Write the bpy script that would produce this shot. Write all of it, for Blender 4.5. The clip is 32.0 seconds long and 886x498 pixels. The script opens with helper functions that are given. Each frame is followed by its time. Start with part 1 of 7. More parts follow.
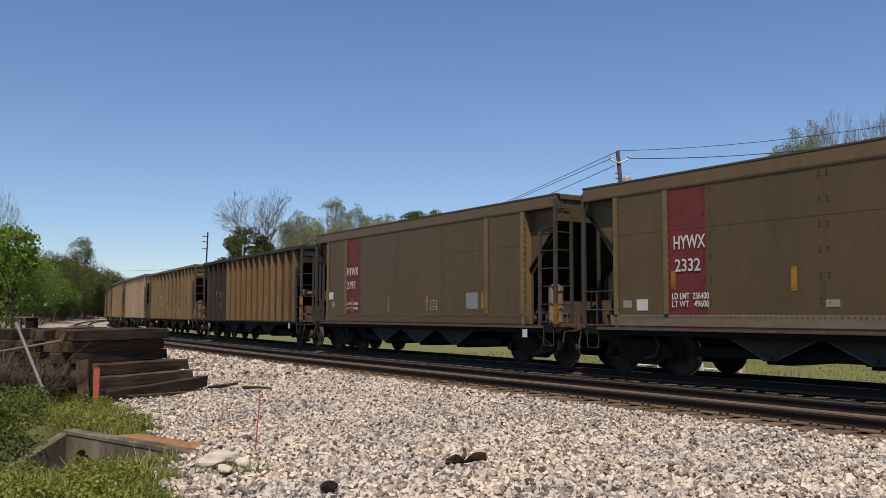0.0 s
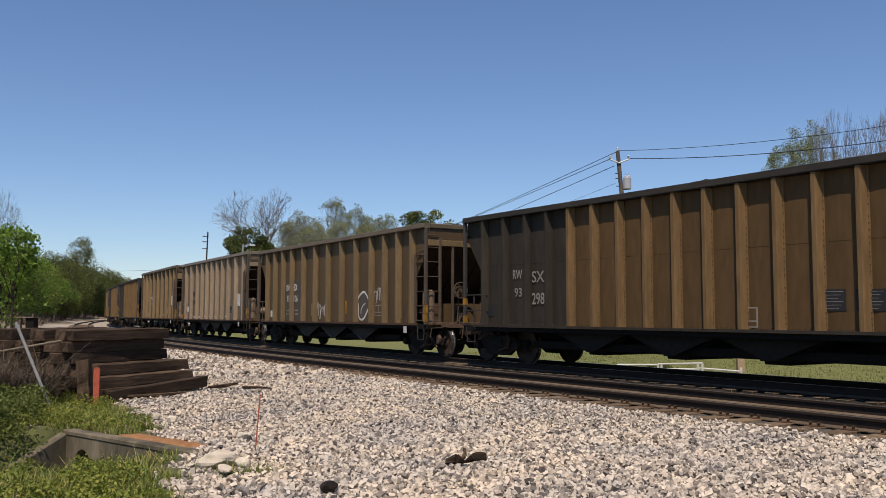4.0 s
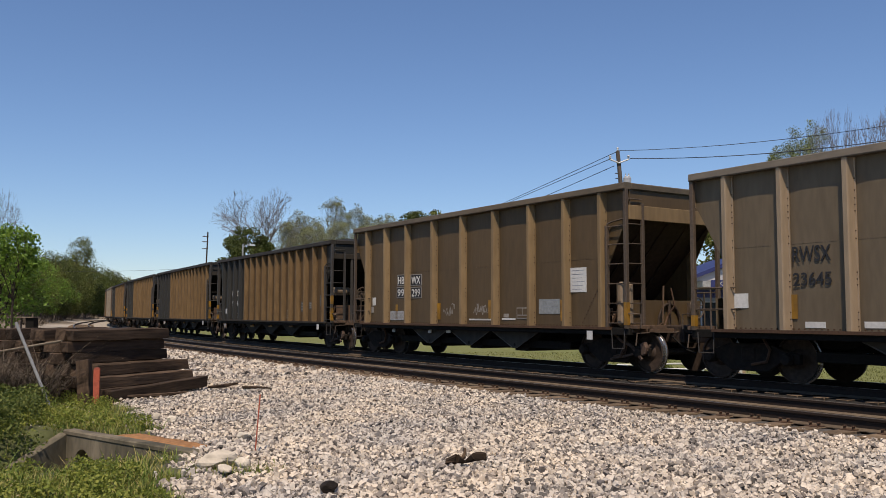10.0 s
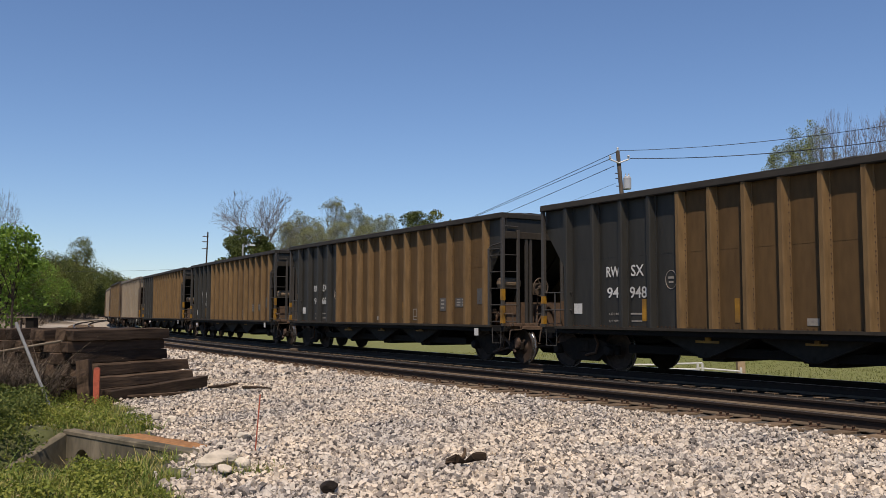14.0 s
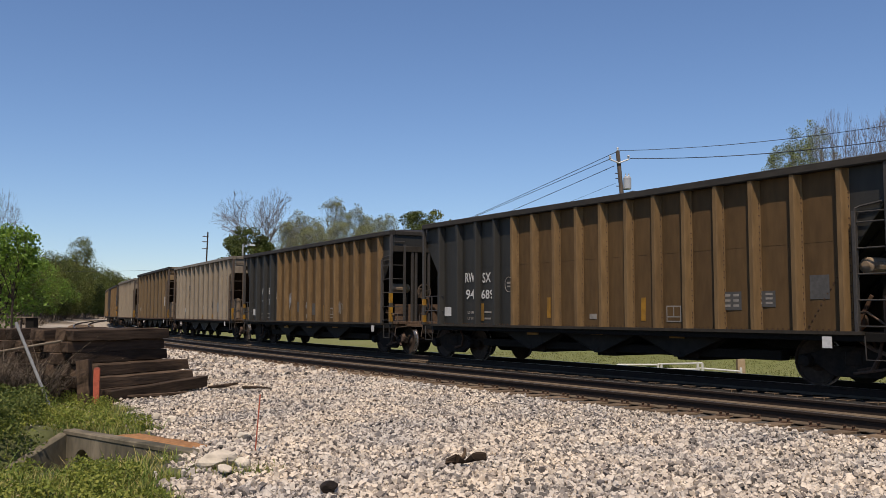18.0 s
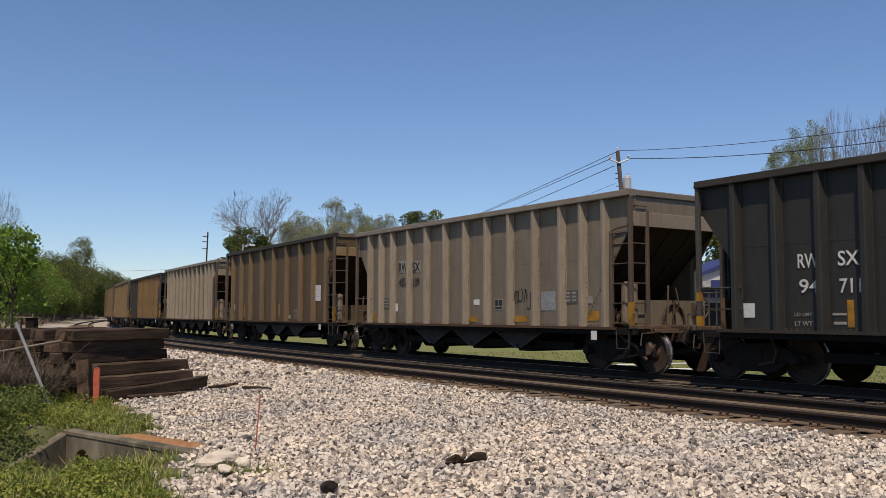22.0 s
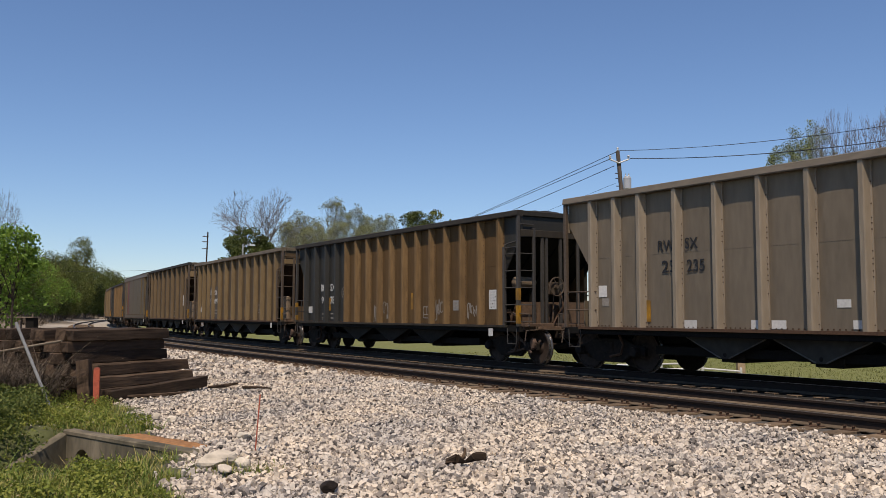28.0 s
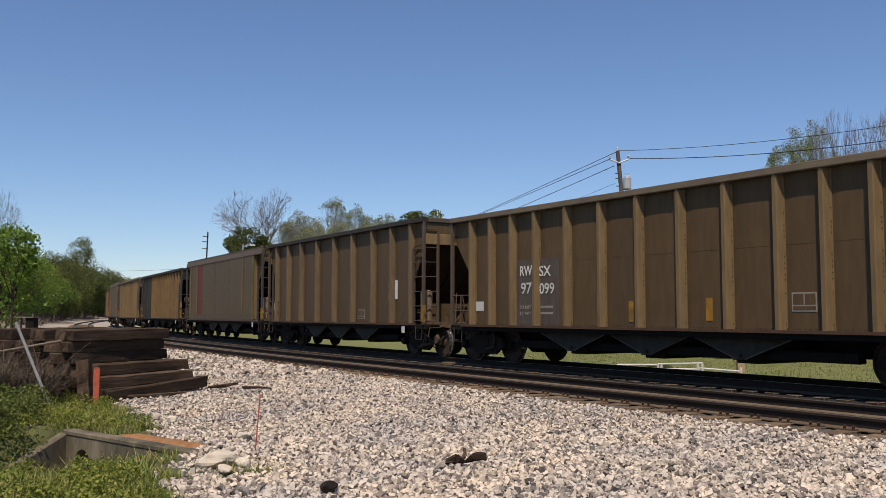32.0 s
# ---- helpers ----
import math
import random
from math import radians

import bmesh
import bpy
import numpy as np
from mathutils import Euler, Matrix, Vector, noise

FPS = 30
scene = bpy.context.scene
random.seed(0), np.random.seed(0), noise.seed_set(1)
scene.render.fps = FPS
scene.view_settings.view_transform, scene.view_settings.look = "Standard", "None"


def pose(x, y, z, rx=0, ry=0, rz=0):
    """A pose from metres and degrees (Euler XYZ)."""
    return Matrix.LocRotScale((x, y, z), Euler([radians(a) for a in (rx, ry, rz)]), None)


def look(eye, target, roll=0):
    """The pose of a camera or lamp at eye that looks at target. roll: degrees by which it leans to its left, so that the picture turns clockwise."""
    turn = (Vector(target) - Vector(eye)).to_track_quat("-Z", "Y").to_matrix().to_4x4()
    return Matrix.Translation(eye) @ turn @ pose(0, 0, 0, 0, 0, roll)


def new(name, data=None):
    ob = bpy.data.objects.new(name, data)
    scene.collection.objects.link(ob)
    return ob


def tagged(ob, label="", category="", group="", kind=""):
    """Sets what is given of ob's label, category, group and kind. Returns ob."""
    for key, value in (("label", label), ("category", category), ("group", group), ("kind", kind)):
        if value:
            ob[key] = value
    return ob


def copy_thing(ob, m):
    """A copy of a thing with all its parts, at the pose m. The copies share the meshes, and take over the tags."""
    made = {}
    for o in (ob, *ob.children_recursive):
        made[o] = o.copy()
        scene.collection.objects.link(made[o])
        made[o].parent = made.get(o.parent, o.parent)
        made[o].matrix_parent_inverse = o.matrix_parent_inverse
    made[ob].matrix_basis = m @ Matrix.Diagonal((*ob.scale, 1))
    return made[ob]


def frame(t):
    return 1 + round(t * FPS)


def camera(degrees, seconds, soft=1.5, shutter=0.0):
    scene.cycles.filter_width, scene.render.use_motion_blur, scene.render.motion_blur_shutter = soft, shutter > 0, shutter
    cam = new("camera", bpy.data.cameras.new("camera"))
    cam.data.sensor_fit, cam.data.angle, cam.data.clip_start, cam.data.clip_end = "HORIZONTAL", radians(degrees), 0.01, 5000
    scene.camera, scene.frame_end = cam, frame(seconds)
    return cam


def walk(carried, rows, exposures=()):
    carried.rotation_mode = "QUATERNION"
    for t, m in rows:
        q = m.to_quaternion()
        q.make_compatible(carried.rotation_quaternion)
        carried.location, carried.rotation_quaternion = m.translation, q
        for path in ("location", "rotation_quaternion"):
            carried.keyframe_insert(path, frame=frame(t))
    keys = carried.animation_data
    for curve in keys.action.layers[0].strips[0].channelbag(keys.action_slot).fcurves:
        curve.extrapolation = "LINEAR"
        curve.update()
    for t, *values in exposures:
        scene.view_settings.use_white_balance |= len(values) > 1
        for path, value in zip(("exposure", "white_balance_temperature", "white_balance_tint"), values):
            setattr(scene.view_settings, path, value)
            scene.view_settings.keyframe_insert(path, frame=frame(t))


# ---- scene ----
cam = camera(53.42, 32.0, 0.7)
EYE = Vector((0.0, 0.0, 1.287))
PITCH = radians(4.251)
VIEW = look(EYE, EYE + Vector((0, math.cos(PITCH), math.sin(PITCH))), 0.114)
walk(cam, [(0.0, VIEW), (32.0, VIEW)], [(0.0, 0.0, 6500, 16.0), (32.0, 0.0, 6500, 16.0)])

# ---------------------------------------------------------------- light
SUN = Vector((-0.08, -0.57, 1.0)).normalized()
world = bpy.data.worlds.new("world")
scene.world = world
world.use_nodes = True
wn = world.node_tree.nodes
sky = wn.new("ShaderNodeTexSky")
sky.sky_type, sky.sun_disc = "NISHITA", False
sky.sun_elevation = math.asin(SUN.z)
sky.sun_rotation = math.atan2(SUN.x, SUN.y)
sky.air_density, sky.dust_density, sky.ozone_density = 1.0, 0.0, 7.0
wn["Background"].inputs[1].default_value = 0.108
world.node_tree.links.new(sky.outputs[0], wn["Background"].inputs[0])
sun_data = bpy.data.lights.new("sun", "SUN")
sun_data.energy, sun_data.angle, sun_data.color = 4.6, radians(0.53), (1.0, 0.90, 0.73)
sun = new("sun", sun_data)
sun.matrix_world = SUN.to_track_quat("Z", "Y").to_matrix().to_4x4()


# ---------------------------------------------------------------- materials
def material(name, base, rough=0.8, metal=0.0, vary=0.25, grain=14.0, tint=None, tint_scale=1.2, tint_amount=0.5,
             bump=0.15, stretch=(1, 1, 1), random_shift=0.1, glass=0.0, spec=0.35):
    """Base colour varied by fine grain and by large patches of a second tint, with small relief."""
    m = bpy.data.materials.new(name)
    m.use_nodes = True
    nt = m.node_tree
    n, l = nt.nodes, nt.links
    b = n["Principled BSDF"]
    b.inputs["Roughness"].default_value, b.inputs["Metallic"].default_value = rough, metal
    b.inputs["Specular IOR Level"].default_value = spec
    co = n.new("ShaderNodeTexCoord")
    info = n.new("ShaderNodeObjectInfo")
    mp = n.new("ShaderNodeMapping")
    mp.inputs["Scale"].default_value = stretch
    add = n.new("ShaderNodeVectorMath")
    add.operation = "MULTIPLY_ADD"
    l.new(info.outputs["Random"], add.inputs[0])
    add.inputs[1].default_value = (37.0, 11.0, 23.0)
    l.new(co.outputs["Object"], add.inputs[2])
    l.new(add.outputs[0], mp.inputs["Vector"])
    fine, large = n.new("ShaderNodeTexNoise"), n.new("ShaderNodeTexNoise")
    fine.inputs["Scale"].default_value, fine.inputs["Detail"].default_value = grain, 6
    large.inputs["Scale"].default_value, large.inputs["Detail"].default_value = tint_scale, 4
    l.new(mp.outputs[0], fine.inputs["Vector"])
    l.new(mp.outputs[0], large.inputs["Vector"])
    ramp = n.new("ShaderNodeMapRange")
    ramp.inputs[1].default_value, ramp.inputs[2].default_value = 0.35, 0.68
    ramp.inputs[3].default_value, ramp.inputs[4].default_value = 0.0, tint_amount
    l.new(large.outputs["Fac"], ramp.inputs[0])
    mix = n.new("ShaderNodeMix")
    mix.data_type = "RGBA"
    mix.inputs["A"].default_value = (*base, 1)
    mix.inputs["B"].default_value = (*(tint or [c * 0.6 for c in base]), 1)
    l.new(ramp.outputs[0], mix.inputs["Factor"])
    val = n.new("ShaderNodeMapRange")
    val.inputs[1].default_value, val.inputs[2].default_value = 0.25, 0.75
    val.inputs[3].default_value, val.inputs[4].default_value = 1 - vary, 1 + vary
    l.new(fine.outputs["Fac"], val.inputs[0])
    rnd = n.new("ShaderNodeMapRange")
    rnd.inputs[3].default_value, rnd.inputs[4].default_value = 1 - random_shift, 1 + random_shift
    l.new(info.outputs["Random"], rnd.inputs[0])
    mul = n.new("ShaderNodeMath")
    mul.operation = "MULTIPLY"
    l.new(val.outputs[0], mul.inputs[0])
    l.new(rnd.outputs[0], mul.inputs[1])
    hsv = n.new("ShaderNodeHueSaturation")
    l.new(mix.outputs["Result"], hsv.inputs["Color"])
    l.new(mul.outputs[0], hsv.inputs["Value"])
    l.new(hsv.outputs[0], b.inputs["Base Color"])
    if bump:
        bp = n.new("ShaderNodeBump")
        bp.inputs["Strength"].default_value, bp.inputs["Distance"].default_value = bump, 0.02
        l.new(fine.outputs["Fac"], bp.inputs["Height"])
        l.new(bp.outputs[0], b.inputs["Normal"])
    return m


def island_material(name, colours, rough=0.85, grain=30.0, vary=0.25, transmit=0.0):
    """Each loose piece of a mesh takes its own colour out of a row of colours."""
    m = material(name, colours[0], rough, vary=vary, grain=grain, bump=0.1)
    n, l = m.node_tree.nodes, m.node_tree.links
    geo = n.new("ShaderNodeNewGeometry")
    ramp = n.new("ShaderNodeValToRGB")
    ramp.color_ramp.interpolation = "LINEAR"
    els = ramp.color_ramp.elements
    for i, c in enumerate(colours):
        e = els[i] if i < 2 else els.new(0.5)
        e.position, e.color = i / (len(colours) - 1), (*c, 1)
    l.new(geo.outputs["Random Per Island"], ramp.inputs[0])
    hsv = [k for k in n if k.type == "HUE_SAT"][0]
    l.new(ramp.outputs[0], hsv.inputs["Color"])
    if transmit:
        b = n["Principled BSDF"]
        tr = n.new("ShaderNodeBsdfTranslucent")
        mx = n.new("ShaderNodeMixShader")
        mx.inputs[0].default_value = transmit
        l.new(hsv.outputs[0], tr.inputs["Color"])
        l.new(b.outputs[0], mx.inputs[1])
        l.new(tr.outputs[0], mx.inputs[2])
        l.new(mx.outputs[0], n["Material Output"].inputs["Surface"])
    return m


STREAK = (1.0, 1.0, 0.22)
M = {}
M["brown"] = material("dusty_brown_paint", (0.0990, 0.0565, 0.0215), 0.66, vary=0.18, grain=9, tint=(0.0700, 0.0410, 0.0170), stretch=STREAK, random_shift=0.05, spec=0.2)
# Each rib paint is lighter than its sheet: sunlight put into the colour.
M["tan_rib"] = material("dusty_sunlit_rib", (0.1550, 0.0950, 0.0410), 0.66, vary=0.25, grain=10, tint=(0.1120, 0.0670, 0.0300), stretch=STREAK, random_shift=0.07, spec=0.2)
M["grime"] = material("dark_grey_paint", (0.0250, 0.0228, 0.0182), 0.55, vary=0.2, grain=8, tint=(0.0180, 0.0165, 0.0130), stretch=STREAK, random_shift=0.06, spec=0.35)
M["umber"] = material("umber_paint", (0.0850, 0.0515, 0.0200), 0.6, vary=0.16, grain=9, tint=(0.0630, 0.0385, 0.0155), stretch=STREAK, random_shift=0.05)
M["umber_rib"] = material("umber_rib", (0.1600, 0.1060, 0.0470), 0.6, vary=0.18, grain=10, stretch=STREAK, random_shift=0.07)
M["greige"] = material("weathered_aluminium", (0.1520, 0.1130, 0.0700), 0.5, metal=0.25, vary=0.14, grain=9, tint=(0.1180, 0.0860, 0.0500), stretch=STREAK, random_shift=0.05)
M["greige_rib"] = material("weathered_sunlit_aluminium_rib", (0.3250, 0.2400, 0.1550), 0.48, metal=0.25, vary=0.15, grain=10, tint=(0.2400, 0.1680, 0.1000), stretch=STREAK, random_shift=0.06)
M["slate"] = material("grey_weathered_aluminium", (0.1780, 0.1410, 0.0980), 0.5, metal=0.25, vary=0.14, grain=9, tint=(0.1400, 0.1080, 0.0720), stretch=STREAK, random_shift=0.04)
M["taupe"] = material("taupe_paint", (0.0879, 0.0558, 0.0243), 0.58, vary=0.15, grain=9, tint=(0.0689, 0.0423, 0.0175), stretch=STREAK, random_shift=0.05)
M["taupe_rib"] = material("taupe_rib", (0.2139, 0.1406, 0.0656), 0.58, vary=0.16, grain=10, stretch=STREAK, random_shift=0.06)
M["dark_taupe"] = material("dark_taupe_paint", (0.0800, 0.0490, 0.0205), 0.6, vary=0.15, grain=9, tint=(0.0600, 0.0370, 0.0165), stretch=STREAK, random_shift=0.05)
M["dark_taupe_rib"] = material("dark_taupe_rib", (0.1320, 0.0860, 0.0400), 0.6, vary=0.18, grain=10, tint=(0.0800, 0.0540, 0.0290), stretch=STREAK, random_shift=0.06)
M["slate_rib"] = material("grey_weathered_sunlit_rib", (0.2700, 0.2160, 0.1530), 0.5, metal=0.25, vary=0.14, grain=10, tint=(0.2000, 0.1540, 0.1050), stretch=STREAK, random_shift=0.06)
M["smooth"] = material("smooth_side_paint", (0.0920, 0.0610, 0.0262), 0.52, vary=0.13, grain=6, tint=(0.0710, 0.0475, 0.0208), stretch=STREAK, random_shift=0.04)
M["rim_brown"] = material("weathered_brown_rim", (0.118, 0.090, 0.055), 0.62, vary=0.2, grain=10, tint=(0.075, 0.056, 0.036), stretch=(0.3, 1, 1), random_shift=0.06)
M["rim_dark"] = material("dark_dusty_rim", (0.0330, 0.0280, 0.0220), 0.68, vary=0.25, grain=10, tint=(0.0200, 0.0180, 0.0150), stretch=(0.3, 1, 1), random_shift=0.06, spec=0.2)
M["rim_grey"] = material("weathered_grey_rim", (0.165, 0.135, 0.098), 0.55, vary=0.16, grain=10, tint=(0.105, 0.088, 0.066), stretch=(0.3, 1, 1), random_shift=0.06)
M["rim_taupe"] = material("weathered_taupe_rim", (0.110, 0.082, 0.050), 0.6, vary=0.18, grain=10, tint=(0.060, 0.048, 0.034), stretch=(0.3, 1, 1), random_shift=0.06)
M["bay_plate"] = material("sooty_grey_hopper_plate", (0.0430, 0.0370, 0.0290), 0.7, vary=0.3, grain=6, tint=(0.022, 0.021, 0.020), tint_scale=2.0, spec=0.25)
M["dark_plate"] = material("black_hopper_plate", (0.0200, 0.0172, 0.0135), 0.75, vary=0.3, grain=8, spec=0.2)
M["shaded_rust"] = material("shaded_rusty_sheet", (0.045, 0.026, 0.016), 0.8, vary=0.3, grain=10, tint=(0.026, 0.016, 0.011), spec=0.2)
M["smooth_seam"] = material("worn_seam_strip", (0.1600, 0.1130, 0.0520), 0.6, vary=0.2, grain=10, stretch=STREAK)
# Hopper edges: the light that catches them is put into a paler colour.
M["bay_edge"] = material("lit_hopper_edge", (0.105, 0.097, 0.085), 0.65, vary=0.3, grain=14)
M["dusty_steel"] = material("dusty_brown_steel", (0.1150, 0.0710, 0.0430), 0.75, vary=0.35, grain=12, tint=(0.0550, 0.0340, 0.0220), tint_scale=3)
M["red"] = material("faded_red_paint", (0.140, 0.023, 0.020), 0.55, vary=0.14, grain=9, stretch=STREAK)
# Black and truck also carry the shade under the cars in their near-black colour.
M["black"] = material("sooty_shaded_black_steel", (0.0110, 0.0093, 0.0073), 0.8, vary=0.3, grain=20, spec=0.15)
M["truck"] = material("grimy_shaded_cast_steel", (0.0115, 0.0092, 0.0076), 0.8, vary=0.4, grain=16, tint=(0.0315, 0.0196, 0.0119), tint_scale=5, spec=0.2)
M["wheel"] = material("rusty_wheel_plate", (0.0500, 0.0330, 0.0230), 0.75, vary=0.4, grain=14, tint=(0.0220, 0.0150, 0.0110), tint_scale=4, spec=0.25)
M["shrub"] = island_material("shrub_leaves", [(0.0501, 0.0744, 0.0131), (0.1001, 0.1260, 0.0218), (0.1645, 0.1740, 0.0371)], 0.65, transmit=0.3)
M["tread"] = material("polished_wheel_tread", (0.42, 0.40, 0.38), 0.25, metal=0.9, vary=0.1)
M["rust"] = material("rusty_steel", (0.0768, 0.0398, 0.0203), 0.8, vary=0.3, grain=25, tint=(0.0432, 0.0234, 0.0135), tint_scale=4)
M["rust_light"] = material("dusty_rust", (0.0880, 0.0540, 0.0360), 0.8, vary=0.35, grain=18, tint=(0.0450, 0.0280, 0.0190), tint_scale=4)
M["cage"] = material("ladder_steel", (0.0880, 0.0620, 0.0420), 0.6, vary=0.25, grain=20)
M["dark_cage"] = material("dark_ladder_steel", (0.051, 0.045, 0.039), 0.6, vary=0.25, grain=20)
M["yellow"] = material("yellow_safety_paint", (0.3300, 0.1600, 0.0100), 0.55, vary=0.3, grain=12, tint_scale=3.0, tint_amount=0.85, tint=(0.0950, 0.0550, 0.0180))
M["white"] = material("white_stencil_paint", (0.56, 0.54, 0.50), 0.6, vary=0.12, grain=20)
M["pale"] = material("dusty_white_paint", (0.260, 0.229, 0.192), 0.6, vary=0.2, grain=20)
M["ink"] = material("black_stencil_paint", (0.02, 0.02, 0.022), 0.6, vary=0.1)
M["ink_patch"] = material("fresh_dark_paint_patch", (0.075, 0.058, 0.045), 0.6, vary=0.2, grain=9, stretch=STREAK)
M["galv_d"] = material("faded_blue_grey_paint", (0.0780, 0.0720, 0.0640), 0.6, vary=0.2)
M["teal"] = material("pale_grey_panel_paint", (0.24, 0.245, 0.235), 0.6, vary=0.25)
M["tank"] = material("air_tank_steel", (0.2300, 0.1650, 0.1050), 0.5, vary=0.2, grain=12)
M["coal"] = island_material("coal", [(0.007, 0.007, 0.0075), (0.013, 0.013, 0.014), (0.020, 0.020, 0.021)], 0.9)
M["rail_head"] = material("rail_head_steel", (0.30, 0.27, 0.24), 0.35, metal=0.8, vary=0.15, grain=30)
M["rail"] = material("rusty_rail", (0.022, 0.012, 0.007), 0.8, vary=0.25, grain=20, tint=(0.015, 0.009, 0.005), tint_scale=3)
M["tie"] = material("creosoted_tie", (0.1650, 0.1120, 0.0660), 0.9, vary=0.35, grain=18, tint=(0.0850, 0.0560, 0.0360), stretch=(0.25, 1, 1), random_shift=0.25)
M["old_tie"] = material("weathered_old_tie", (0.0700, 0.0450, 0.0280), 0.9, vary=0.5, grain=16, tint=(0.0220, 0.0150, 0.0100), tint_scale=2.5, stretch=(0.12, 1, 1), random_shift=0.45, bump=0.6, spec=0.2)
# The bed is darkened to stand for shadows in the gaps between stones.
M["ballast"] = material("shaded_ballast_bed", (0.085, 0.074, 0.064), 0.95, vary=0.65, grain=22, tint=(0.060, 0.052, 0.044), tint_scale=0.7, bump=1.0)
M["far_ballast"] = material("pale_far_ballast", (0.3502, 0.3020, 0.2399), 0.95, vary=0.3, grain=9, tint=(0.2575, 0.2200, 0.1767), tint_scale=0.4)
M["rail_dust"] = material("dusty_rail_foot", (0.1150, 0.0840, 0.0540), 0.9, vary=0.3, grain=14, tint=(0.08, 0.054, 0.034), tint_scale=2)
M["dark_tie"] = material("dark_tie", (0.026, 0.020, 0.015), 0.9, vary=0.35, grain=18, tint=(0.016, 0.012, 0.010), stretch=(0.25, 1, 1), random_shift=0.25, spec=0.2)
M["pale_sill"] = material("dusty_sill_paint", (0.165, 0.128, 0.083), 0.65, vary=0.2, grain=9, tint=(0.115, 0.088, 0.058), stretch=(0.3, 1, 1))
M["dull_grime"] = material("dusty_dark_paint", (0.036, 0.029, 0.021), 0.72, vary=0.25, grain=8, tint=(0.024, 0.020, 0.015), stretch=STREAK, spec=0.2)
M["dark_bed"] = material("dark_track_bed", (0.022, 0.019, 0.016), 0.95, vary=0.5, grain=18, bump=0.8)
M["stone"] = island_material("ballast_stone", [(0.059, 0.051, 0.044), (0.238, 0.206, 0.176), (0.445, 0.381, 0.321), (0.149, 0.126, 0.110), (0.514, 0.440, 0.361), (0.080, 0.070, 0.061), (0.775, 0.690, 0.573), (0.256, 0.207, 0.170), (0.183, 0.159, 0.139), (0.616, 0.533, 0.434)], 0.9, vary=0.2)

def patchy(m, low, high, scale):
    """Lets the pieces of a material drift between two tints over patches of ground."""
    n, l = m.node_tree.nodes, m.node_tree.links
    hsv = [q for q in n if q.type == "HUE_SAT"][0]
    src = hsv.inputs["Color"].links[0].from_socket
    co, no, ramp, mul = n.new("ShaderNodeTexCoord"), n.new("ShaderNodeTexNoise"), n.new("ShaderNodeValToRGB"), n.new("ShaderNodeMix")
    no.inputs["Scale"].default_value, no.inputs["Detail"].default_value = scale, 5
    l.new(co.outputs["Object"], no.inputs["Vector"])
    l.new(no.outputs["Fac"], ramp.inputs[0])
    ramp.color_ramp.elements[0].position, ramp.color_ramp.elements[0].color = 0.36, (*low, 1)
    ramp.color_ramp.elements[1].position, ramp.color_ramp.elements[1].color = 0.64, (*high, 1)
    mul.data_type, mul.blend_type = "RGBA", "MULTIPLY"
    mul.inputs["Factor"].default_value = 1.0
    l.new(src, mul.inputs["A"])
    l.new(ramp.outputs[0], mul.inputs["B"])
    l.new(mul.outputs["Result"], hsv.inputs["Color"])


patchy(M["stone"], (0.84, 0.86, 0.89), (1.12, 1.08, 1.01), 0.9)
M["grass_bed"] = material("grassy_soil", (0.072, 0.083, 0.025), 0.95, vary=0.4, grain=9, tint=(0.108, 0.094, 0.043), tint_scale=0.3, bump=0.6)
M["meadow"] = material("meadow_grass", (0.1300, 0.1400, 0.0360), 0.95, vary=0.3, grain=5, tint=(0.1700, 0.1600, 0.0550), tint_scale=0.15, bump=0.5)
M["dirt"] = material("dry_dirt", (0.187, 0.144, 0.101), 0.95, vary=0.3, grain=6, tint=(0.137, 0.115, 0.072), tint_scale=0.3)
M["concrete"] = material("stained_concrete", (0.1850, 0.1500, 0.1000), 0.9, vary=0.3, grain=12, tint=(0.0450, 0.0400, 0.0240), tint_scale=1.7, tint_amount=0.9, stretch=(1, 1, 0.4), bump=0.4)
M["orange_dirt"] = material("orange_clay", (0.302, 0.144, 0.054), 0.95, vary=0.3, grain=14, tint=(0.216, 0.115, 0.058))
M["white_rock"] = material("pale_limestone", (0.6000, 0.5200, 0.4100), 0.9, vary=0.25, grain=7, tint=(0.3600, 0.3000, 0.2200), tint_scale=3, bump=0.6)
M["orange"] = material("orange_stake_paint", (0.42, 0.085, 0.04), 0.75, vary=0.25, grain=15, tint=(0.30, 0.10, 0.07))
M["galv"] = material("galvanised_pipe", (0.36, 0.345, 0.325), 0.5, metal=0.2, vary=0.25, grain=15)
M["bark"] = material("bark", (0.045, 0.033, 0.026), 0.95, vary=0.4, grain=8, stretch=(1, 1, 0.3), spec=0.2)
M["twig"] = material("grey_twigs", (0.1500, 0.1280, 0.1140), 0.95, vary=0.3)
M["pole"] = material("utility_pole_wood", (0.096, 0.075, 0.060), 0.9, vary=0.3, grain=8, stretch=(1, 1, 0.2))
M["wire"] = material("black_cable", (0.03, 0.03, 0.035), 0.6)
M["ceramic"] = material("white_ceramic", (0.562, 0.562, 0.562), 0.3)
M["grey_can"] = material("light_grey_steel", (0.413, 0.420, 0.435), 0.45, vary=0.08)
M["leaf_dark"] = island_material("dark_leaves", [(0.0494, 0.0644, 0.0128), (0.0779, 0.0975, 0.0180), (0.1121, 0.1334, 0.0255)], 0.6, transmit=0.3)
M["leaf_mid"] = island_material("green_leaves", [(0.0902, 0.1008, 0.0202), (0.1288, 0.1404, 0.0259), (0.1702, 0.1800, 0.0360)], 0.6, transmit=0.3)
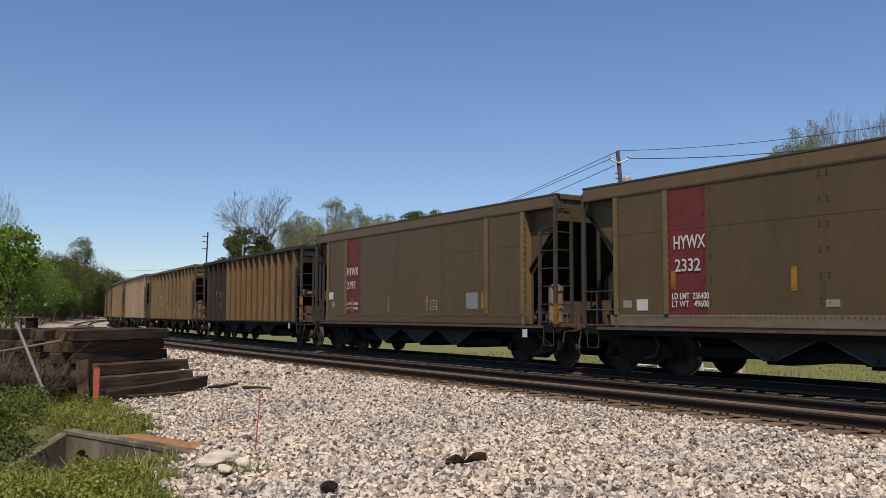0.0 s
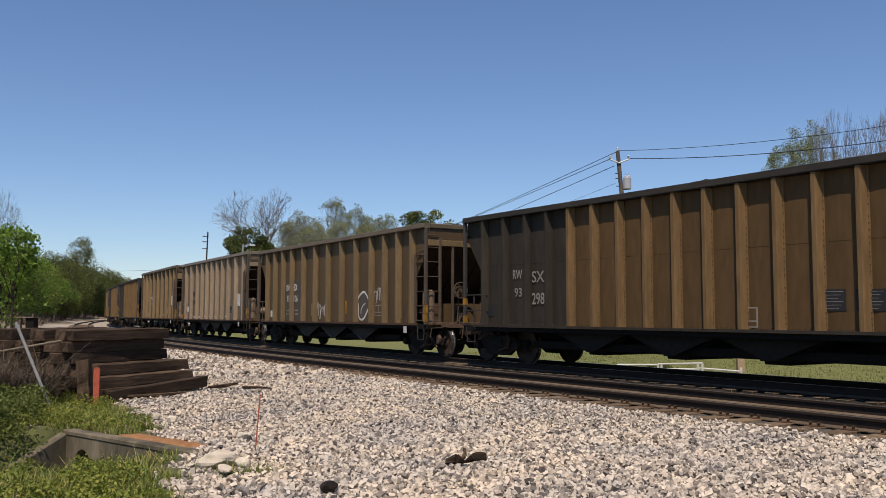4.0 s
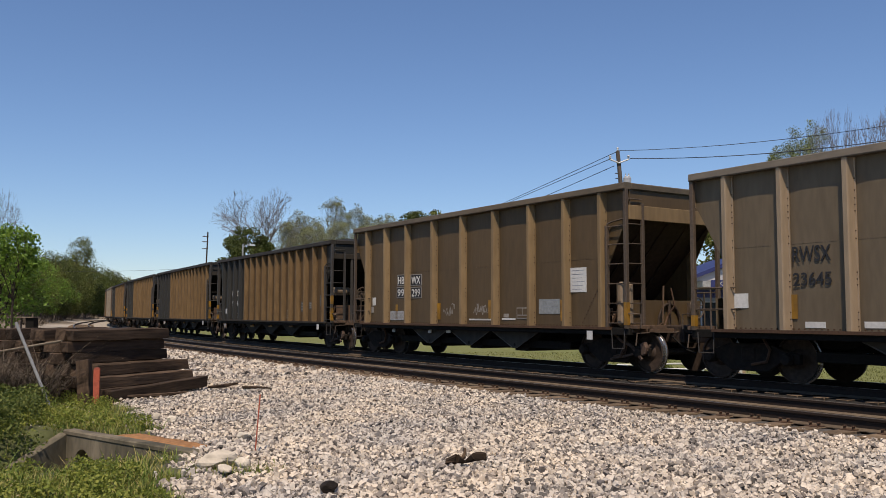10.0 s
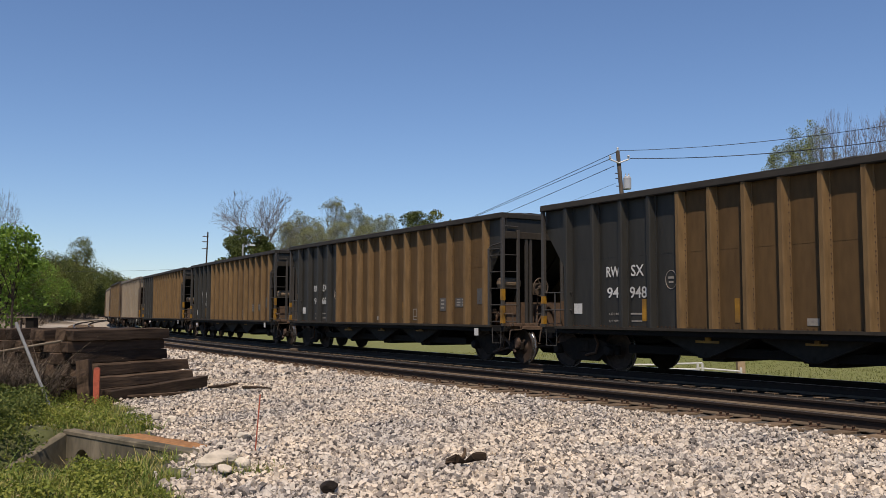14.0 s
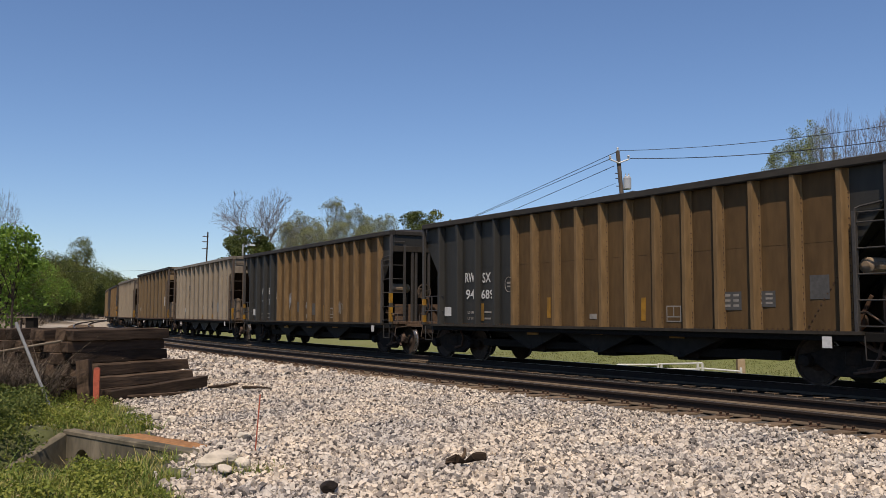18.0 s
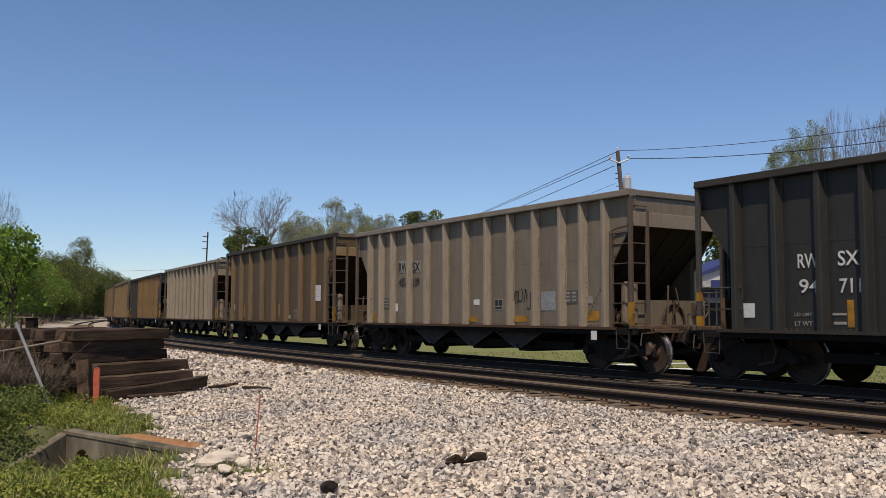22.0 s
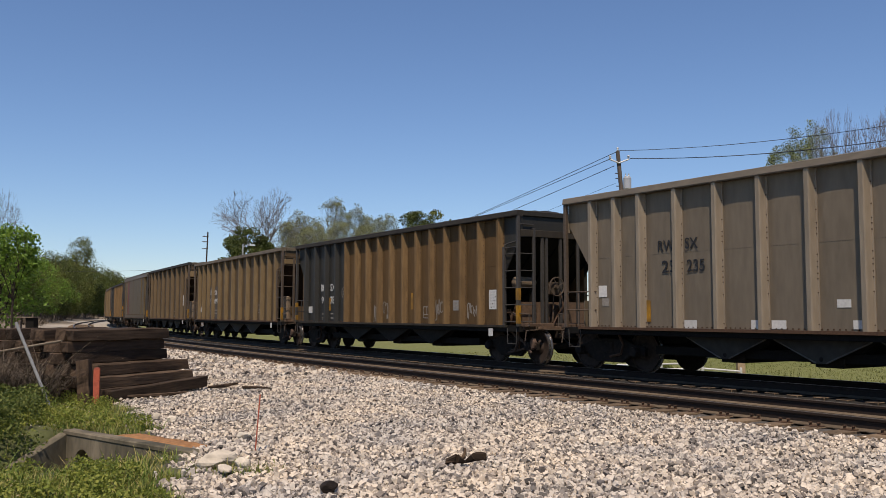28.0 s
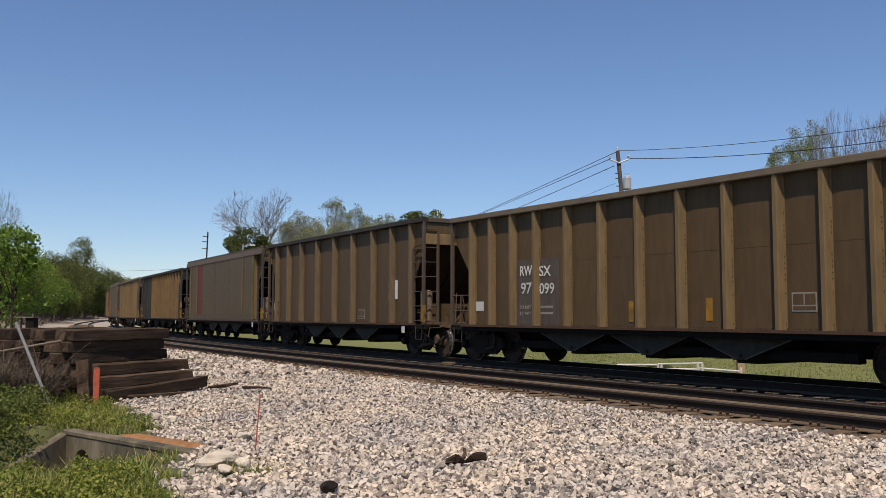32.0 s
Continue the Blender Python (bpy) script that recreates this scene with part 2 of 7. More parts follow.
M["leaf_bright"] = island_material("bright_leaves", [(0.0910, 0.1625, 0.0173), (0.1534, 0.2562, 0.0275), (0.2275, 0.3375, 0.0490)], 0.55, transmit=0.35)
M["leaf_pale"] = island_material("pale_spring_leaves", [(0.185, 0.195, 0.085), (0.245, 0.255, 0.115), (0.300, 0.300, 0.155)], 0.7, transmit=0.3)
M["leaf_bud"] = island_material("budding_leaves", [(0.150, 0.185, 0.062), (0.225, 0.255, 0.095), (0.290, 0.300, 0.140)], 0.7, transmit=0.3)
M["grass"] = island_material("grass_blades", [(0.0795, 0.1290, 0.0184), (0.1558, 0.2182, 0.0329), (0.2624, 0.2842, 0.0577), (0.3816, 0.3011, 0.1075)], 0.7, transmit=0.3)
M["weed"] = island_material("yellow_green_weeds", [(0.1148, 0.1472, 0.0195), (0.2198, 0.2532, 0.0366), (0.3345, 0.3311, 0.0601)], 0.65, transmit=0.3)
M["meadow_blades"] = island_material("meadow_blades", [(0.110, 0.128, 0.030), (0.140, 0.158, 0.038), (0.175, 0.182, 0.050), (0.205, 0.195, 0.064)], 0.7, transmit=0.3)
M["dry"] = island_material("dry_brush", [(0.105, 0.078, 0.053), (0.150, 0.115, 0.080), (0.060, 0.046, 0.033)], 0.9)
M["siding"] = material("white_siding", (0.4212, 0.4095, 0.4080), 0.6, vary=0.06, grain=3, stretch=(0.3, 0.3, 3))
M["shop_wall"] = material("grey_shop_wall", (0.247, 0.262, 0.285), 0.7, vary=0.1)
M["roof"] = material("dark_shingle_roof", (0.055, 0.05, 0.055), 0.85, vary=0.3, grain=10)
M["pale_roof"] = material("pale_metal_roof", (0.375, 0.367, 0.360), 0.5, vary=0.08)
M["navy"] = material("navy_trim", (0.03, 0.035, 0.12), 0.5, vary=0.1)
M["glass"] = material("dark_window_glass", (0.02, 0.025, 0.03), 0.08, vary=0.0, bump=0, spec=0.6)
M["car_paint"] = material("white_car_paint", (0.562, 0.562, 0.555), 0.25, vary=0.02, bump=0)
M["fence_white"] = material("white_pipe_paint", (0.562, 0.555, 0.540), 0.5, vary=0.08)
M["tan_post"] = material("tan_post_paint", (0.338, 0.247, 0.150), 0.8, vary=0.15)
M["asphalt"] = material("asphalt", (0.12, 0.115, 0.11), 0.9, vary=0.2, grain=10)


# ---------------------------------------------------------------- words
WORDS = ["099", "106", "139", "2195", "23", "2332", "235", "23645", "298", "299", "452", "663", "689", "711", "782", "93", "94", "948", "97", "99", "HB", "HYWX", "LD LMT", "LD LMT  236400", "LD LMT  236600", "LT WT", "LT WT   49400", "LT WT   49600", "RW", "RWSX", "COLLISION", "SX", "WX"]


def word_outline(body):
    """The flat mesh of a word in the built-in font, one unit high."""
    cu = bpy.data.curves.new("lettering", "FONT")
    cu.body, cu.size, cu.align_x, cu.extrude, cu.resolution_u, cu.offset = body, 1 / 0.72, "LEFT", 0.008, 3, 0.015
    ob = new("lettering", cu)
    me = bpy.data.meshes.new_from_object(ob.evaluated_get(bpy.context.evaluated_depsgraph_get()))
    bpy.data.objects.remove(ob)
    return me


OUTLINES = {w: word_outline(w) for w in WORDS}


# ---------------------------------------------------------------- mesh tools
class Shape:
    """Gathers boxes, prisms and tubes into one mesh."""

    def __init__(self):
        self.v, self.f, self.mi = [], [], []

    def add(self, verts, faces, slot=0):
        k = len(self.v)
        self.v += [tuple(p) for p in verts]
        self.f += [tuple(i + k for i in q) for q in faces]
        self.mi += [slot] * len(faces)
        return self

    def box(self, x0, x1, y0, y1, z0, z1, slot=0):
        v = [(x, y, z) for z in (z0, z1) for x, y in ((x0, y0), (x1, y0), (x1, y1), (x0, y1))]
        return self.add(v, [(3, 2, 1, 0), (4, 5, 6, 7), (0, 1, 5, 4), (1, 2, 6, 5), (2, 3, 7, 6), (3, 0, 4, 7)], slot)

    def prism(self, outline, a0, a1, axis="y", slot=0):
        """A flat outline pushed along an axis; outline in the two other axes, in the order x, y, z."""
        def at(p, a):
            return {"x": (a, p[0], p[1]), "y": (p[0], a, p[1]), "z": (p[0], p[1], a)}[axis]
        n = len(outline)
        v = [at(p, a0) for p in outline] + [at(p, a1) for p in outline]
        f = [tuple(range(n)), tuple(range(2 * n - 1, n - 1, -1))] + [((i + 1) % n, i, n + i, n + (i + 1) % n) for i in range(n)]
        return self.add(v, f, slot)

    def tube(self, p0, p1, r0, r1=None, n=8, slot=0, caps=True):
        p0, p1 = Vector(p0), Vector(p1)
        r1 = r0 if r1 is None else r1
        d = (p1 - p0).normalized()
        a = d.orthogonal().normalized()
        b = d.cross(a)
        v = [p + (a * math.cos(t) + b * math.sin(t)) * r for p, r in ((p0, r0), (p1, r1)) for t in [2 * math.pi * i / n for i in range(n)]]
        f = [(i, (i + 1) % n, n + (i + 1) % n, n + i) for i in range(n)]
        if caps:
            f += [tuple(range(n - 1, -1, -1)), tuple(range(n, 2 * n))]
        return self.add(v, f, slot)

    def path(self, pts, r, n=6, slot=0):
        pts = [Vector(p) for p in pts]
        v, a = [], (pts[1] - pts[0]).orthogonal().normalized()
        for i, p in enumerate(pts):
            d = (pts[min(i + 1, len(pts) - 1)] - pts[max(i - 1, 0)]).normalized()
            a = (a - d * a.dot(d)).normalized() if (a - d * a.dot(d)).length > 1e-4 else d.orthogonal().normalized()
            b = d.cross(a)
            v += [p + (a * math.cos(t) + b * math.sin(t)) * r for t in [2 * math.pi * k / n for k in range(n)]]
        m = len(pts)
        f = [(j * n + k, j * n + (k + 1) % n, (j + 1) * n + (k + 1) % n, (j + 1) * n + k) for j in range(m - 1) for k in range(n)]
        return self.add(v, f + [tuple(range(n - 1, -1, -1)), tuple(range((m - 1) * n, m * n))], slot)

    def lathe(self, rings, n=20, axis="y", slot=0):
        """Rings of (offset, radius) round an axis."""
        v = []
        for o, r in rings:
            for i in range(n):
                c, s = r * math.cos(2 * math.pi * i / n), r * math.sin(2 * math.pi * i / n)
                v.append({"y": (c, o, s), "x": (o, c, s), "z": (c, s, o)}[axis])
        f = [(k * n + i, k * n + (i + 1) % n, (k + 1) * n + (i + 1) % n, (k + 1) * n + i) for k in range(len(rings) - 1) for i in range(n)]
        f += [tuple(range(n - 1, -1, -1)), tuple(range((len(rings) - 1) * n, len(rings) * n))]
        return self.add(v, f, slot)

    def mesh(self, name, mats, bevel=0.0, smooth=False):
        me = bpy.data.meshes.new(name)
        me.from_pydata(self.v, [], self.f)
        for m in mats if isinstance(mats, (list, tuple)) else [mats]:
            me.materials.append(m)
        me.polygons.foreach_set("material_index", self.mi)
        bm = bmesh.new()
        bm.from_mesh(me)
        bmesh.ops.recalc_face_normals(bm, faces=bm.faces)
        if bevel:
            sharp = [e for e in bm.edges if len(e.link_faces) == 2 and e.calc_face_angle(0) > 0.6]
            bmesh.ops.bevel(bm, geom=sharp, offset=bevel, segments=1, affect="EDGES", clamp_overlap=True)
        bm.to_mesh(me)
        bm.free()
        if smooth:
            me.polygons.foreach_set("use_smooth", [True] * len(me.polygons))
        me.update()
        return me


def raw_mesh(name, verts, faces, mat):
    """A mesh out of arrays; every face has as many corners as faces has columns."""
    verts, faces = np.asarray(verts, np.float32), np.asarray(faces, np.int32)
    me = bpy.data.meshes.new(name)
    me.vertices.add(len(verts))
    me.vertices.foreach_set("co", verts.ravel())
    me.loops.add(faces.size)
    me.loops.foreach_set("vertex_index", faces.ravel())
    me.polygons.add(len(faces))
    me.polygons.foreach_set("loop_start", np.arange(len(faces), dtype=np.int32) * faces.shape[1])
    me.materials.append(mat)
    me.polygons.foreach_set("use_smooth", np.zeros(len(faces), bool))
    me.update(calc_edges=True)
    return me


def part(name, me, parent, label="", at=None):
    ob = new(name, me)
    ob.parent = parent
    if at is not None:
        ob.matrix_basis = at if isinstance(at, Matrix) else Matrix.Translation(at)
    if label:
        tagged(ob, label)
    return ob


def thing(name, at, label, category, group="", kind=""):
    ob = new(name)
    ob.empty_display_size = 0.2
    ob.matrix_basis = at if isinstance(at, Matrix) else Matrix.Translation(at)
    return tagged(ob, label, category, group, kind)


# ---------------------------------------------------------------- the line of the track
HALF_WIDTH = 1.55
KNOTS = ([0, 20, 40, 65, 95, 130], [-0.00063, 0.00362, 0.00184, 0.00224, 0.00145, 0.00137])
LINE_S = np.arange(-60.0, 420.0, 0.5)
_k = np.interp(LINE_S, *KNOTS)
_h = np.concatenate([[0], np.cumsum((_k[1:] + _k[:-1]) / 2 * 0.5)])
LINE_H = _h - np.interp(0, LINE_S, _h) - 0.58394
_m = (LINE_H[1:] + LINE_H[:-1]) / 2
_x = np.concatenate([[0], np.cumsum(np.sin(_m) * 0.5)])
_y = np.concatenate([[0], np.cumsum(np.cos(_m) * 0.5)])
LINE_X = _x - np.interp(0, LINE_S, _x) + 7.0096
LINE_Y = _y - np.interp(0, LINE_S, _y) + 14.8166


def on_line(s, off=0.0):
    """A place on the line, off metres from the train's centre towards the near side."""
    h = np.interp(s, LINE_S, LINE_H)
    o = off - HALF_WIDTH
    return np.interp(s, LINE_S, LINE_X) - np.cos(h) * o, np.interp(s, LINE_S, LINE_Y) + np.sin(h) * o, h


NEAR_TRACK = 4.17
LX, LY, _ = on_line(LINE_S, 0.0)


def side_distance(x, y):
    """Signed distance from the train's centre line, positive on the near side, and the place along the line."""
    x, y = np.asarray(x, float), np.asarray(y, float)
    best = np.full(x.shape, 1e9)
    ind = np.zeros(x.shape, int)
    for i in range(0, len(LINE_S), 2):
        d = (x - LX[i]) ** 2 + (y - LY[i]) ** 2
        near = d < best
        best[near], ind[near] = d[near], i
    hh = LINE_H[ind]
    side = -(x - LX[ind]) * np.cos(hh) + (y - LY[ind]) * np.sin(hh)
    return np.sign(side) * np.sqrt(best), LINE_S[ind]


def ditch(x, y):
    """Depth of the ditch by the culvert."""
    x, y = np.asarray(x, float), np.asarray(y, float)
    ax, ay = -5.15, 12.16
    bx, by = -2.92, 10.3
    nx, ny = -(by - ay), (bx - ax)
    ln = math.hypot(nx, ny)
    front = -((x - ax) * nx + (y - ay) * ny) / ln
    along = ((x - ax) * (bx - ax) + (y - ay) * (by - ay)) / ln
    w = np.clip((2.75 - along) / 0.9, 0, 1) * np.clip((front + 0.32) / 0.14, 0, 1)
    w = w * np.clip((along - 0.28 * np.minimum(front, 1.4) + 0.7 * np.maximum(front - 1.4, 0) + 0.32) / 0.22, 0, 1)
    return 0.66 * w * np.clip(1 - (front - 3.8) / 2.0, 0, 1)


def ground_z(x, y):
    d, s = side_distance(x, y)
    z = np.interp(d, [-40, -9, -5, -2.2, -1.4, 5.2, 5.6, 7.4, 30], [-0.75, -0.75, -0.65, -0.32, -0.20, -0.195, -0.21, -0.33, -0.36])
    bank = np.clip((d - 9.5) / 5.0, 0, 1) * np.clip((s - 95) / 40, 0, 1)
    return z - ditch(x, y) + 1.3 * bank


# ---------------------------------------------------------------- ground
def axis_steps(lo, hi, fine_lo, fine_hi, fine):
    a = list(np.arange(fine_lo, fine_hi + 1e-6, fine))
    step, q = fine, fine_hi
    while q < hi:
        step *= 1.10
        q += step
        a.append(min(q, hi))
    step, q = fine, fine_lo
    while q > lo:
        step *= 1.10
        q -= step
        a.insert(0, max(q, lo))
    return np.array(a)


def build_ground():
    xs, ys = axis_steps(-2500, 2500, -14, 14, 0.22), axis_steps(-600, 3500, 4, 34, 0.22)
    gx, gy = np.meshgrid(xs, ys)
    gz = ground_z(gx, gy)
    rng = np.random.default_rng(3)
    gz = gz + rng.normal(0, 0.012, gz.shape)
    nx, ny = len(xs), len(ys)
    v = np.stack([gx.ravel(), gy.ravel(), gz.ravel()], 1)
    i = (np.arange(ny - 1)[:, None] * nx + np.arange(nx - 1)[None, :]).ravel()
    f = np.stack([i, i + 1, i + nx + 1, i + nx], 1)
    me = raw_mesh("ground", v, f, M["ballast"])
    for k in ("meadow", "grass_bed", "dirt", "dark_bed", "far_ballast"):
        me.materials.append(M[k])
    c = v[f].mean(1)
    d, s = side_distance(c[:, 0], c[:, 1])
    mi = np.zeros(len(f), np.int32)
    mi[d < -2.6] = 1
    # dark bed across both tracks, up to 62 m along the line
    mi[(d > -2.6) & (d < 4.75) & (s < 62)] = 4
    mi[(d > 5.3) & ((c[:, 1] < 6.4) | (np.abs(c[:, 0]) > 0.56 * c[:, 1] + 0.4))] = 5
    left = (d > 5.1) & is_grass(c[:, 0], c[:, 1])
    mi[left] = 2
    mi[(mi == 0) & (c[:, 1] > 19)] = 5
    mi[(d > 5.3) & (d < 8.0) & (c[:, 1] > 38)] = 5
    mi[(d > 8.0) & (c[:, 1] > 38)] = 3
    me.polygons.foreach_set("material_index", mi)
    me.polygons.foreach_set("use_smooth", [True] * len(f))
    tagged(new("ground", me), "grey ballast, grass verge and meadow beside the railway", "ground", kind="structure")


def is_grass(x, y):
    """The weedy verge to the near left of the tie pile and round the culvert."""
    x, y = np.asarray(x, float), np.asarray(y, float)
    edge = np.interp(y, [5, 7.0, 8.6, 9.6, 10.6, 12.5, 15.0, 17.0, 22.0, 40.0], [-1.0, -2.05, -2.55, -2.75, -3.2, -4.0, -5.2, -6.4, -9.5, -20.0])
    return x < edge + 0.12 * np.sin(y * 5.1) + 0.1 * np.sin(y * 11.7)


build_ground()


# ---------------------------------------------------------------- rails and ties
def sweep(outline, off, s0, s1, ds):
    ss = np.arange(s0, s1, ds)
    v, f = [], []
    n = len(outline)
    for j, s in enumerate(ss):
        for o, z in outline:
            x, y, h = on_line(s, off + o)
            v.append((x, y, z))
        if j:
            f += [((j - 1) * n + i, (j - 1) * n + (i + 1) % n, j * n + (i + 1) % n, j * n + i) for i in range(n)]
    f += [tuple(range(n)), tuple(range((len(ss) - 1) * n, len(ss) * n))]
    return v, f


RAIL_OUTLINE = [(-0.07, -0.172), (0.07, -0.172), (0.07, -0.160), (0.012, -0.135), (0.010, -0.045), (0.036, -0.034), (0.037, -0.006),
                (0.030, 0.0), (-0.030, 0.0), (-0.037, -0.006), (-0.036, -0.034), (-0.010, -0.045), (-0.012, -0.135), (-0.07, -0.160)]


def build_rails():
    for k, off in enumerate((NEAR_TRACK, 0.0)):
        track = tagged(new("railway_track"), "rusty steel rails on dark wooden ties" if k == 0 else "steel rails under the passing coal train", "railway track", kind="structure")
        for side in (0.755, -0.755):
            v, f = sweep(RAIL_OUTLINE, off + side, -30, 240, 1.0)
            sh = Shape().add(v, f)
            n = len(RAIL_OUTLINE)
            me = sh.mesh("rail", [M["rail"], M["rail_head"], M["rail_dust"]])
            for p in me.polygons:
                if p.normal.z > 0.8 and p.center.z > -0.01:
                    p.material_index = 1
                elif p.center.z < -0.12:
                    p.material_index = 2
            part("rail", me, track)
        # near track: dark ties with paler near ends; train's track: dark throughout
        tie = Shape().box(-0.115, 0.115, -1.32, 0.88, -0.34, -0.162, 1).box(-0.115, 0.115, 0.88, 1.32, -0.34, -0.162, k).mesh("tie", [M["tie"], M["dark_tie"]], 0.008)
        plate = Shape().box(-0.09, 0.09, -0.17, 0.17, -0.162, -0.150).mesh("tie_plate", M["rust"])
        spike = Shape().box(-0.012, 0.012, -0.016, 0.016, -0.15, -0.118).box(-0.018, 0.018, -0.02, 0.03, -0.118, -0.105).mesh("spike", M["rust"])
        rng = random.Random(5 + k)
        s = -14.0
        count = 0
        while s < (118 if k == 0 else 60):
            x, y, h = on_line(s, off + rng.uniform(-0.05, 0.05))
            at = Matrix.Translation((x, y, rng.uniform(-0.006, 0.0))) @ Matrix.Rotation(-h + math.pi / 2 + rng.uniform(-0.02, 0.02), 4, "Z")
            t = part("tie", tie, track, at=at)
            if k == 0 and s < 30:
                part("tie_plate", plate, t, at=(0, 0.755, 0))
                for dx in (-0.06, 0.06):
                    part("spike", spike, t, at=(dx, 0.855, 0))
            s += 0.5 + rng.uniform(-0.03, 0.03)


build_rails()


# ---------------------------------------------------------------- the coal train
SILL = 1.00
KINDS = {
    # half body, half coupled, rib places from mid length, paint, rib paint lightened as if sunlit, label
    "two_tone": dict(top=3.98, rim_paint="rim_dark", heap=0.23, half=7.2, pitch=8.1, ribs=[-6.33, -5.41, -4.51, -3.67, -2.86, -2.04, -1.22, -0.41, 0.41, 1.22, 2.04, 2.86, 3.67, 4.51, 5.41, 6.33], paint="brown", rib="tan_rib", dark=4.30, cage="dark_cage", bays=5,
                     label="brown dusty coal hopper car with dark grey end panel", tint="grime"),
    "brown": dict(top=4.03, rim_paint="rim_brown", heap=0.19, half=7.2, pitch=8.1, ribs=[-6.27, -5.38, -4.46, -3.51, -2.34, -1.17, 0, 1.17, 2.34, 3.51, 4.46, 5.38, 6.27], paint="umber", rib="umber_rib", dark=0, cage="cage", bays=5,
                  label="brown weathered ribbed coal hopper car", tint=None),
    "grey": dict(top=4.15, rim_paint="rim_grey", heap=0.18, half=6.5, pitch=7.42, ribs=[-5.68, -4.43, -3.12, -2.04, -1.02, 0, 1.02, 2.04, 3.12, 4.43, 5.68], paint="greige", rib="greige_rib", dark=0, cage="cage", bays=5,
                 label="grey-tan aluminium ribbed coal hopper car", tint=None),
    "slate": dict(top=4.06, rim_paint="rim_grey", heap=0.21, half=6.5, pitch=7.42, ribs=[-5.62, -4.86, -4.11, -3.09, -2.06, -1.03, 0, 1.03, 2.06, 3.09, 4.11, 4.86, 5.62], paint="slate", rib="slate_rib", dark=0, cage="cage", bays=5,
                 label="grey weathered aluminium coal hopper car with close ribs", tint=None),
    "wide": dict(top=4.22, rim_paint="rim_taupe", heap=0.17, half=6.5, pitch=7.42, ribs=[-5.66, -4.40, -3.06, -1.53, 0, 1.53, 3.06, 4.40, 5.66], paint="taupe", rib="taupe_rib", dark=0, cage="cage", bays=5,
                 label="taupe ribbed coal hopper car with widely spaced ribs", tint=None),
    "smooth": dict(top=4.25, rim_paint="smooth", heap=0.14, half=6.95, pitch=7.42, ribs=[], paint="smooth", rib="smooth", dark=0, cage="dark_cage", bays=5,
                   label="brown smooth-sided coal hopper car with red panel", tint=None),
}


def text_mesh(name, body, height, mat):
    me = OUTLINES[body].copy()
    me.transform(Matrix.Diagonal((height, height, 0.25, 1)))
    me.materials.clear()
    me.materials.append(mat)
    return me


# Lettering and plates lie on the near side, which is the car's right side: x runs forward, y is negative.
FACE = Matrix.Rotation(math.pi / 2, 4, "X")
WHEEL_R = 0.457


def wheelset_mesh():
    sh = Shape()
    for side in (-1, 1):
        rings = [(0.69, 0.485), (0.72, 0.485), (0.724, WHEEL_R), (0.82, WHEEL_R - 0.006), (0.825, 0.415), (0.785, 0.40), (0.765, 0.20), (0.80, 0.16), (0.82, 0.13), (0.82, 0.08)]
        sh.lathe([(side * o, r) for o, r in rings], 24)
    sh.tube((0, -0.86, 0), (0, 0.86, 0), 0.075, n=10)
    me = sh.mesh("wheelset", [M["wheel"], M["tread"]])
    for p in me.polygons:
        r = math.hypot(p.center.x, p.center.z)
        if 0.44 < r < 0.475 and abs(p.center.y) > 0.722:
            p.material_index = 1
    return me


def side_frame_mesh():
    o = [(-1.12, 0.36), (-1.12, 0.56), (-0.78, 0.62), (-0.45, 0.74), (0.45, 0.74), (0.78, 0.62), (1.12, 0.56), (1.12, 0.36), (0.74, 0.40), (0.42, 0.20), (-0.42, 0.20), (-0.74, 0.40)]
    sh = Shape().prism(o, -0.06, 0.06)
    sh.box(-0.16, 0.16, -0.085, 0.085, 0.40, 0.66)
    for x in (-0.89, 0.89):
        sh.lathe([(-0.12, 0.05), (-0.10, 0.10), (0.03, 0.12)], 12)
        k = len(sh.v) - 36
        sh.v[k:] = [(p[0] + x, p[1], p[2] + 0.457) for p in sh.v[k:]]
    return sh.mesh("side_frame", M["truck"], 0.018)


def spring_mesh():
    sh = Shape()
    for x in (-0.14, 0.0, 0.14):
        for i in range(5):
            sh.lathe([(0.24 + i * 0.032, 0.055), (0.256 + i * 0.032, 0.062)], 8, "z")
            k = len(sh.v) - 16
            sh.v[k:] = [(p[0] + x, p[1], p[2]) for p in sh.v[k:]]
    return sh.mesh("spring", M["rust"])


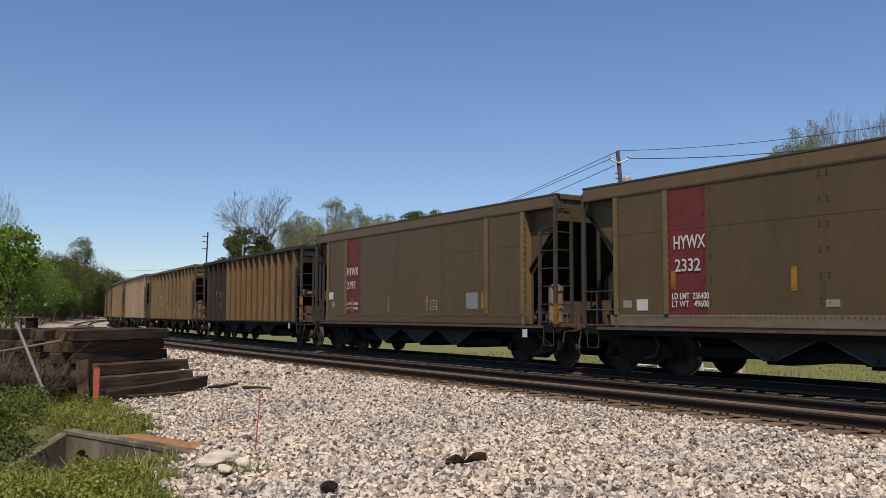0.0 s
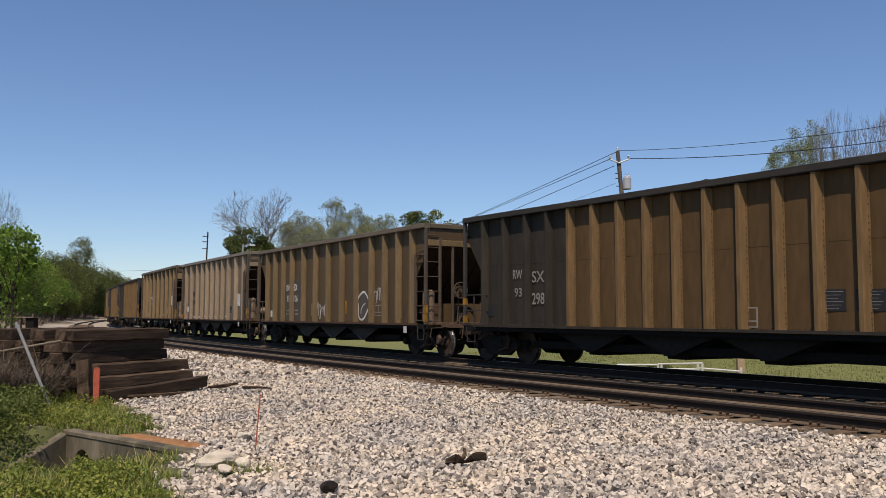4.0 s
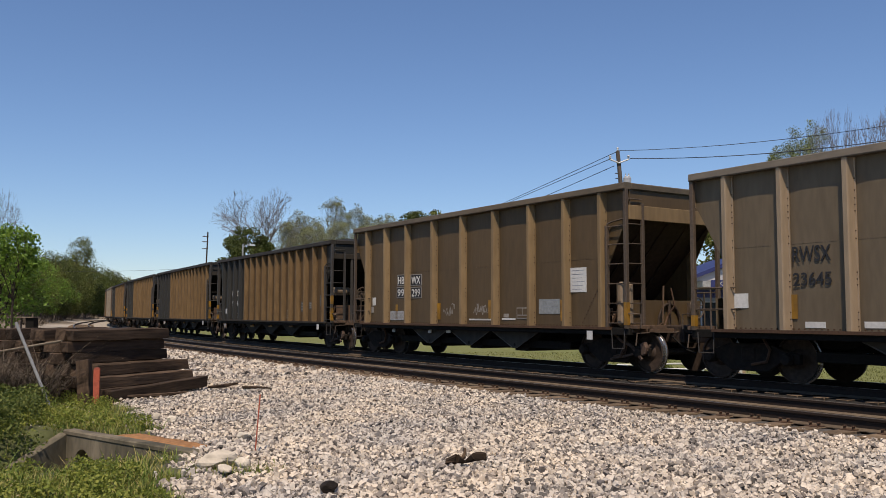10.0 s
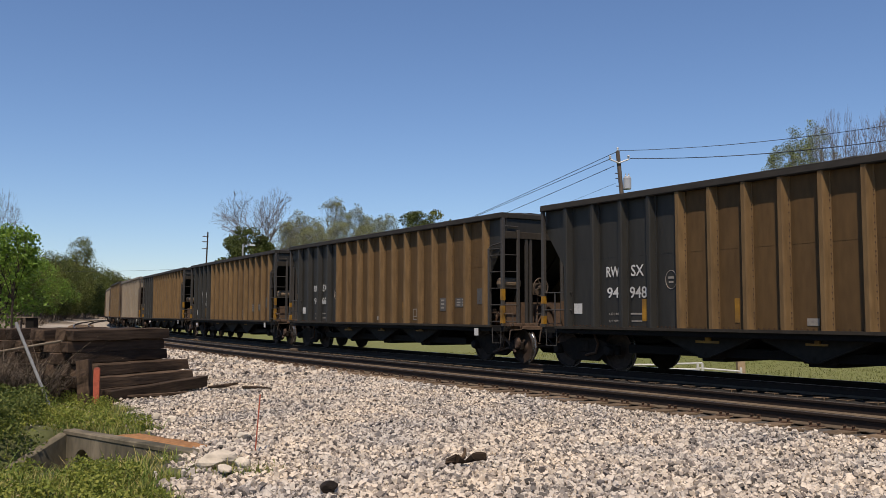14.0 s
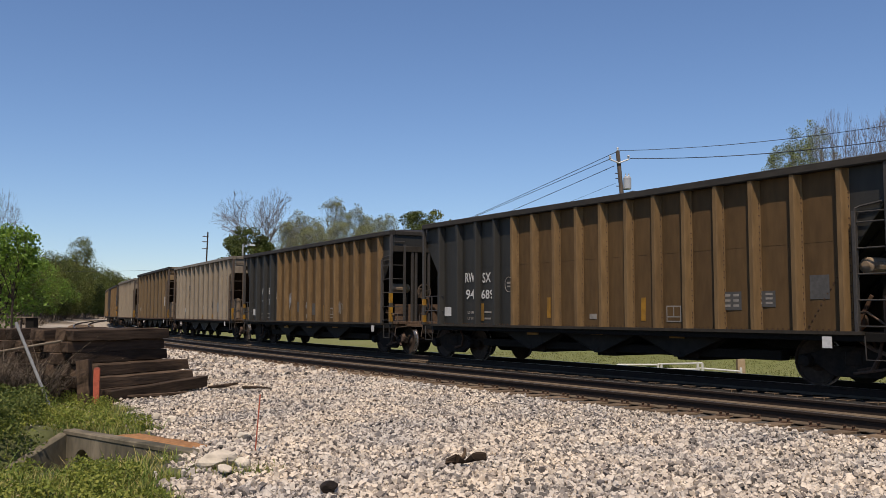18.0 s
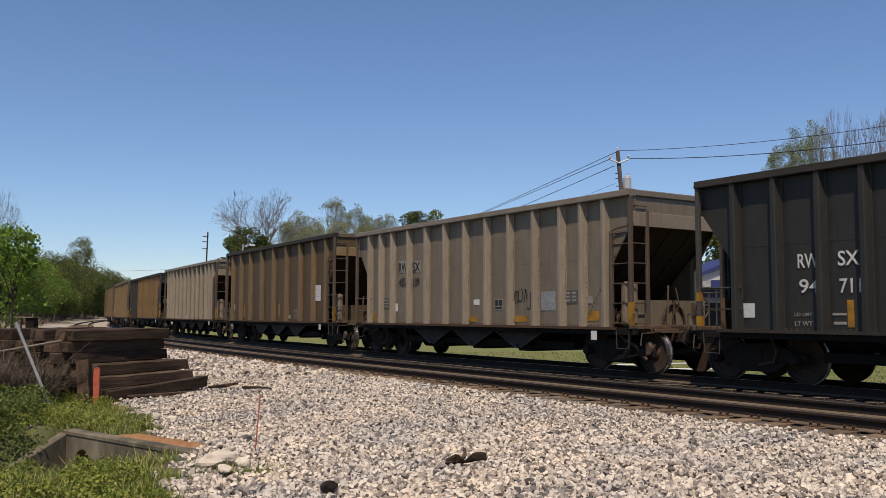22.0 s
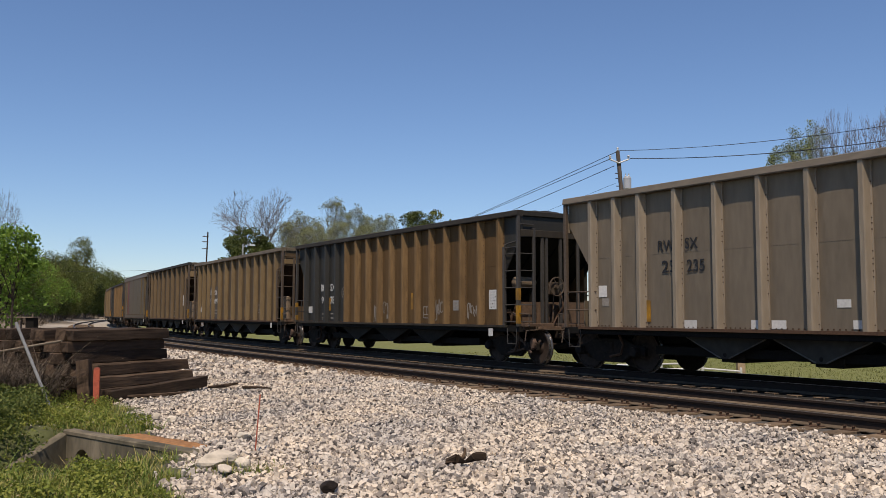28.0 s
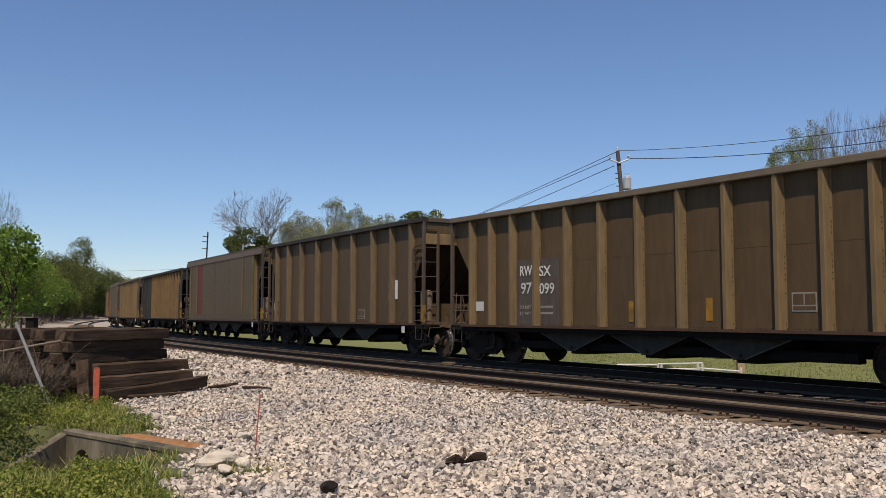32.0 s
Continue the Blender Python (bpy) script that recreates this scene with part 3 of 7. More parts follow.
SHARED = dict(wheelset=wheelset_mesh(), side_frame=side_frame_mesh(), spring=spring_mesh(),
              bolster=Shape().box(-0.20, 0.20, -0.95, 0.95, 0.45, 0.70).tube((0, 0, 0.70), (0, 0, 0.86), 0.20, n=12).mesh("bolster", M["truck"], 0.02),
              brake_beam=Shape().box(-0.04, 0.04, -0.75, 0.75, 0.36, 0.44).mesh("brake_beam", M["rust"]),
              coupler=Shape().box(-0.10, 0.62, -0.07, 0.07, 0.74, 0.90).prism([(0.55, -0.13), (0.86, -0.10), (0.90, 0.02), (0.72, 0.05), (0.76, 0.14), (0.55, 0.13)], 0.68, 0.97, "z").mesh("coupler", M["rust"], 0.015),
              hose=Shape().path([(0.15, 0, 0.80), (0.36, 0, 0.66), (0.55, 0.02, 0.52), (0.78, 0.05, 0.46)], 0.022).mesh("air_hose", M["black"]),
              stirrup=Shape().path([(-0.20, 0, 1.0), (-0.18, 0, 0.60), (0.18, 0, 0.60), (0.20, 0, 1.0)], 0.013, 5).mesh("sill_step", M["dark_cage"]),
              air_tank=Shape().lathe([(-0.62, 0.10), (-0.56, 0.19), (-0.5, 0.21), (0.5, 0.21), (0.56, 0.19), (0.62, 0.10)], 16, "y").mesh("air_tank", M["tank"], smooth=False),
              small_tank=Shape().lathe([(-0.38, 0.08), (-0.33, 0.16), (0.33, 0.16), (0.38, 0.08)], 14, "z").mesh("valve_tank", M["tank"]),
              bearing_cap=Shape().lathe([(-0.07, 0.04), (-0.06, 0.10), (0.0, 0.125), (0.05, 0.125)], 12).mesh("bearing_cap", M["truck"]),
              brake_hanger=Shape().path([(0.30, 0, 0.98), (0.52, 0, 0.62), (0.44, 0, 0.40), (0.10, 0, 0.33)], 0.030, 6).mesh("brake_hanger", M["rust"]),
              brake_strut=Shape().path([(0.18, -1.16, 0.86), (0.42, -1.18, 0.72), (0.74, -1.18, 0.60), (1.02, -1.14, 0.30)], 0.038, 7).mesh("brake_strut", M["rust_light"]),
              brake_arm=Shape().path([(0.62, -1.20, 0.92), (0.56, -1.21, 0.60), (0.40, -1.20, 0.34)], 0.030, 6).mesh("brake_arm", M["rust_light"]),
              bottom_rod=Shape().path([(0.05, -1.15, 0.28), (0.55, -1.17, 0.36), (1.15, -1.10, 0.52)], 0.026, 6).mesh("bottom_rod", M["rust_light"]),
              end_casting=Shape().prism([(1.00, 0.38), (1.12, 0.42), (1.16, 0.58), (1.08, 0.70), (0.96, 0.64)], -1.15, -1.04).mesh("end_casting", M["rust_light"], 0.02),
              gladhand=Shape().box(-0.10, 0.10, -0.09, 0.09, -0.14, 0.14).tube((0.0, -0.1, 0.05), (0.0, -0.2, 0.0), 0.06).box(-0.16, 0.16, -0.06, 0.02, -0.05, 0.03).mesh("brake_valve", M["truck"], 0.015))


def brake_wheel_mesh():
    sh = Shape()
    pts = [(0, 0.24 * math.cos(i * math.pi / 9), 0.24 * math.sin(i * math.pi / 9)) for i in range(19)]
    sh.path(pts, 0.018, 6)
    for i in range(4):
        a = i * math.pi / 2 + 0.4
        sh.tube((0, 0, 0), (0, 0.24 * math.cos(a), 0.24 * math.sin(a)), 0.012, n=5)
    sh.tube((-0.12, 0, 0), (0.03, 0, 0), 0.05)
    sh.box(-0.2, -0.08, -0.12, 0.12, -0.2, 0.12)
    return sh.mesh("brake_wheel", M["cage"])


SHARED["brake_wheel"] = brake_wheel_mesh()


def rung_row(parent, p0, p1, zs, mat):
    """Bars between two plan places at the heights zs, on one mesh."""
    rung = Shape().tube((p0[0], p0[1], 0), (p1[0], p1[1], 0), 0.014, n=6).mesh("rung", mat)
    for z in zs:
        part("rung", rung, parent, at=(0, 0, z))


def upright(car, name, x, y, z0, z1, mat, wx=0.05, wy=0.045):
    return part(name, Shape().box(x - wx, x + wx, y - wy, y + wy, z0, z1).mesh(name, mat, 0.008), car)


def bulged_panel(a, b, side, sheet, z0, z1, mat):
    """A side sheet between two ribs, fuller in the middle than at the ribs."""
    us = [i / 8 for i in range(9)]
    front = [(a + (b - a) * u, side * (sheet - 0.030 * abs(2 * u - 1) ** 3)) for u in us]
    back = [(b, side * (sheet - 0.06)), (a, side * (sheet - 0.06))]
    ridge = [(x, y + side * 0.0035) for x, y in front]
    return Shape().prism(front + back, z0, z1, "z").prism(ridge + [(b, side * (sheet - 0.05)), (a, side * (sheet - 0.05))], 2.58, 2.592, "z").mesh("side_panel", mat)


def build_car(kind):
    """One car of a kind; its origin is at mid length on the rail heads, x forward."""
    k = KINDS[kind]
    hf, hp, top = k["half"], k["pitch"], k["top"]
    paint, ribm, cage, topm = M[k["paint"]], M[k["rib"]], M[k["cage"]], M[k["rim_paint"]]
    car = thing("coal_hopper_car", Matrix.Identity(4), k["label"], "railway car", "coal train")
    rng = random.Random(len(kind))
    smooth, tinted = kind == "smooth", bool(k["tint"])
    sheet = 1.53 if smooth else 1.40          # half width at the side sheet
    rim = 0.15
    zt = top - rim + 0.02
    edges = [-hf] + (list(k["ribs"]) if not smooth else [-hf + 1.12, -hf + 2.58, -hf + 3.64, -hf + 6.2, -hf + 8.8, hf - 2.84, hf - 1.25]) + [hf]
    first, last = (edges[1], edges[-2])
    dark = M["grime"] if tinted else paint
    # side panels between the ribs; the end ones are cut off along the sloping floor
    for side in (-1, 1):
        for i, (a, b) in enumerate(zip(edges, edges[1:])):
            end_panel = i in (0, len(edges) - 2)
            mat = paint
            if k["dark"] and ((a + b) / 2 + hf < k["dark"] or i >= len(edges) - 2):
                mat = dark
            if smooth and i == 2 and side < 0:
                mat = M["red"]
            if end_panel:
                deep = sheet - (0.22 if smooth else 0.0)
                if i == 0:
                    o = [(b, SILL), (b, zt), (a, zt), (a, top - 0.62), (b - 0.10, 2.30), (b - 0.10, SILL)]
                else:
                    o = [(a, SILL), (a + 0.10, SILL), (a + 0.10, 2.30), (b, top - 0.62), (b, zt), (a, zt)]
                y0, y1 = sorted((side * deep, side * (deep - 0.03)))
                me = Shape().prism(o, y0, y1).mesh("side_panel", mat)
            elif smooth:
                y0, y1 = sorted((side * sheet, side * (sheet - 0.04)))
                me = Shape().box(a, b, y0, y1, SILL, top - 0.33).mesh("side_panel", mat)
            else:
                me = bulged_panel(a, b, side, sheet, SILL, zt, mat)
            part("side_panel", me, car)
        def strip(x0, x1, z0, z1, t, d=0.0):
            """Corners of a flat strip that stands t proud of the side."""
            y0, y1 = sorted((side * (sheet - 0.01 + d), side * (sheet + t)))
            return (x0, x1, y0, y1, z0, z1)
        if smooth:
            for i, b in enumerate(edges[1:-1]):
                proud = i in (0, 1, 5, 6)
                sh = Shape().box(*strip(b - (0.055 if proud else 0.02), b + (0.055 if proud else 0.02), SILL + 0.30, top - 0.36, 0.05 if proud else 0.006))
                if proud:
                    for z in np.arange(SILL + 0.4, top - 0.4, 0.16):
                        sh.box(*strip(b + 0.058, b + 0.085, z, z + 0.035, 0.02), 1)
                else:
                    for z in np.arange(SILL + 0.5, top - 0.4, 0.45):
                        for dx in (-0.09, 0.07):
                            for dz in (0, 0.07):
                                sh.box(*strip(b + dx, b + dx + 0.035, z + dz, z + dz + 0.018, 0.012), 1)
                part("seam_strip", sh.mesh("seam_strip", [M["smooth_seam"] if proud else paint, M["rust"]]), car)
            # upper chord leans inwards above a riveted seam
            o = [(side * (sheet + 0.015), top - 0.34), (side * (sheet + 0.02), top - 0.30), (side * (sheet - 0.05), top - 0.02), (side * (sheet - 0.12), top - 0.02), (side * (sheet - 0.12), top - 0.34)]
            part("upper_chord", Shape().prism(o, -hf, hf, "x").mesh("upper_chord", paint), car)
            sh = Shape()
            for x in np.arange(first, last, 0.14):
                sh.box(*strip(x, x + 0.03, top - 0.368, top - 0.348, 0.012))
            tagged(part("riveted_seam", sh.mesh("riveted_seam", M["rust"]), car), kind="stuff")
            part("side_seam", Shape().box(*strip(first, last, 3.045, 3.062, 0.004)).mesh("side_seam", paint), car)
            part("sill_strip", Shape().box(*strip(first - 0.2, last + 0.2, SILL + 0.05, SILL + 0.28, 0.02)).mesh("sill_strip", paint, 0.006), car)
            sh = Shape()
            for x in np.arange(first, last, 0.11):
                sh.box(*strip(x, x + 0.022, SILL + 0.235, SILL + 0.258, 0.03))
            tagged(part("riveted_seam", sh.mesh("riveted_seam", M["rust"]), car), kind="stuff")
            for x in (first, last):
                part("corner_plate", Shape().box(*strip(x - 0.05, x + 0.05, SILL + 0.02, top - 0.36, 0.03, -0.25)).mesh("corner_plate", M["smooth_seam"], 0.006), car)
        else:
            riv = Shape()
            for q in range(11):
                xx, zz = last - 0.72 + 0.062 * q, SILL + 0.10 + 0.092 * q
                riv.box(*strip(xx - 0.014, xx + 0.014, zz, zz + 0.028, 0.012))
            tagged(part("riveted_seam", riv.mesh("riveted_seam", M["rust"]), car), kind="stuff")
            foot = Shape()
            for x in np.arange(first, last, 0.115):
                foot.box(*strip(x, x + 0.025, SILL + 0.022, SILL + 0.048, 0.014))
            tagged(part("riveted_seam", foot.mesh("riveted_seam", M["rust"]), car), kind="stuff")
    # hat-shaped ribs with bolts along one flange
    ribs = {}
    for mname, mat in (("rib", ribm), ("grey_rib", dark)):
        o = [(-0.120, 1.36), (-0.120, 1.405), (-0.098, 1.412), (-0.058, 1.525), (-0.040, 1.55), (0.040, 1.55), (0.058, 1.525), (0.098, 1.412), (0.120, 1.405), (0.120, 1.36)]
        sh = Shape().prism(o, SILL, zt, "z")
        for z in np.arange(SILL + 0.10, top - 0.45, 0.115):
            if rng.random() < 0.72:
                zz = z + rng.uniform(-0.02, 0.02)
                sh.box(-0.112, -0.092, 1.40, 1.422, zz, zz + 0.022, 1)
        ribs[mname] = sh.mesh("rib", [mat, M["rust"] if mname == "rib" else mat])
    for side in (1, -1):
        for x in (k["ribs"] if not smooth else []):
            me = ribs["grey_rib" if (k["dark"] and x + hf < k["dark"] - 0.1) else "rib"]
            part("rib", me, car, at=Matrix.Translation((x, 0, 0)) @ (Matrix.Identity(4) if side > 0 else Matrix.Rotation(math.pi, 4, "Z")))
    # top rims and side sills
    for side in (-1, 1):
        if not smooth:
            o = [(side * 1.37, top - rim), (side * 1.565, top - rim), (side * 1.575, top - rim + 0.02), (side * 1.56, top - 0.012), (side * 1.545, top), (side * 1.37, top)]
            me = Shape().prism(o, -hf - 0.02, hf + 0.02, "x").mesh("side_rim", [topm, M["coal"]])
        else:
            y0, y1 = sorted((side * 1.37, side * 1.50))
            me = Shape().box(-hf - 0.02, hf + 0.02, y0, y1, top - 0.035, top).mesh("side_rim", [topm, M["coal"]])
        for p in me.polygons:
            if p.normal.z > 0.8:
                p.material_index = 1
        part("side_rim", me, car)
        y0, y1 = sorted((side * 1.25, side * 1.50))
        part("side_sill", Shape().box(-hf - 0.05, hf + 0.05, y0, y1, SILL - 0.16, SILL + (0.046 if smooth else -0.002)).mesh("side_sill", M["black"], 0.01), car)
        y0, y1 = sorted((side * 1.45, side * 1.575))
        part("sill_flange", Shape().box(-hf + 0.5, hf - 0.5, y0, y1, SILL - 0.045, SILL + 0.014).mesh("sill_flange", M["rust"] if not (smooth or tinted) else M["dusty_steel"] if smooth else M["dull_grime"]), car)
    for end in (-1, 1):
        x0, x1 = sorted((end * (hf + 0.02), end * (hf - 0.10)))
        part("end_rim", Shape().box(x0, x1, -1.36, 1.36, top - rim, top - 0.003).mesh("end_rim", topm, 0.02), car)
        x0, x1 = sorted((end * (hf - 0.03), end * (hf - 0.06)))
        part("end_plate", Shape().box(x0, x1, -1.38, 1.38, top - 0.66, top - rim - 0.002).mesh("end_plate", dark), car)
        # added band in lighter paint that stands for the sunlit lower end plate
        x0, x1 = sorted((end * (hf - 0.02), end * (hf + 0.03)))
        part("end_stiffener", Shape().box(x0, x1, -1.44, 1.44, top - (0.82 if kind in ("wide", "slate") else 0.68), top - 0.50).mesh("end_stiffener", M["dull_grime"] if tinted else ribm if not smooth else paint, 0.008), car)
        # sloping floor under the end; its shade is put into the dark colour
        zs = top - 0.66
        o = [(end * (hf - 0.05), zs + 0.01), (end * (hf - 0.05), zs - 0.04), (end * (hf - 2.55), 1.02), (end * (hf - 2.65), 1.05)]
        part("slope_sheet", Shape().prism(o, -1.37, 1.37).mesh("slope_sheet", M["black"] if tinted or smooth else M["shaded_rust"]), car)
        for yy in (-0.7, 0.0, 0.7):
            o = [(end * (hf - 0.10), zs - 0.06), (end * (hf - 0.16), zs - 0.16), (end * (hf - 2.5), 0.94), (end * (hf - 2.5), 1.02)]
            part("slope_stiffener", Shape().prism(o, yy - 0.03, yy + 0.03).mesh("slope_stiffener", M["black"] if tinted or smooth else M["shaded_rust"]), car)
        # platform, centre plate and uprights
        x0, x1 = sorted((end * (hf + 0.06), end * (hf - 2.3)))
        part("end_platform", Shape().box(x0, x1, -1.42, 1.42, SILL - 0.10, SILL - 0.02).mesh("end_platform", M["dusty_steel"], 0.01), car)
        x0, x1 = sorted((end * (hf + 0.55), end * (hf - 3.0)))
        part("centre_sill", Shape().box(x0, x1, -0.22, 0.22, 0.70, SILL - 0.11).mesh("centre_sill", M["black"], 0.01), car)
        for y in ((-0.72, -0.58, -0.10, 0.50) if tinted else (-0.55, 0.55) if kind == "brown" else (-0.10, ) if smooth else ()):
            upright(car, "end_post", end * (hf - 0.02), y, SILL - 0.02, zs, cage, 0.035, 0.04)
        for side in (-1, 1):
            xx, yy = end * (hf - 0.02), side * 1.50
            with_ladder = end * side < 0
            post = upright(car, "corner_post", xx, yy, SILL - 0.02, top - rim, cage, 0.045, 0.045)
            z = SILL + 0.06
            for h in ((0.46, 0.30) if tinted else (0.50, )) if with_ladder else ((0.20, 0.18) if tinted else (0.22, ) if kind == "grey" else ()):
                part("yellow_foot", Shape().box(xx - 0.049, xx + 0.049, yy - 0.049, yy + 0.049, z, z + h).mesh("yellow_foot", M["yellow"]), post, "worn yellow paint on the post")
                z += h + (0.14 if with_ladder else 0.30)
            if with_ladder:
                # ladders stand at the front right and the rear left corners
                px, py = end * (hf - 0.62), side * 1.02
                lad = upright(car, "side_ladder", px, yy, SILL - 0.02, top - 0.92, cage, 0.035, 0.045)
                rung_row(lad, (px, yy), (xx, yy), [SILL + 0.10 + 0.44 * i for i in range(5)] + [top - 0.95], cage)
                part("ladder_elbow", Shape().path([(px, yy, top - 0.95), (px + end * 0.02, yy, top - 0.88), (px + end * 0.10, side * 1.46, top - 0.84), (xx, side * 1.46, top - 0.78)], 0.022, 6).mesh("ladder_elbow", cage), lad)
                lad = upright(car, "end_ladder", end * (hf + 0.01), py, SILL - 0.02, top - 0.45, cage, 0.035, 0.04)
                rung_row(lad, (end * (hf + 0.01), py), (end * (hf + 0.01), yy), [SILL + 0.10 + 0.44 * i for i in range(6)] + [top - 0.36], cage)
            else:
                for z in (1.40, 1.82):
                    part("grab_iron", Shape().path([(end * (hf - 0.02), side * 1.50, z), (end * (hf - 1.0), side * 1.46, z)], 0.015, 5).mesh("grab_iron", cage), car)
                part("hand_rail", Shape().path([(end * (hf - 0.42), side * 1.48, SILL), (end * (hf - 0.42), side * 1.48, 1.82)], 0.018, 6).mesh("hand_rail", cage), car)
            part("sill_step", SHARED["stirrup"], car, at=(end * (hf - 0.30), side * 1.5, -0.06))
        part("coupler", SHARED["coupler"], car, at=Matrix.Translation((end * (hp - 0.78), 0, 0)) @ Matrix.Rotation(0 if end > 0 else math.pi, 4, "Z"))
        part("air_hose", SHARED["hose"], car, at=Matrix.Translation((end * (hp - 0.85), -0.35 * end, 0)) @ Matrix.Rotation(0 if end > 0 else math.pi, 4, "Z"))
    # brake gear on the ends
    for end in (-1, 1):
        x = end * (hf + 0.20)
        part("uncoupling_lever", Shape().path([(x, -1.46, 0.62), (x, -1.42, 0.88), (x, -1.0, 0.90), (x + end * 0.12, -0.35, 0.90), (x + end * 0.3, -0.1, 0.98)], 0.016, 5).mesh("uncoupling_lever", M["cage"]), car)
        part("cross_bar", Shape().box(end * (hf + 0.20) - 0.04, end * (hf + 0.20) + 0.04, -1.05, 1.05, 0.90, 0.98).box(end * hf - 0.2, end * hf + 0.2, -0.16, 0.16, 0.88, 0.96).mesh("cross_bar", M["dusty_steel"], 0.01), car)
        part("draft_casting", Shape().box(end * (hf + 0.2) - 0.3, end * (hf + 0.2) + 0.3, -0.30, 0.30, 0.66, 1.06).mesh("draft_casting", M["wheel"], 0.03), car)
        bx = end * (hf - 0.32)
        low = part("end_sheet", Shape().box(bx - 0.012, bx + 0.012, -1.2, 1.2, SILL - 0.02, 1.62).mesh("end_sheet", M["dusty_steel"] if tinted or smooth else paint), car)
        part("arch_pipe", Shape().path([(bx + end * 0.05, 0.1 + 0.36 * math.cos(q * math.pi / 8), 1.05 + (0.50 * math.sin(q * math.pi / 8))) for q in range(9)], 0.03, 6).mesh("arch_pipe", M["wheel"]), low)
        part("pipe_stub", Shape().path([(bx + end * 0.05, 0.1, 1.0), (bx + end * 0.05, 0.1, 1.62)], 0.04, 6).mesh("pipe_stub", M["wheel"]), low)
        for yy in (-1.24, -0.72):
            part("step_plate", Shape().box(end * (hf + 0.10) - 0.12, end * (hf + 0.10) + 0.12, yy - 0.20, yy + 0.20, SILL - 0.02, SILL + 0.06).mesh("step_plate", M["dusty_steel"], 0.006), car)
        part("side_hand_rail", Shape().path([(end * (hf + 0.02), -1.5, 1.32), (end * (hf + 0.34), -1.44, 1.30), (end * (hf + 0.34), -1.44, 1.0)], 0.015, 5).mesh("side_hand_rail", M["cage"]), car)
    part("brake_rod", Shape().path([(hf - 0.06, -0.30, 1.95), (hf - 0.06, -0.34, 1.1), (hf - 0.9, -0.4, 0.62)], 0.022, 5).mesh("brake_rod", M["dusty_steel"]), car)
    part("brake_chain_guide", Shape().path([(hf + 0.02, -0.15, 1.9), (hf + 0.08, -0.10, 1.5), (hf - 0.05, -0.2, 1.25), (hf + 0.1, -0.45, 1.05)], 0.020, 5).mesh("brake_chain_guide", M["rust"]), car)
    part("brake_cylinder", Shape().lathe([(-0.30, 0.05), (-0.28, 0.17), (0.2, 0.17), (0.3, 0.10)], 14, "x").mesh("brake_cylinder", M["dusty_steel"]), car, at=(hf - 1.1, -0.95, 1.18))
    part("brake_lever", Shape().box(-0.035, 0.035, -0.02, 0.02, -0.35, 0.35).mesh("brake_lever", M["rust"], 0.005), car, at=Matrix.Translation((hf - 0.75, -1.10, 1.32)) @ Matrix.Rotation(0.5, 4, "Y"))
    part("pipe_run", Shape().path([(hf - 1.9, -1.20, 1.06), (hf - 1.3, -1.22, 1.30), (hf - 0.6, -1.24, 1.34), (hf - 0.2, -1.2, 1.06)], 0.024, 6).mesh("pipe_run", M["dusty_steel"]), car)
    part("brake_wheel", SHARED["brake_wheel"], car, at=(hf + 0.14, -0.36, 2.02) if kind in ("brown", "two_tone") else (hf - 0.10, 0.85, 1.45))
    if tinted:
        tank = part("air_tank", SHARED["air_tank"], car, "dusty tan brake air tank", at=Matrix.Translation((hf - 0.62, -0.86, 2.14)) @ Matrix.Diagonal((0.72, 0.56, 0.72, 1)))
        for yy in (-0.6, -1.1):
            part("tank_bracket", Shape().path([(hf - 0.62, yy, 2.0), (hf - 1.35, yy, 2.02)], 0.03, 5).mesh("tank_bracket", M["black"]), car)
        part("tank_bracket", Shape().box(hf - 0.66, hf - 0.58, -0.65, -0.55, SILL - 0.05, 2.0).mesh("tank_bracket", M["black"]), car)
    else:
        if kind == "grey":
            part("air_tank", SHARED["air_tank"], car, "cylindrical brake air tank", at=Matrix.Translation((hf - 0.30, -0.42, 1.42)) @ Matrix.Diagonal((0.8, 0.75, 0.8, 1)))
            for yy in (-0.70, -0.15):
                part("tank_bracket", Shape().box(hf - 0.36, hf - 0.24, yy - 0.05, yy + 0.05, SILL - 0.03, 1.30).mesh("tank_bracket", M["black"]), car)
        part("valve_tank", SHARED["small_tank"], car, "tall rounded brake reservoir", at=Matrix.Translation((hf - 0.42, -1.16, 1.52)) @ Matrix.Diagonal((1.15, 1.15, 1.35, 1)))
    part("brake_valve", SHARED["gladhand"], car, at=(-hf + 0.5, -1.0, 1.25))
    part("brake_valve", SHARED["gladhand"], car, at=(hf - 1.0, -1.15, 1.30))
    # hopper bays with their V-shaped side plates
    tc = k["pitch"] - 1.88
    w = 2.45 if k["pitch"] > 8 else 2.10
    span = w * k["bays"]
    for i in range(k["bays"]):
        x = -span / 2 + w * (i + 0.5)
        sh = Shape()
        a, b = w / 2 - 0.02, 0.24
        outer = abs(x) > tc - 1.7
        up = [(x - a, -1.12, SILL - 0.17), (x + a, -1.12, SILL - 0.17), (x + a, 1.12, SILL - 0.17), (x - a, 1.12, SILL - 0.17)]
        bot = [(x - b, -0.95, 0.36), (x + b, -0.95, 0.36), (x + b, 0.95, 0.36), (x - b, 0.95, 0.36)]
        sh.add(up + bot, [(0, 1, 2, 3), (7, 6, 5, 4), (0, 4, 5, 1), (1, 5, 6, 2), (2, 6, 7, 3), (3, 7, 4, 0)])
        sh.box(x - b - 0.04, x + b + 0.04, -1.0, 1.0, 0.34, 0.42)
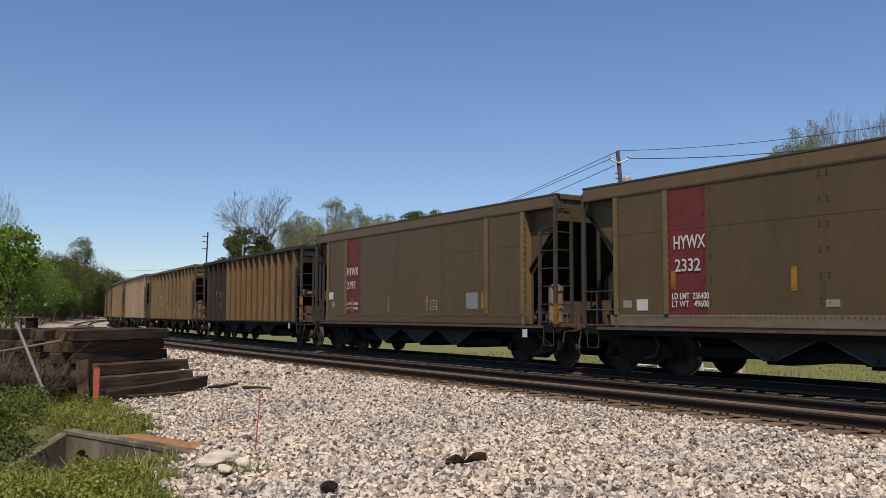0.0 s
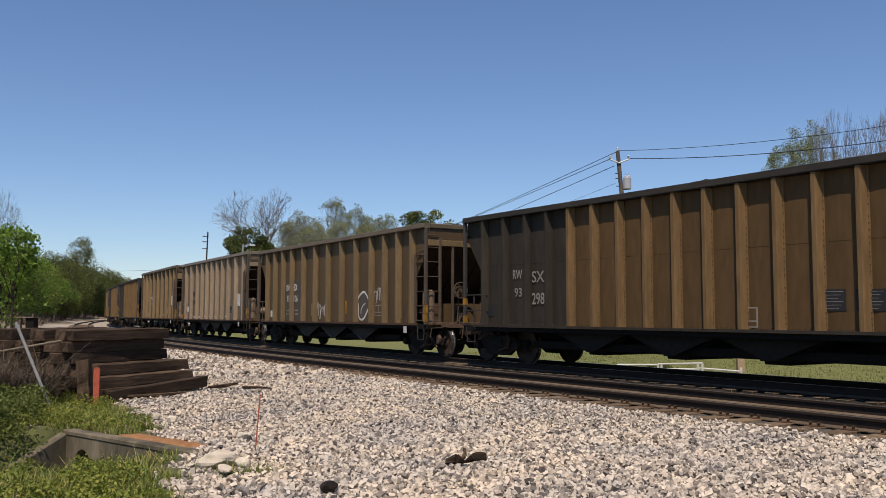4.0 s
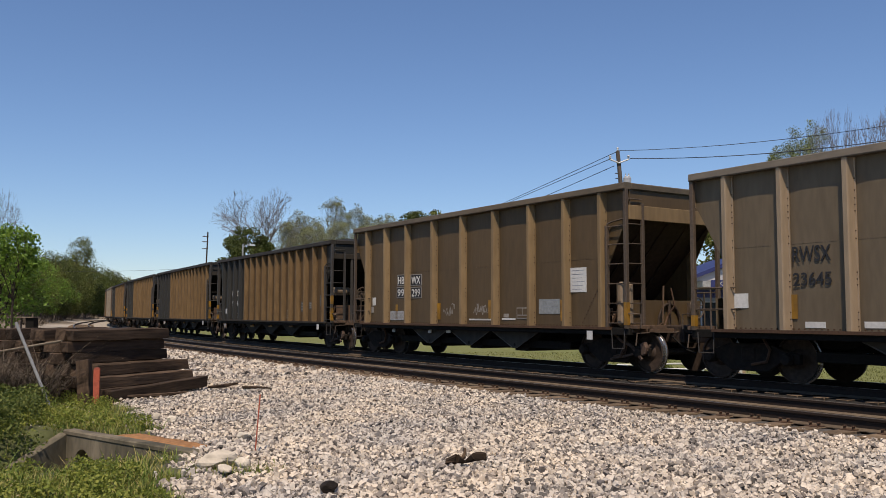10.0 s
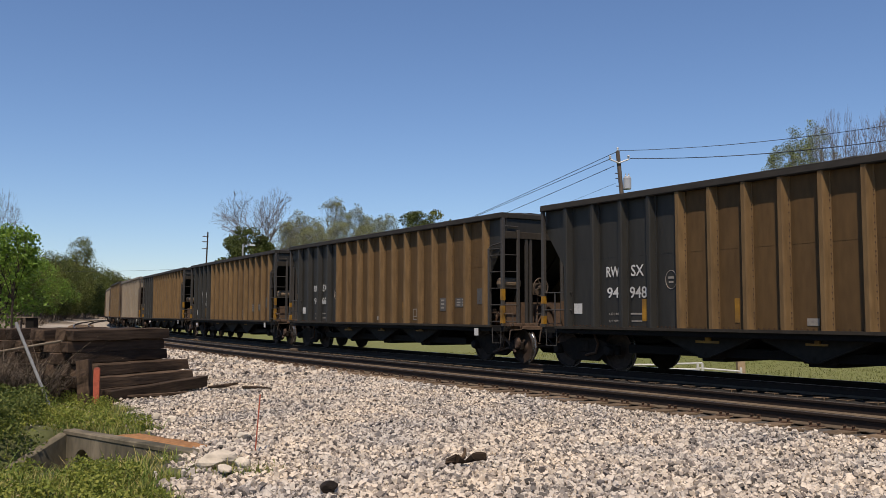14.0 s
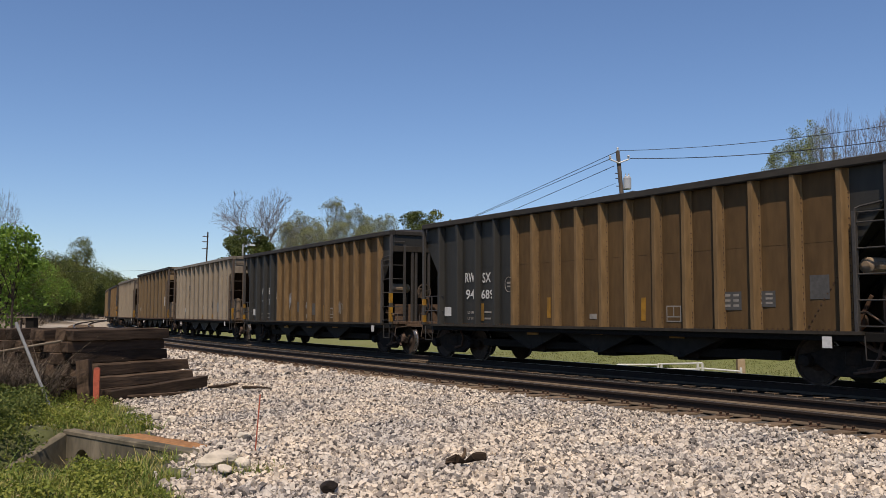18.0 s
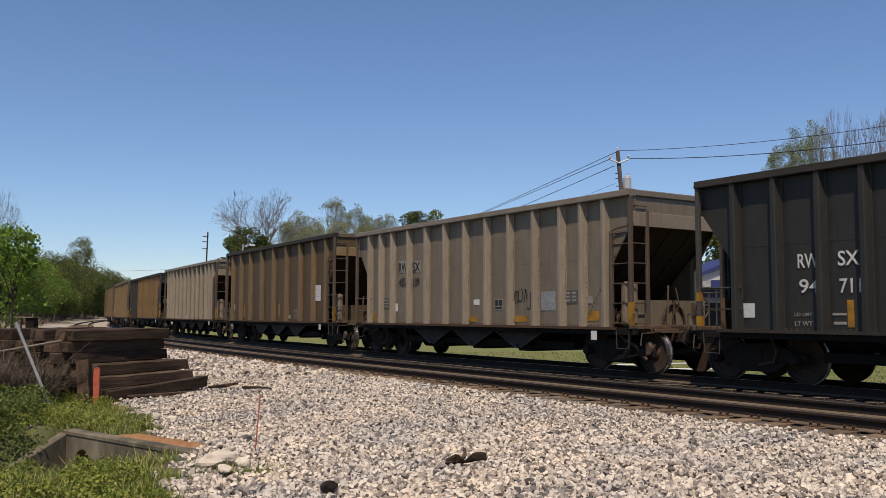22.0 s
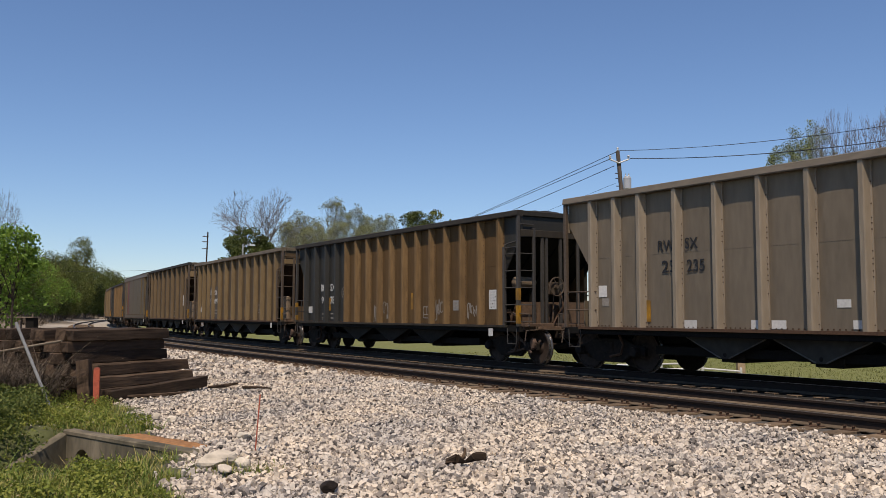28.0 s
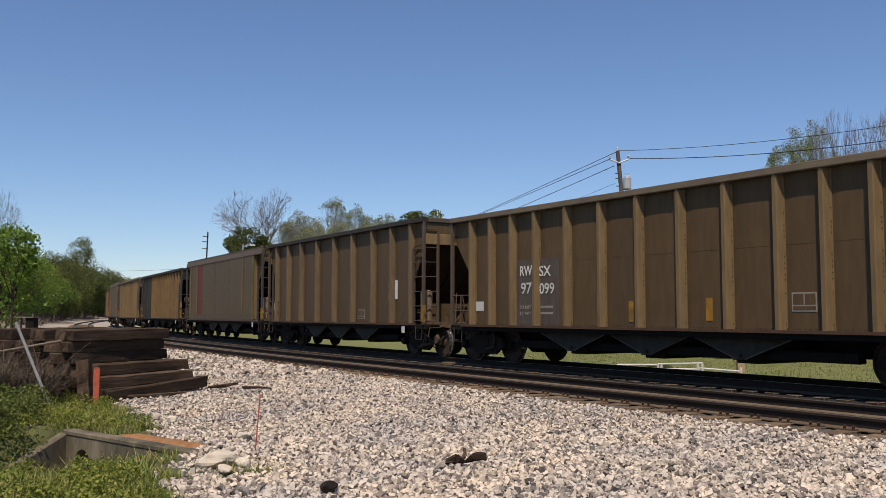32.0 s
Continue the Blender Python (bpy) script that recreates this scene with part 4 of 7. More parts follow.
        if outer:
            # the end bays run up into the sloping floor over the wheels
            sh = Shape().prism([(x - a, SILL - 0.17), (x + a, SILL - 0.17), (x + a * 0.5, 0.96 - 0.30), (x - a * 0.5, 0.96 - 0.30)], -0.6, 0.6)
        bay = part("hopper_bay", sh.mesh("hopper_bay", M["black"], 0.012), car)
        for side in (-1, 1) if not outer else ():
            y0, y1 = sorted((side * 1.20, side * 1.235))
            o = [(x - a * 0.94, SILL - 0.162), (x + a * 0.94, SILL - 0.162), (x + 0.13, 0.46), (x + 0.07, 0.42), (x - 0.07, 0.42), (x - 0.13, 0.46)]
            part("bay_plate", Shape().prism(o, y0, y1).mesh("bay_plate", M["bay_plate"] if not tinted else M["dark_plate"]), bay)
            for sx in (-1, 1):
                part("bay_flange", Shape().tube((x + sx * a * 0.94, side * 1.235, SILL - 0.17), (x + sx * 0.10, side * 1.235, 0.43), 0.014, n=5).mesh("bay_flange", M["bay_edge"] if not tinted else M["dark_plate"]), bay)
        if outer:
            continue
        part("bay_gate", Shape().box(x - b - 0.1, x + b + 0.1, -1.06, -1.0, 0.40, 0.52).tube((x, -1.24, 0.5), (x, -0.9, 0.5), 0.05).mesh("bay_gate", M["truck"], 0.01), bay)
    for side in (-1, 1):
        y0, y1 = sorted((side * 0.80, side * 1.05))
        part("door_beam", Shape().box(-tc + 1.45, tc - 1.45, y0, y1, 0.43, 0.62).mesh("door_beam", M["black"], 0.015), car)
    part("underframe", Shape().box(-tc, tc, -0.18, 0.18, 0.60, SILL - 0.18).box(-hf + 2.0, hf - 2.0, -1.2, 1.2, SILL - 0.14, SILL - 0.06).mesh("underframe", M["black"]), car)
    # inside walls and coal
    gy, gx = np.meshgrid(np.linspace(-1.36, 1.36, 13), np.linspace(-hf + 0.1, hf - 0.1, 90))
    prof = np.cos(gy / 1.36 * 1.3)
    heap = top - 0.10 + (k["heap"] + 0.02) * prof + (0.045 * np.sin(gx * 1.3 + hf) + 0.03 * np.sin(gx * 3.1)) * prof
    heap = heap - 0.22 * np.clip((np.abs(gx) - hf + 1.0) / 0.8, 0, 1)
    heap = heap + np.random.default_rng(8).normal(0, 0.022, heap.shape) * prof
    i = (np.arange(89)[:, None] * 13 + np.arange(12)[None, :]).ravel()
    part("coal_load", raw_mesh("coal_load", np.stack([gx.ravel(), gy.ravel(), heap.ravel()], 1), np.stack([i, i + 1, i + 14, i + 13], 1), M["coal"]), car, "heaped black coal load")
    # trucks
    for end in (-1, 1):
        truck = part("truck", SHARED["bolster"], car, at=(end * tc, 0, 0))
        for side in (-1, 1):
            part("side_frame", SHARED["side_frame"], truck, at=Matrix.Translation((0, side * 0.99, 0)) @ Matrix.Rotation(0 if side < 0 else math.pi, 4, "Z"))
            part("spring", SHARED["spring"], truck, at=(0, side * 0.99, 0))
        for x in (-0.89, 0.89):
            part("bearing_cap", SHARED["bearing_cap"], truck, at=(x, -1.13, WHEEL_R))
        part("brake_hanger", SHARED["brake_hanger"], truck, at=(0.0, -1.10, 0))
        if end > 0:
            part("brake_strut", SHARED["brake_strut"], truck)
            part("brake_arm", SHARED["brake_arm"], truck)
            part("bottom_rod", SHARED["bottom_rod"], truck)
            part("end_casting", SHARED["end_casting"], truck)
        for x in (-0.89, 0.89):
            part("wheelset", SHARED["wheelset"], truck, at=(x, 0, WHEEL_R))
            part("brake_beam", SHARED["brake_beam"], truck, at=(x * 0.42, 0, 0))
    return car


# rear end of each car's body along the line at 16 s, and its kind
TRAIN = [("smooth", -97.85), ("smooth", -83), ("two_tone", -67.13), ("brown", -50.7), ("grey", -36.05), ("wide", -21.22), ("two_tone", -4.97),
         ("two_tone", 11.04), ("two_tone", 27.19), ("two_tone", 43.57), ("slate", 58.4), ("wide", 73.2), ("slate", 88.15), ("two_tone", 104.34),
         ("brown", 120.34), ("wide", 134.85), ("smooth", 149.6), ("two_tone", 165.5), ("brown", 181.7), ("smooth", 196.5), ("two_tone", 212.7)]
SPEED, GAIN = 6.6466, 0.01294


def travelled(t):
    return SPEED * (t - 16) + GAIN * (t - 16) ** 2 / 2


def car_pose(kind, rear, t):
    k = KINDS[kind]
    c = rear - k["half"] - travelled(t)
    tc = k["pitch"] - 1.88
    x0, y0, _ = on_line(c + tc)
    x1, y1, _ = on_line(c - tc)
    d = math.atan2(y1 - y0, x1 - x0)
    return Matrix.Translation(((x0 + x1) / 2, (y0 + y1) / 2, 0)) @ Matrix.Rotation(d, 4, "Z")


CARS = []
FIRST = {}
for kind, rear in TRAIN:
    at = car_pose(kind, rear, 0.0)
    if kind not in FIRST:
        FIRST[kind] = car = build_car(kind)
        car.matrix_basis = at
    else:
        car = copy_thing(FIRST[kind], at)
    CARS.append((car, kind, rear))


def repaint(car, name, old, fresh):
    """Gives the parts of one car that wear one paint another one."""
    for ob in car.children:
        if ob.name.split(".")[0] == name and ob.material_slots[0].material == M[old]:
            ob.material_slots[0].link = "OBJECT"
            ob.material_slots[0].material = M[fresh]


repaint(CARS[0][0], "sill_strip", "smooth", "pale_sill")
for name in ("side_panel", "rib"):
    repaint(CARS[2][0], name, "grime", "dull_grime")
for index in (11, 15):
    repaint(CARS[index][0], "side_panel", "taupe", "dark_taupe")
    repaint(CARS[index][0], "rib", "taupe_rib", "dark_taupe_rib")
    repaint(CARS[index][0], "side_rim", "rim_taupe", "rim_dark")


# ---------------------------------------------------------------- lettering, plates and graffiti on the near sides
def face_on(x, z, y):
    return Matrix.Translation((x, -y, z)) @ FACE


def scribble(seed, w, h, r, mat):
    """A tangle of spray-painted loops that fill a rectangle."""
    rg = random.Random(seed)
    sh = Shape()
    n = max(3, int(w / 0.16))
    for i in range(n):
        cx, cz = (i + 0.5) / n * w, h * rg.uniform(0.35, 0.65)
        a0, rx, rz = rg.uniform(0, 6), w / n * rg.uniform(0.4, 0.75), h * rg.uniform(0.25, 0.5)
        pts = [(cx + rx * math.cos(a0 + q * 0.55), 0, cz + rz * math.sin((a0 + q * 0.55) * rg.choice((1, 1, 1.5)))) for q in range(rg.randint(7, 12))]
        sh.path([(min(max(p[0], 0), w), 0, min(max(p[2], 0), h)) for p in pts], r, 4)
    me = sh.mesh("graffiti", mat)
    me.transform(Matrix.Diagonal((1, 0.12, 1, 1)))
    return me


NAMES = {"yellow": "yellow_stripe", "white": "placard", "pale": "stencil_plate", "ink": "dark_plate", "ink_patch": "paint_patch", "galv": "bare_patch", "galv_d": "faded_patch", "teal": "teal_panel"}


def mark(index, rows):
    """Rows: what it is, its paint, its words, from and to along the car from its rear end, from and to in height."""
    car, kind, rear = CARS[index]
    hf = KINDS[kind]["half"]
    y = (1.53 if kind == "smooth" else 1.40) + 0.004
    for j, (what, paint, words, u0, u1, z0, z1) in enumerate(rows):
        x0, x1 = u0 - hf, u1 - hf
        m = M[paint]
        w, h = x1 - x0, z1 - z0
        if what == "T" or what in ("N", "N2"):
            if what == "N":
                part("number_plate", Shape().box(x0, x1, -y - 0.004, -y + 0.004, z0, z1).mesh("number_plate", M["pale"]), car)
                part("number_field", Shape().box(x0 + w * 0.06, x1 - w * 0.06, -y - 0.007, -y, z0 + h * 0.07, z1 - h * 0.07).mesh("number_field", M["ink"]), car)
                x0, w, z0, h = x0 + w * 0.12, w * 0.76, z0 + h * 0.17, h * 0.66
            if what == "N2":
                part("number_plate", Shape().box(x0 - 0.03, x1 + 0.03, -y - 0.003, -y + 0.004, z0 - 0.03, z1 + 0.03).mesh("number_plate", M["pale"]), car)
            if what == "T" and h > 0.2:
                x0, w = x0 + 0.04 * w, w * 0.92
            me = text_mesh("lettering", words, h, m)
            xs = [v.co.x for v in me.vertices]
            me.transform(Matrix.Translation((-min(xs), 0, 0)))
            me.transform(Matrix.Diagonal((w / (max(xs) - min(xs)), 1, 1, 1)))
            part("lettering", me, car, at=face_on(x0, z0, y + (0.012 if what == "N" else 0.014)))
        elif what == "P":
            t = 0.002 if paint in ("ink_patch", "galv_d", "galv") else 0.004
            part(NAMES[paint], Shape().box(x0, x1, -y - t, -y + 0.004, z0, z1).mesh(NAMES[paint], m), car)
        elif what == "S":
            part("sill_plate" if paint != "yellow" else "yellow_stripe", Shape().box(x0, x1, -1.318, -1.30, max(z0, 0.64), max(z1, 0.70)).box(x0 + w * 0.4, x1 - w * 0.4, -1.31, -1.25, max(z1, 0.70) - 0.02, 0.86).mesh("sill_plate", m), car)
        elif what == "L":
            if h < 0.12 and words:
                me = text_mesh("lettering", words, h * 0.9, m)
                xs = [v.co.x for v in me.vertices]
                me.transform(Matrix.Translation((-min(xs), 0, 0)))
                me.transform(Matrix.Diagonal((w / (max(xs) - min(xs)), 1, 1, 1)))
                part("lettering", me, car, at=face_on(x0, z0, y + 0.006))
            elif h < 0.12:
                z0, z1 = z0 + h * 0.2, z1 - h * 0.2
                part("stencil_line", Shape().box(x0, x1, -y - 0.004, -y + 0.004, z0, z1).mesh("stencil_line", m), car)
            else:
                plate = part(NAMES[paint], Shape().box(x0, x1, -y - 0.004, -y + 0.004, z0, z1).mesh(NAMES[paint], m), car)
                if paint == "galv_d":
                    for q in range(6):
                        bx, bz = x0 + w * (0.12 + 0.46 * (q % 2)), z1 - h * (0.26 + 0.28 * (q // 2))
                        part("text_block", Shape().box(bx, bx + w * 0.30, -y - 0.006, -y - 0.003, bz, bz + h * 0.13).mesh("text_block", M["pale"]), plate)
                    continue
                n = 6
                ink = M["shop_wall"] if paint in ("white", "pale", "teal") else M["pale"]
                for i in range(n):
                    zz = z1 - h * (i + 0.8) / (n + 0.5)
                    part("text_line", Shape().box(x0 + w * 0.1, x1 - w * (0.1 + 0.25 * ((i * 7) % 3) / 3), -y - 0.006, -y - 0.003, zz, zz + h * 0.02).mesh("text_line", ink), plate)
        elif what == "B":
            b = 0.028
            dark = paint == "ink" or kind == "slate"
            field = M["ink"] if dark else M[KINDS[kind]["paint"]]
            box = part("stencil_box", Shape().box(x0, x1, -y - 0.004, -y + 0.004, z0, z1).mesh("stencil_box", M["pale"] if dark else m), car)
            zm, xm = z0 + h * 0.32, (x0 + x1) / 2
            for q0, q1, r0, r1 in ((x0 + b, xm - b / 2, zm + b / 2, z1 - b), (xm + b / 2, x1 - b, zm + b / 2, z1 - b), (x0 + b, x1 - b, z0 + b, zm - b / 2)):
                part("box_field", Shape().box(q0, q1, -y - 0.007, -y - 0.002, r0, r1).mesh("box_field", field), box)
        elif what == "R":
            sh = Shape()
            pts = [((x0 + x1) / 2 + w / 2 * math.cos(i * math.pi / 12), -y - 0.003, (z0 + z1) / 2 + h / 2 * math.sin(i * math.pi / 12)) for i in range(25)]
            sh.path(pts, 0.008, 4).box(x0 + w * 0.25, x1 - w * 0.25, -y - 0.004, -y + 0.004, z0 + h * 0.55, z0 + h * 0.68).box(x0 + w * 0.3, x1 - w * 0.3, -y - 0.004, -y + 0.004, z0 + h * 0.32, z0 + h * 0.42)
            part("round_emblem", sh.mesh("round_emblem", m), car)
        elif what == "G":
            part("graffiti", scribble(index * 31 + j, w, h, 0.016, m), car, at=(x0, -y - 0.002, z0))
        elif what == "F":
            # a dark sprayed blob with a thick white outline
            ring = [(x0 + w / 2 + w / 2 * (0.85 + 0.15 * math.sin(3 * a + 1)) * math.cos(a), z0 + h / 2 + h / 2 * (0.9 + 0.1 * math.sin(2 * a)) * math.sin(a)) for a in [i * math.pi / 14 for i in range(28)]]
            part("graffiti_fill", Shape().prism(ring, -y - 0.002, -y + 0.003).mesh("graffiti_fill", M["ink_patch"]), car)
            sh = Shape().path([(p[0], 0, p[1]) for p in ring + ring[:1]], 0.035, 6)
            sh.path([(x0 + w * (0.35 + 0.45 * (1 - math.cos(q))), 0, z0 + h * (0.25 + 0.33 * math.sin(q))) for q in [i * 0.17 for i in range(9)]], 0.022, 5)
            sh.path([(x0 + w * 0.45, 0, z0 + 0.02), (x0 + w * 0.45, 0, z0 - 0.12)], 0.02, 4)
            me = sh.mesh("graffiti", m)
            me.transform(Matrix.Diagonal((1, 0.12, 1, 1)))
            part("graffiti", me, car, at=(0, -y - 0.004, 0))


mark(0, [("T", "white", "HYWX", 2.76, 3.65, 2.64, 2.92),
         ("T", "white", "2332", 2.79, 3.51, 2.18, 2.44),
         ("T", "white", "LD LMT  236400", 2.73, 3.68, 1.61, 1.74),
         ("T", "white", "LT WT   49600", 2.73, 3.68, 1.45, 1.58),
         ("P", "white", "", 1.72, 2.04, 1.38, 1.62),
         ("P", "pale", "", 1.32, 1.57, 1.44, 1.60),
         ("P", "yellow", "", 5.53, 5.65, 1.72, 2.17),
         ("P", "yellow", "", 2.70, 2.82, 1.82, 2.19),
         ("P", "pale", "", 6.21, 6.47, 1.43, 1.56)])
mark(1, [("T", "white", "HYWX", 2.63, 3.54, 2.64, 2.90),
         ("T", "white", "2195", 2.65, 3.33, 2.17, 2.43),
         ("T", "white", "LD LMT  236600", 2.61, 3.52, 1.61, 1.70),
         ("T", "white", "LT WT   49400", 2.61, 3.52, 1.45, 1.54),
         ("P", "yellow", "", 2.99, 3.10, 1.37, 1.83),
         ("P", "yellow", "", 5.55, 5.69, 1.38, 1.85),
         ("P", "yellow", "", 7.91, 8.03, 1.41, 1.86),
         ("P", "yellow", "", 10.79, 10.89, 1.44, 1.90),
         ("B", "pale", "", 8.17, 8.53, 1.42, 1.71),
         ("L", "teal", "", 10.07, 10.62, 1.44, 1.89),
         ("P", "white", "", 1.21, 1.54, 1.82, 2.07),
         ("P", "pale", "", 1.46, 1.65, 1.54, 1.73),
         ("S", "pale", "", 2.63, 2.92, 0.85, 0.96),
         ("S", "pale", "", 4.63, 4.90, 0.85, 0.96),
         ("S", "pale", "", 6.76, 7.00, 0.87, 0.98),
         ("S", "pale", "", 8.81, 9.06, 0.88, 1.00),
         ("S", "pale", "", 10.74, 10.98, 0.92, 1.04)])
mark(2, [("P", "white", "", 0.68, 0.96, 1.30, 1.55),
         ("P", "ink", "", 0.98, 1.23, 1.24, 1.55),
         ("T", "pale", "RW", 2.06, 2.48, 2.21, 2.45),
         ("T", "pale", "93", 2.13, 2.45, 1.75, 1.98),
         ("T", "pale", "SX", 2.83, 3.36, 2.10, 2.39),
         ("T", "pale", "298", 2.83, 3.36, 1.55, 1.84),
         ("B", "pale", "", 9.15, 9.55, 1.05, 1.44),
         ("L", "ink", "", 10.84, 11.35, 1.36, 1.74),
         ("L", "ink", "", 11.54, 12.07, 1.36, 1.73),
         ("P", "pale", "", 12.49, 12.71, 1.13, 1.25)])
mark(3, [("P", "ink_patch", "", 2.74, 4.62, 1.01, 2.65),
         ("T", "white", "RW", 2.99, 3.42, 2.23, 2.50),
         ("T", "white", "SX", 3.79, 4.16, 2.23, 2.49),
         ("T", "white", "97", 3.05, 3.40, 1.79, 2.05),
         ("T", "white", "106", 3.79, 4.22, 1.78, 2.04),
         ("P", "white", "", 1.19, 1.45, 1.18, 1.44),
         ("L", "pale", "LD LMT", 3.01, 3.37, 1.40, 1.48),
         ("L", "pale", "LT WT", 3.01, 3.30, 1.24, 1.33),
         ("L", "pale", "", 3.88, 4.24, 1.40, 1.48),
         ("L", "pale", "", 3.91, 4.24, 1.25, 1.33),
         ("P", "yellow", "", 5.57, 5.70, 1.22, 1.70),
         ("P", "yellow", "", 8.60, 8.71, 1.29, 1.76),
         ("P", "yellow", "", 2.70, 2.83, 1.16, 1.69),
         ("G", "white", "", 6.11, 6.98, 1.12, 1.73),
         ("F", "white", "", 9.51, 10.47, 1.06, 2.09),
         ("G", "white", "", 10.82, 11.43, 1.62, 2.22),
         ("B", "pale", "", 10.89, 11.43, 1.24, 1.60)])
mark(4, [("T", "ink", "RWSX", 2.21, 3.04, 2.25, 2.54),
         ("T", "ink", "23645", 2.21, 3.04, 1.82, 2.06),
         ("P", "white", "", 0.93, 1.25, 1.42, 1.70),
         ("P", "yellow", "", 2.19, 2.31, 1.22, 1.66),
         ("P", "yellow", "", 4.51, 4.68, 1.13, 1.69),
         ("P", "yellow", "", 8.00, 8.15, 1.24, 1.78),
         ("B", "ink", "", 9.75, 10.18, 1.31, 1.70),
         ("P", "white", "", 2.46, 2.86, 1.06, 1.17),
         ("P", "white", "", 3.58, 3.95, 1.07, 1.18),
         ("P", "white", "", 4.75, 5.09, 1.08, 1.18),
         ("P", "white", "", 5.78, 6.08, 1.09, 1.19),
         ("P", "white", "", 6.84, 7.13, 1.11, 1.19),
         ("P", "white", "", 7.89, 8.15, 1.12, 1.20),
         ("P", "white", "", 8.89, 9.12, 1.13, 1.21),
         ("L", "white", "", 10.97, 11.48, 1.67, 2.24)])
mark(5, [("N", "white", "HB", 2.74, 3.25, 2.18, 2.54),
         ("N", "white", "WX", 3.55, 4.23, 2.17, 2.52),
         ("N", "white", "99", 2.71, 3.25, 1.80, 2.15),
         ("N", "white", "299", 3.57, 4.22, 1.78, 2.13),
         ("P", "white", "", 1.10, 1.32, 1.58, 1.84),
         ("P", "pale", "", 1.03, 1.19, 1.34, 1.54),
         ("L", "galv", "", 2.30, 3.27, 1.11, 1.39),
         ("P", "yellow", "", 2.64, 2.77, 1.13, 1.60),
         ("P", "yellow", "", 5.11, 5.27, 1.14, 1.62),
         ("P", "yellow", "", 7.67, 7.83, 1.18, 1.68),
         ("G", "pale", "", 5.45, 6.02, 1.24, 1.61),
         ("G", "pale", "", 6.97, 7.66, 1.22, 1.63),
         ("P", "white", "", 6.75, 7.95, 1.13, 1.17),
         ("P", "white", "", 8.28, 8.86, 1.15, 1.19),
         ("P", "pale", "", 8.36, 8.57, 1.21, 1.31),
         ("S", "white", "", 2.28, 2.44, 0.73, 0.81),
         ("S", "white", "", 4.45, 4.62, 0.73, 0.81),
         ("S", "white", "", 5.45, 5.66, 0.75, 0.82),
         ("L", "white", "", 11.02, 11.58, 1.82, 2.40),
         ("L", "teal", "", 9.83, 10.62, 1.31, 1.67),
         ("B", "pale", "", 8.92, 9.40, 1.18, 1.47),
         ("P", "yellow", "", 10.65, 10.77, 1.14, 1.65)])
mark(6, [("T", "white", "RW", 2.12, 2.57, 2.14, 2.38),
         ("T", "white", "SX", 2.89, 3.30, 2.14, 2.39),
         ("T", "white", "94", 2.14, 2.54, 1.67, 1.91),
         ("T", "white", "948", 2.84, 3.39, 1.66, 1.91),
         ("R", "pale", "", 3.89, 4.19, 1.83, 2.22),
         ("P", "white", "", 1.03, 1.30, 1.31, 1.55),
         ("P", "yellow", "", 3.21, 3.36, 1.15, 1.63),
         ("P", "yellow", "", 5.64, 5.75, 1.14, 1.61),
         ("P", "yellow", "", 8.91, 9.03, 1.16, 1.66),
         ("P", "pale", "", 7.20, 7.44, 1.10, 1.23),
         ("B", "pale", "", 9.57, 9.96, 1.12, 1.46),
         ("L", "pale", "LD LMT", 2.21, 2.57, 1.28, 1.34),
         ("L", "pale", "LT WT", 2.21, 2.54, 1.12, 1.18),
         ("L", "pale", "", 2.87, 3.20, 1.28, 1.34),
         ("L", "pale", "", 2.89, 3.20, 1.12, 1.18),
         ("S", "yellow", "", 4.58, 5.16, 0.72, 0.77),
         ("S", "yellow", "", 7.09, 7.53, 0.74, 0.78),
         ("S", "yellow", "", 9.59, 10.02, 0.77, 0.81),
         ("L", "galv_d", "", 11.12, 11.69, 1.39, 1.77),
         ("L", "galv_d", "", 11.96, 12.56, 1.49, 1.76),
         ("P", "galv_d", "", 13.05, 13.42, 1.57, 2.00)])
mark(7, [("T", "white", "RW", 2.12, 2.57, 2.14, 2.38),
         ("T", "white", "SX", 2.89, 3.30, 2.14, 2.39),
         ("T", "white", "94", 2.14, 2.54, 1.67, 1.91),
         ("T", "white", "663", 2.84, 3.39, 1.66, 1.91),
         ("R", "pale", "", 3.89, 4.19, 1.83, 2.22),
         ("P", "white", "", 1.03, 1.30, 1.31, 1.55),
         ("P", "yellow", "", 3.21, 3.36, 1.15, 1.63),
         ("P", "yellow", "", 5.64, 5.75, 1.14, 1.61),
         ("P", "yellow", "", 8.91, 9.03, 1.16, 1.66),
         ("P", "pale", "", 7.20, 7.44, 1.10, 1.23),
         ("B", "pale", "", 9.57, 9.96, 1.12, 1.46),
         ("L", "pale", "LD LMT", 2.21, 2.57, 1.28, 1.34),
         ("L", "pale", "LT WT", 2.21, 2.54, 1.12, 1.18),
         ("L", "pale", "", 2.87, 3.20, 1.28, 1.34),
         ("L", "pale", "", 2.89, 3.20, 1.12, 1.18),
         ("S", "yellow", "", 4.58, 5.16, 0.72, 0.77),
         ("S", "yellow", "", 7.09, 7.53, 0.74, 0.78),
         ("S", "yellow", "", 9.59, 10.02, 0.77, 0.81),
         ("L", "galv_d", "", 11.12, 11.69, 1.39, 1.77),
         ("L", "galv_d", "", 11.96, 12.56, 1.49, 1.76),
         ("P", "galv_d", "", 13.05, 13.42, 1.57, 2.00)])
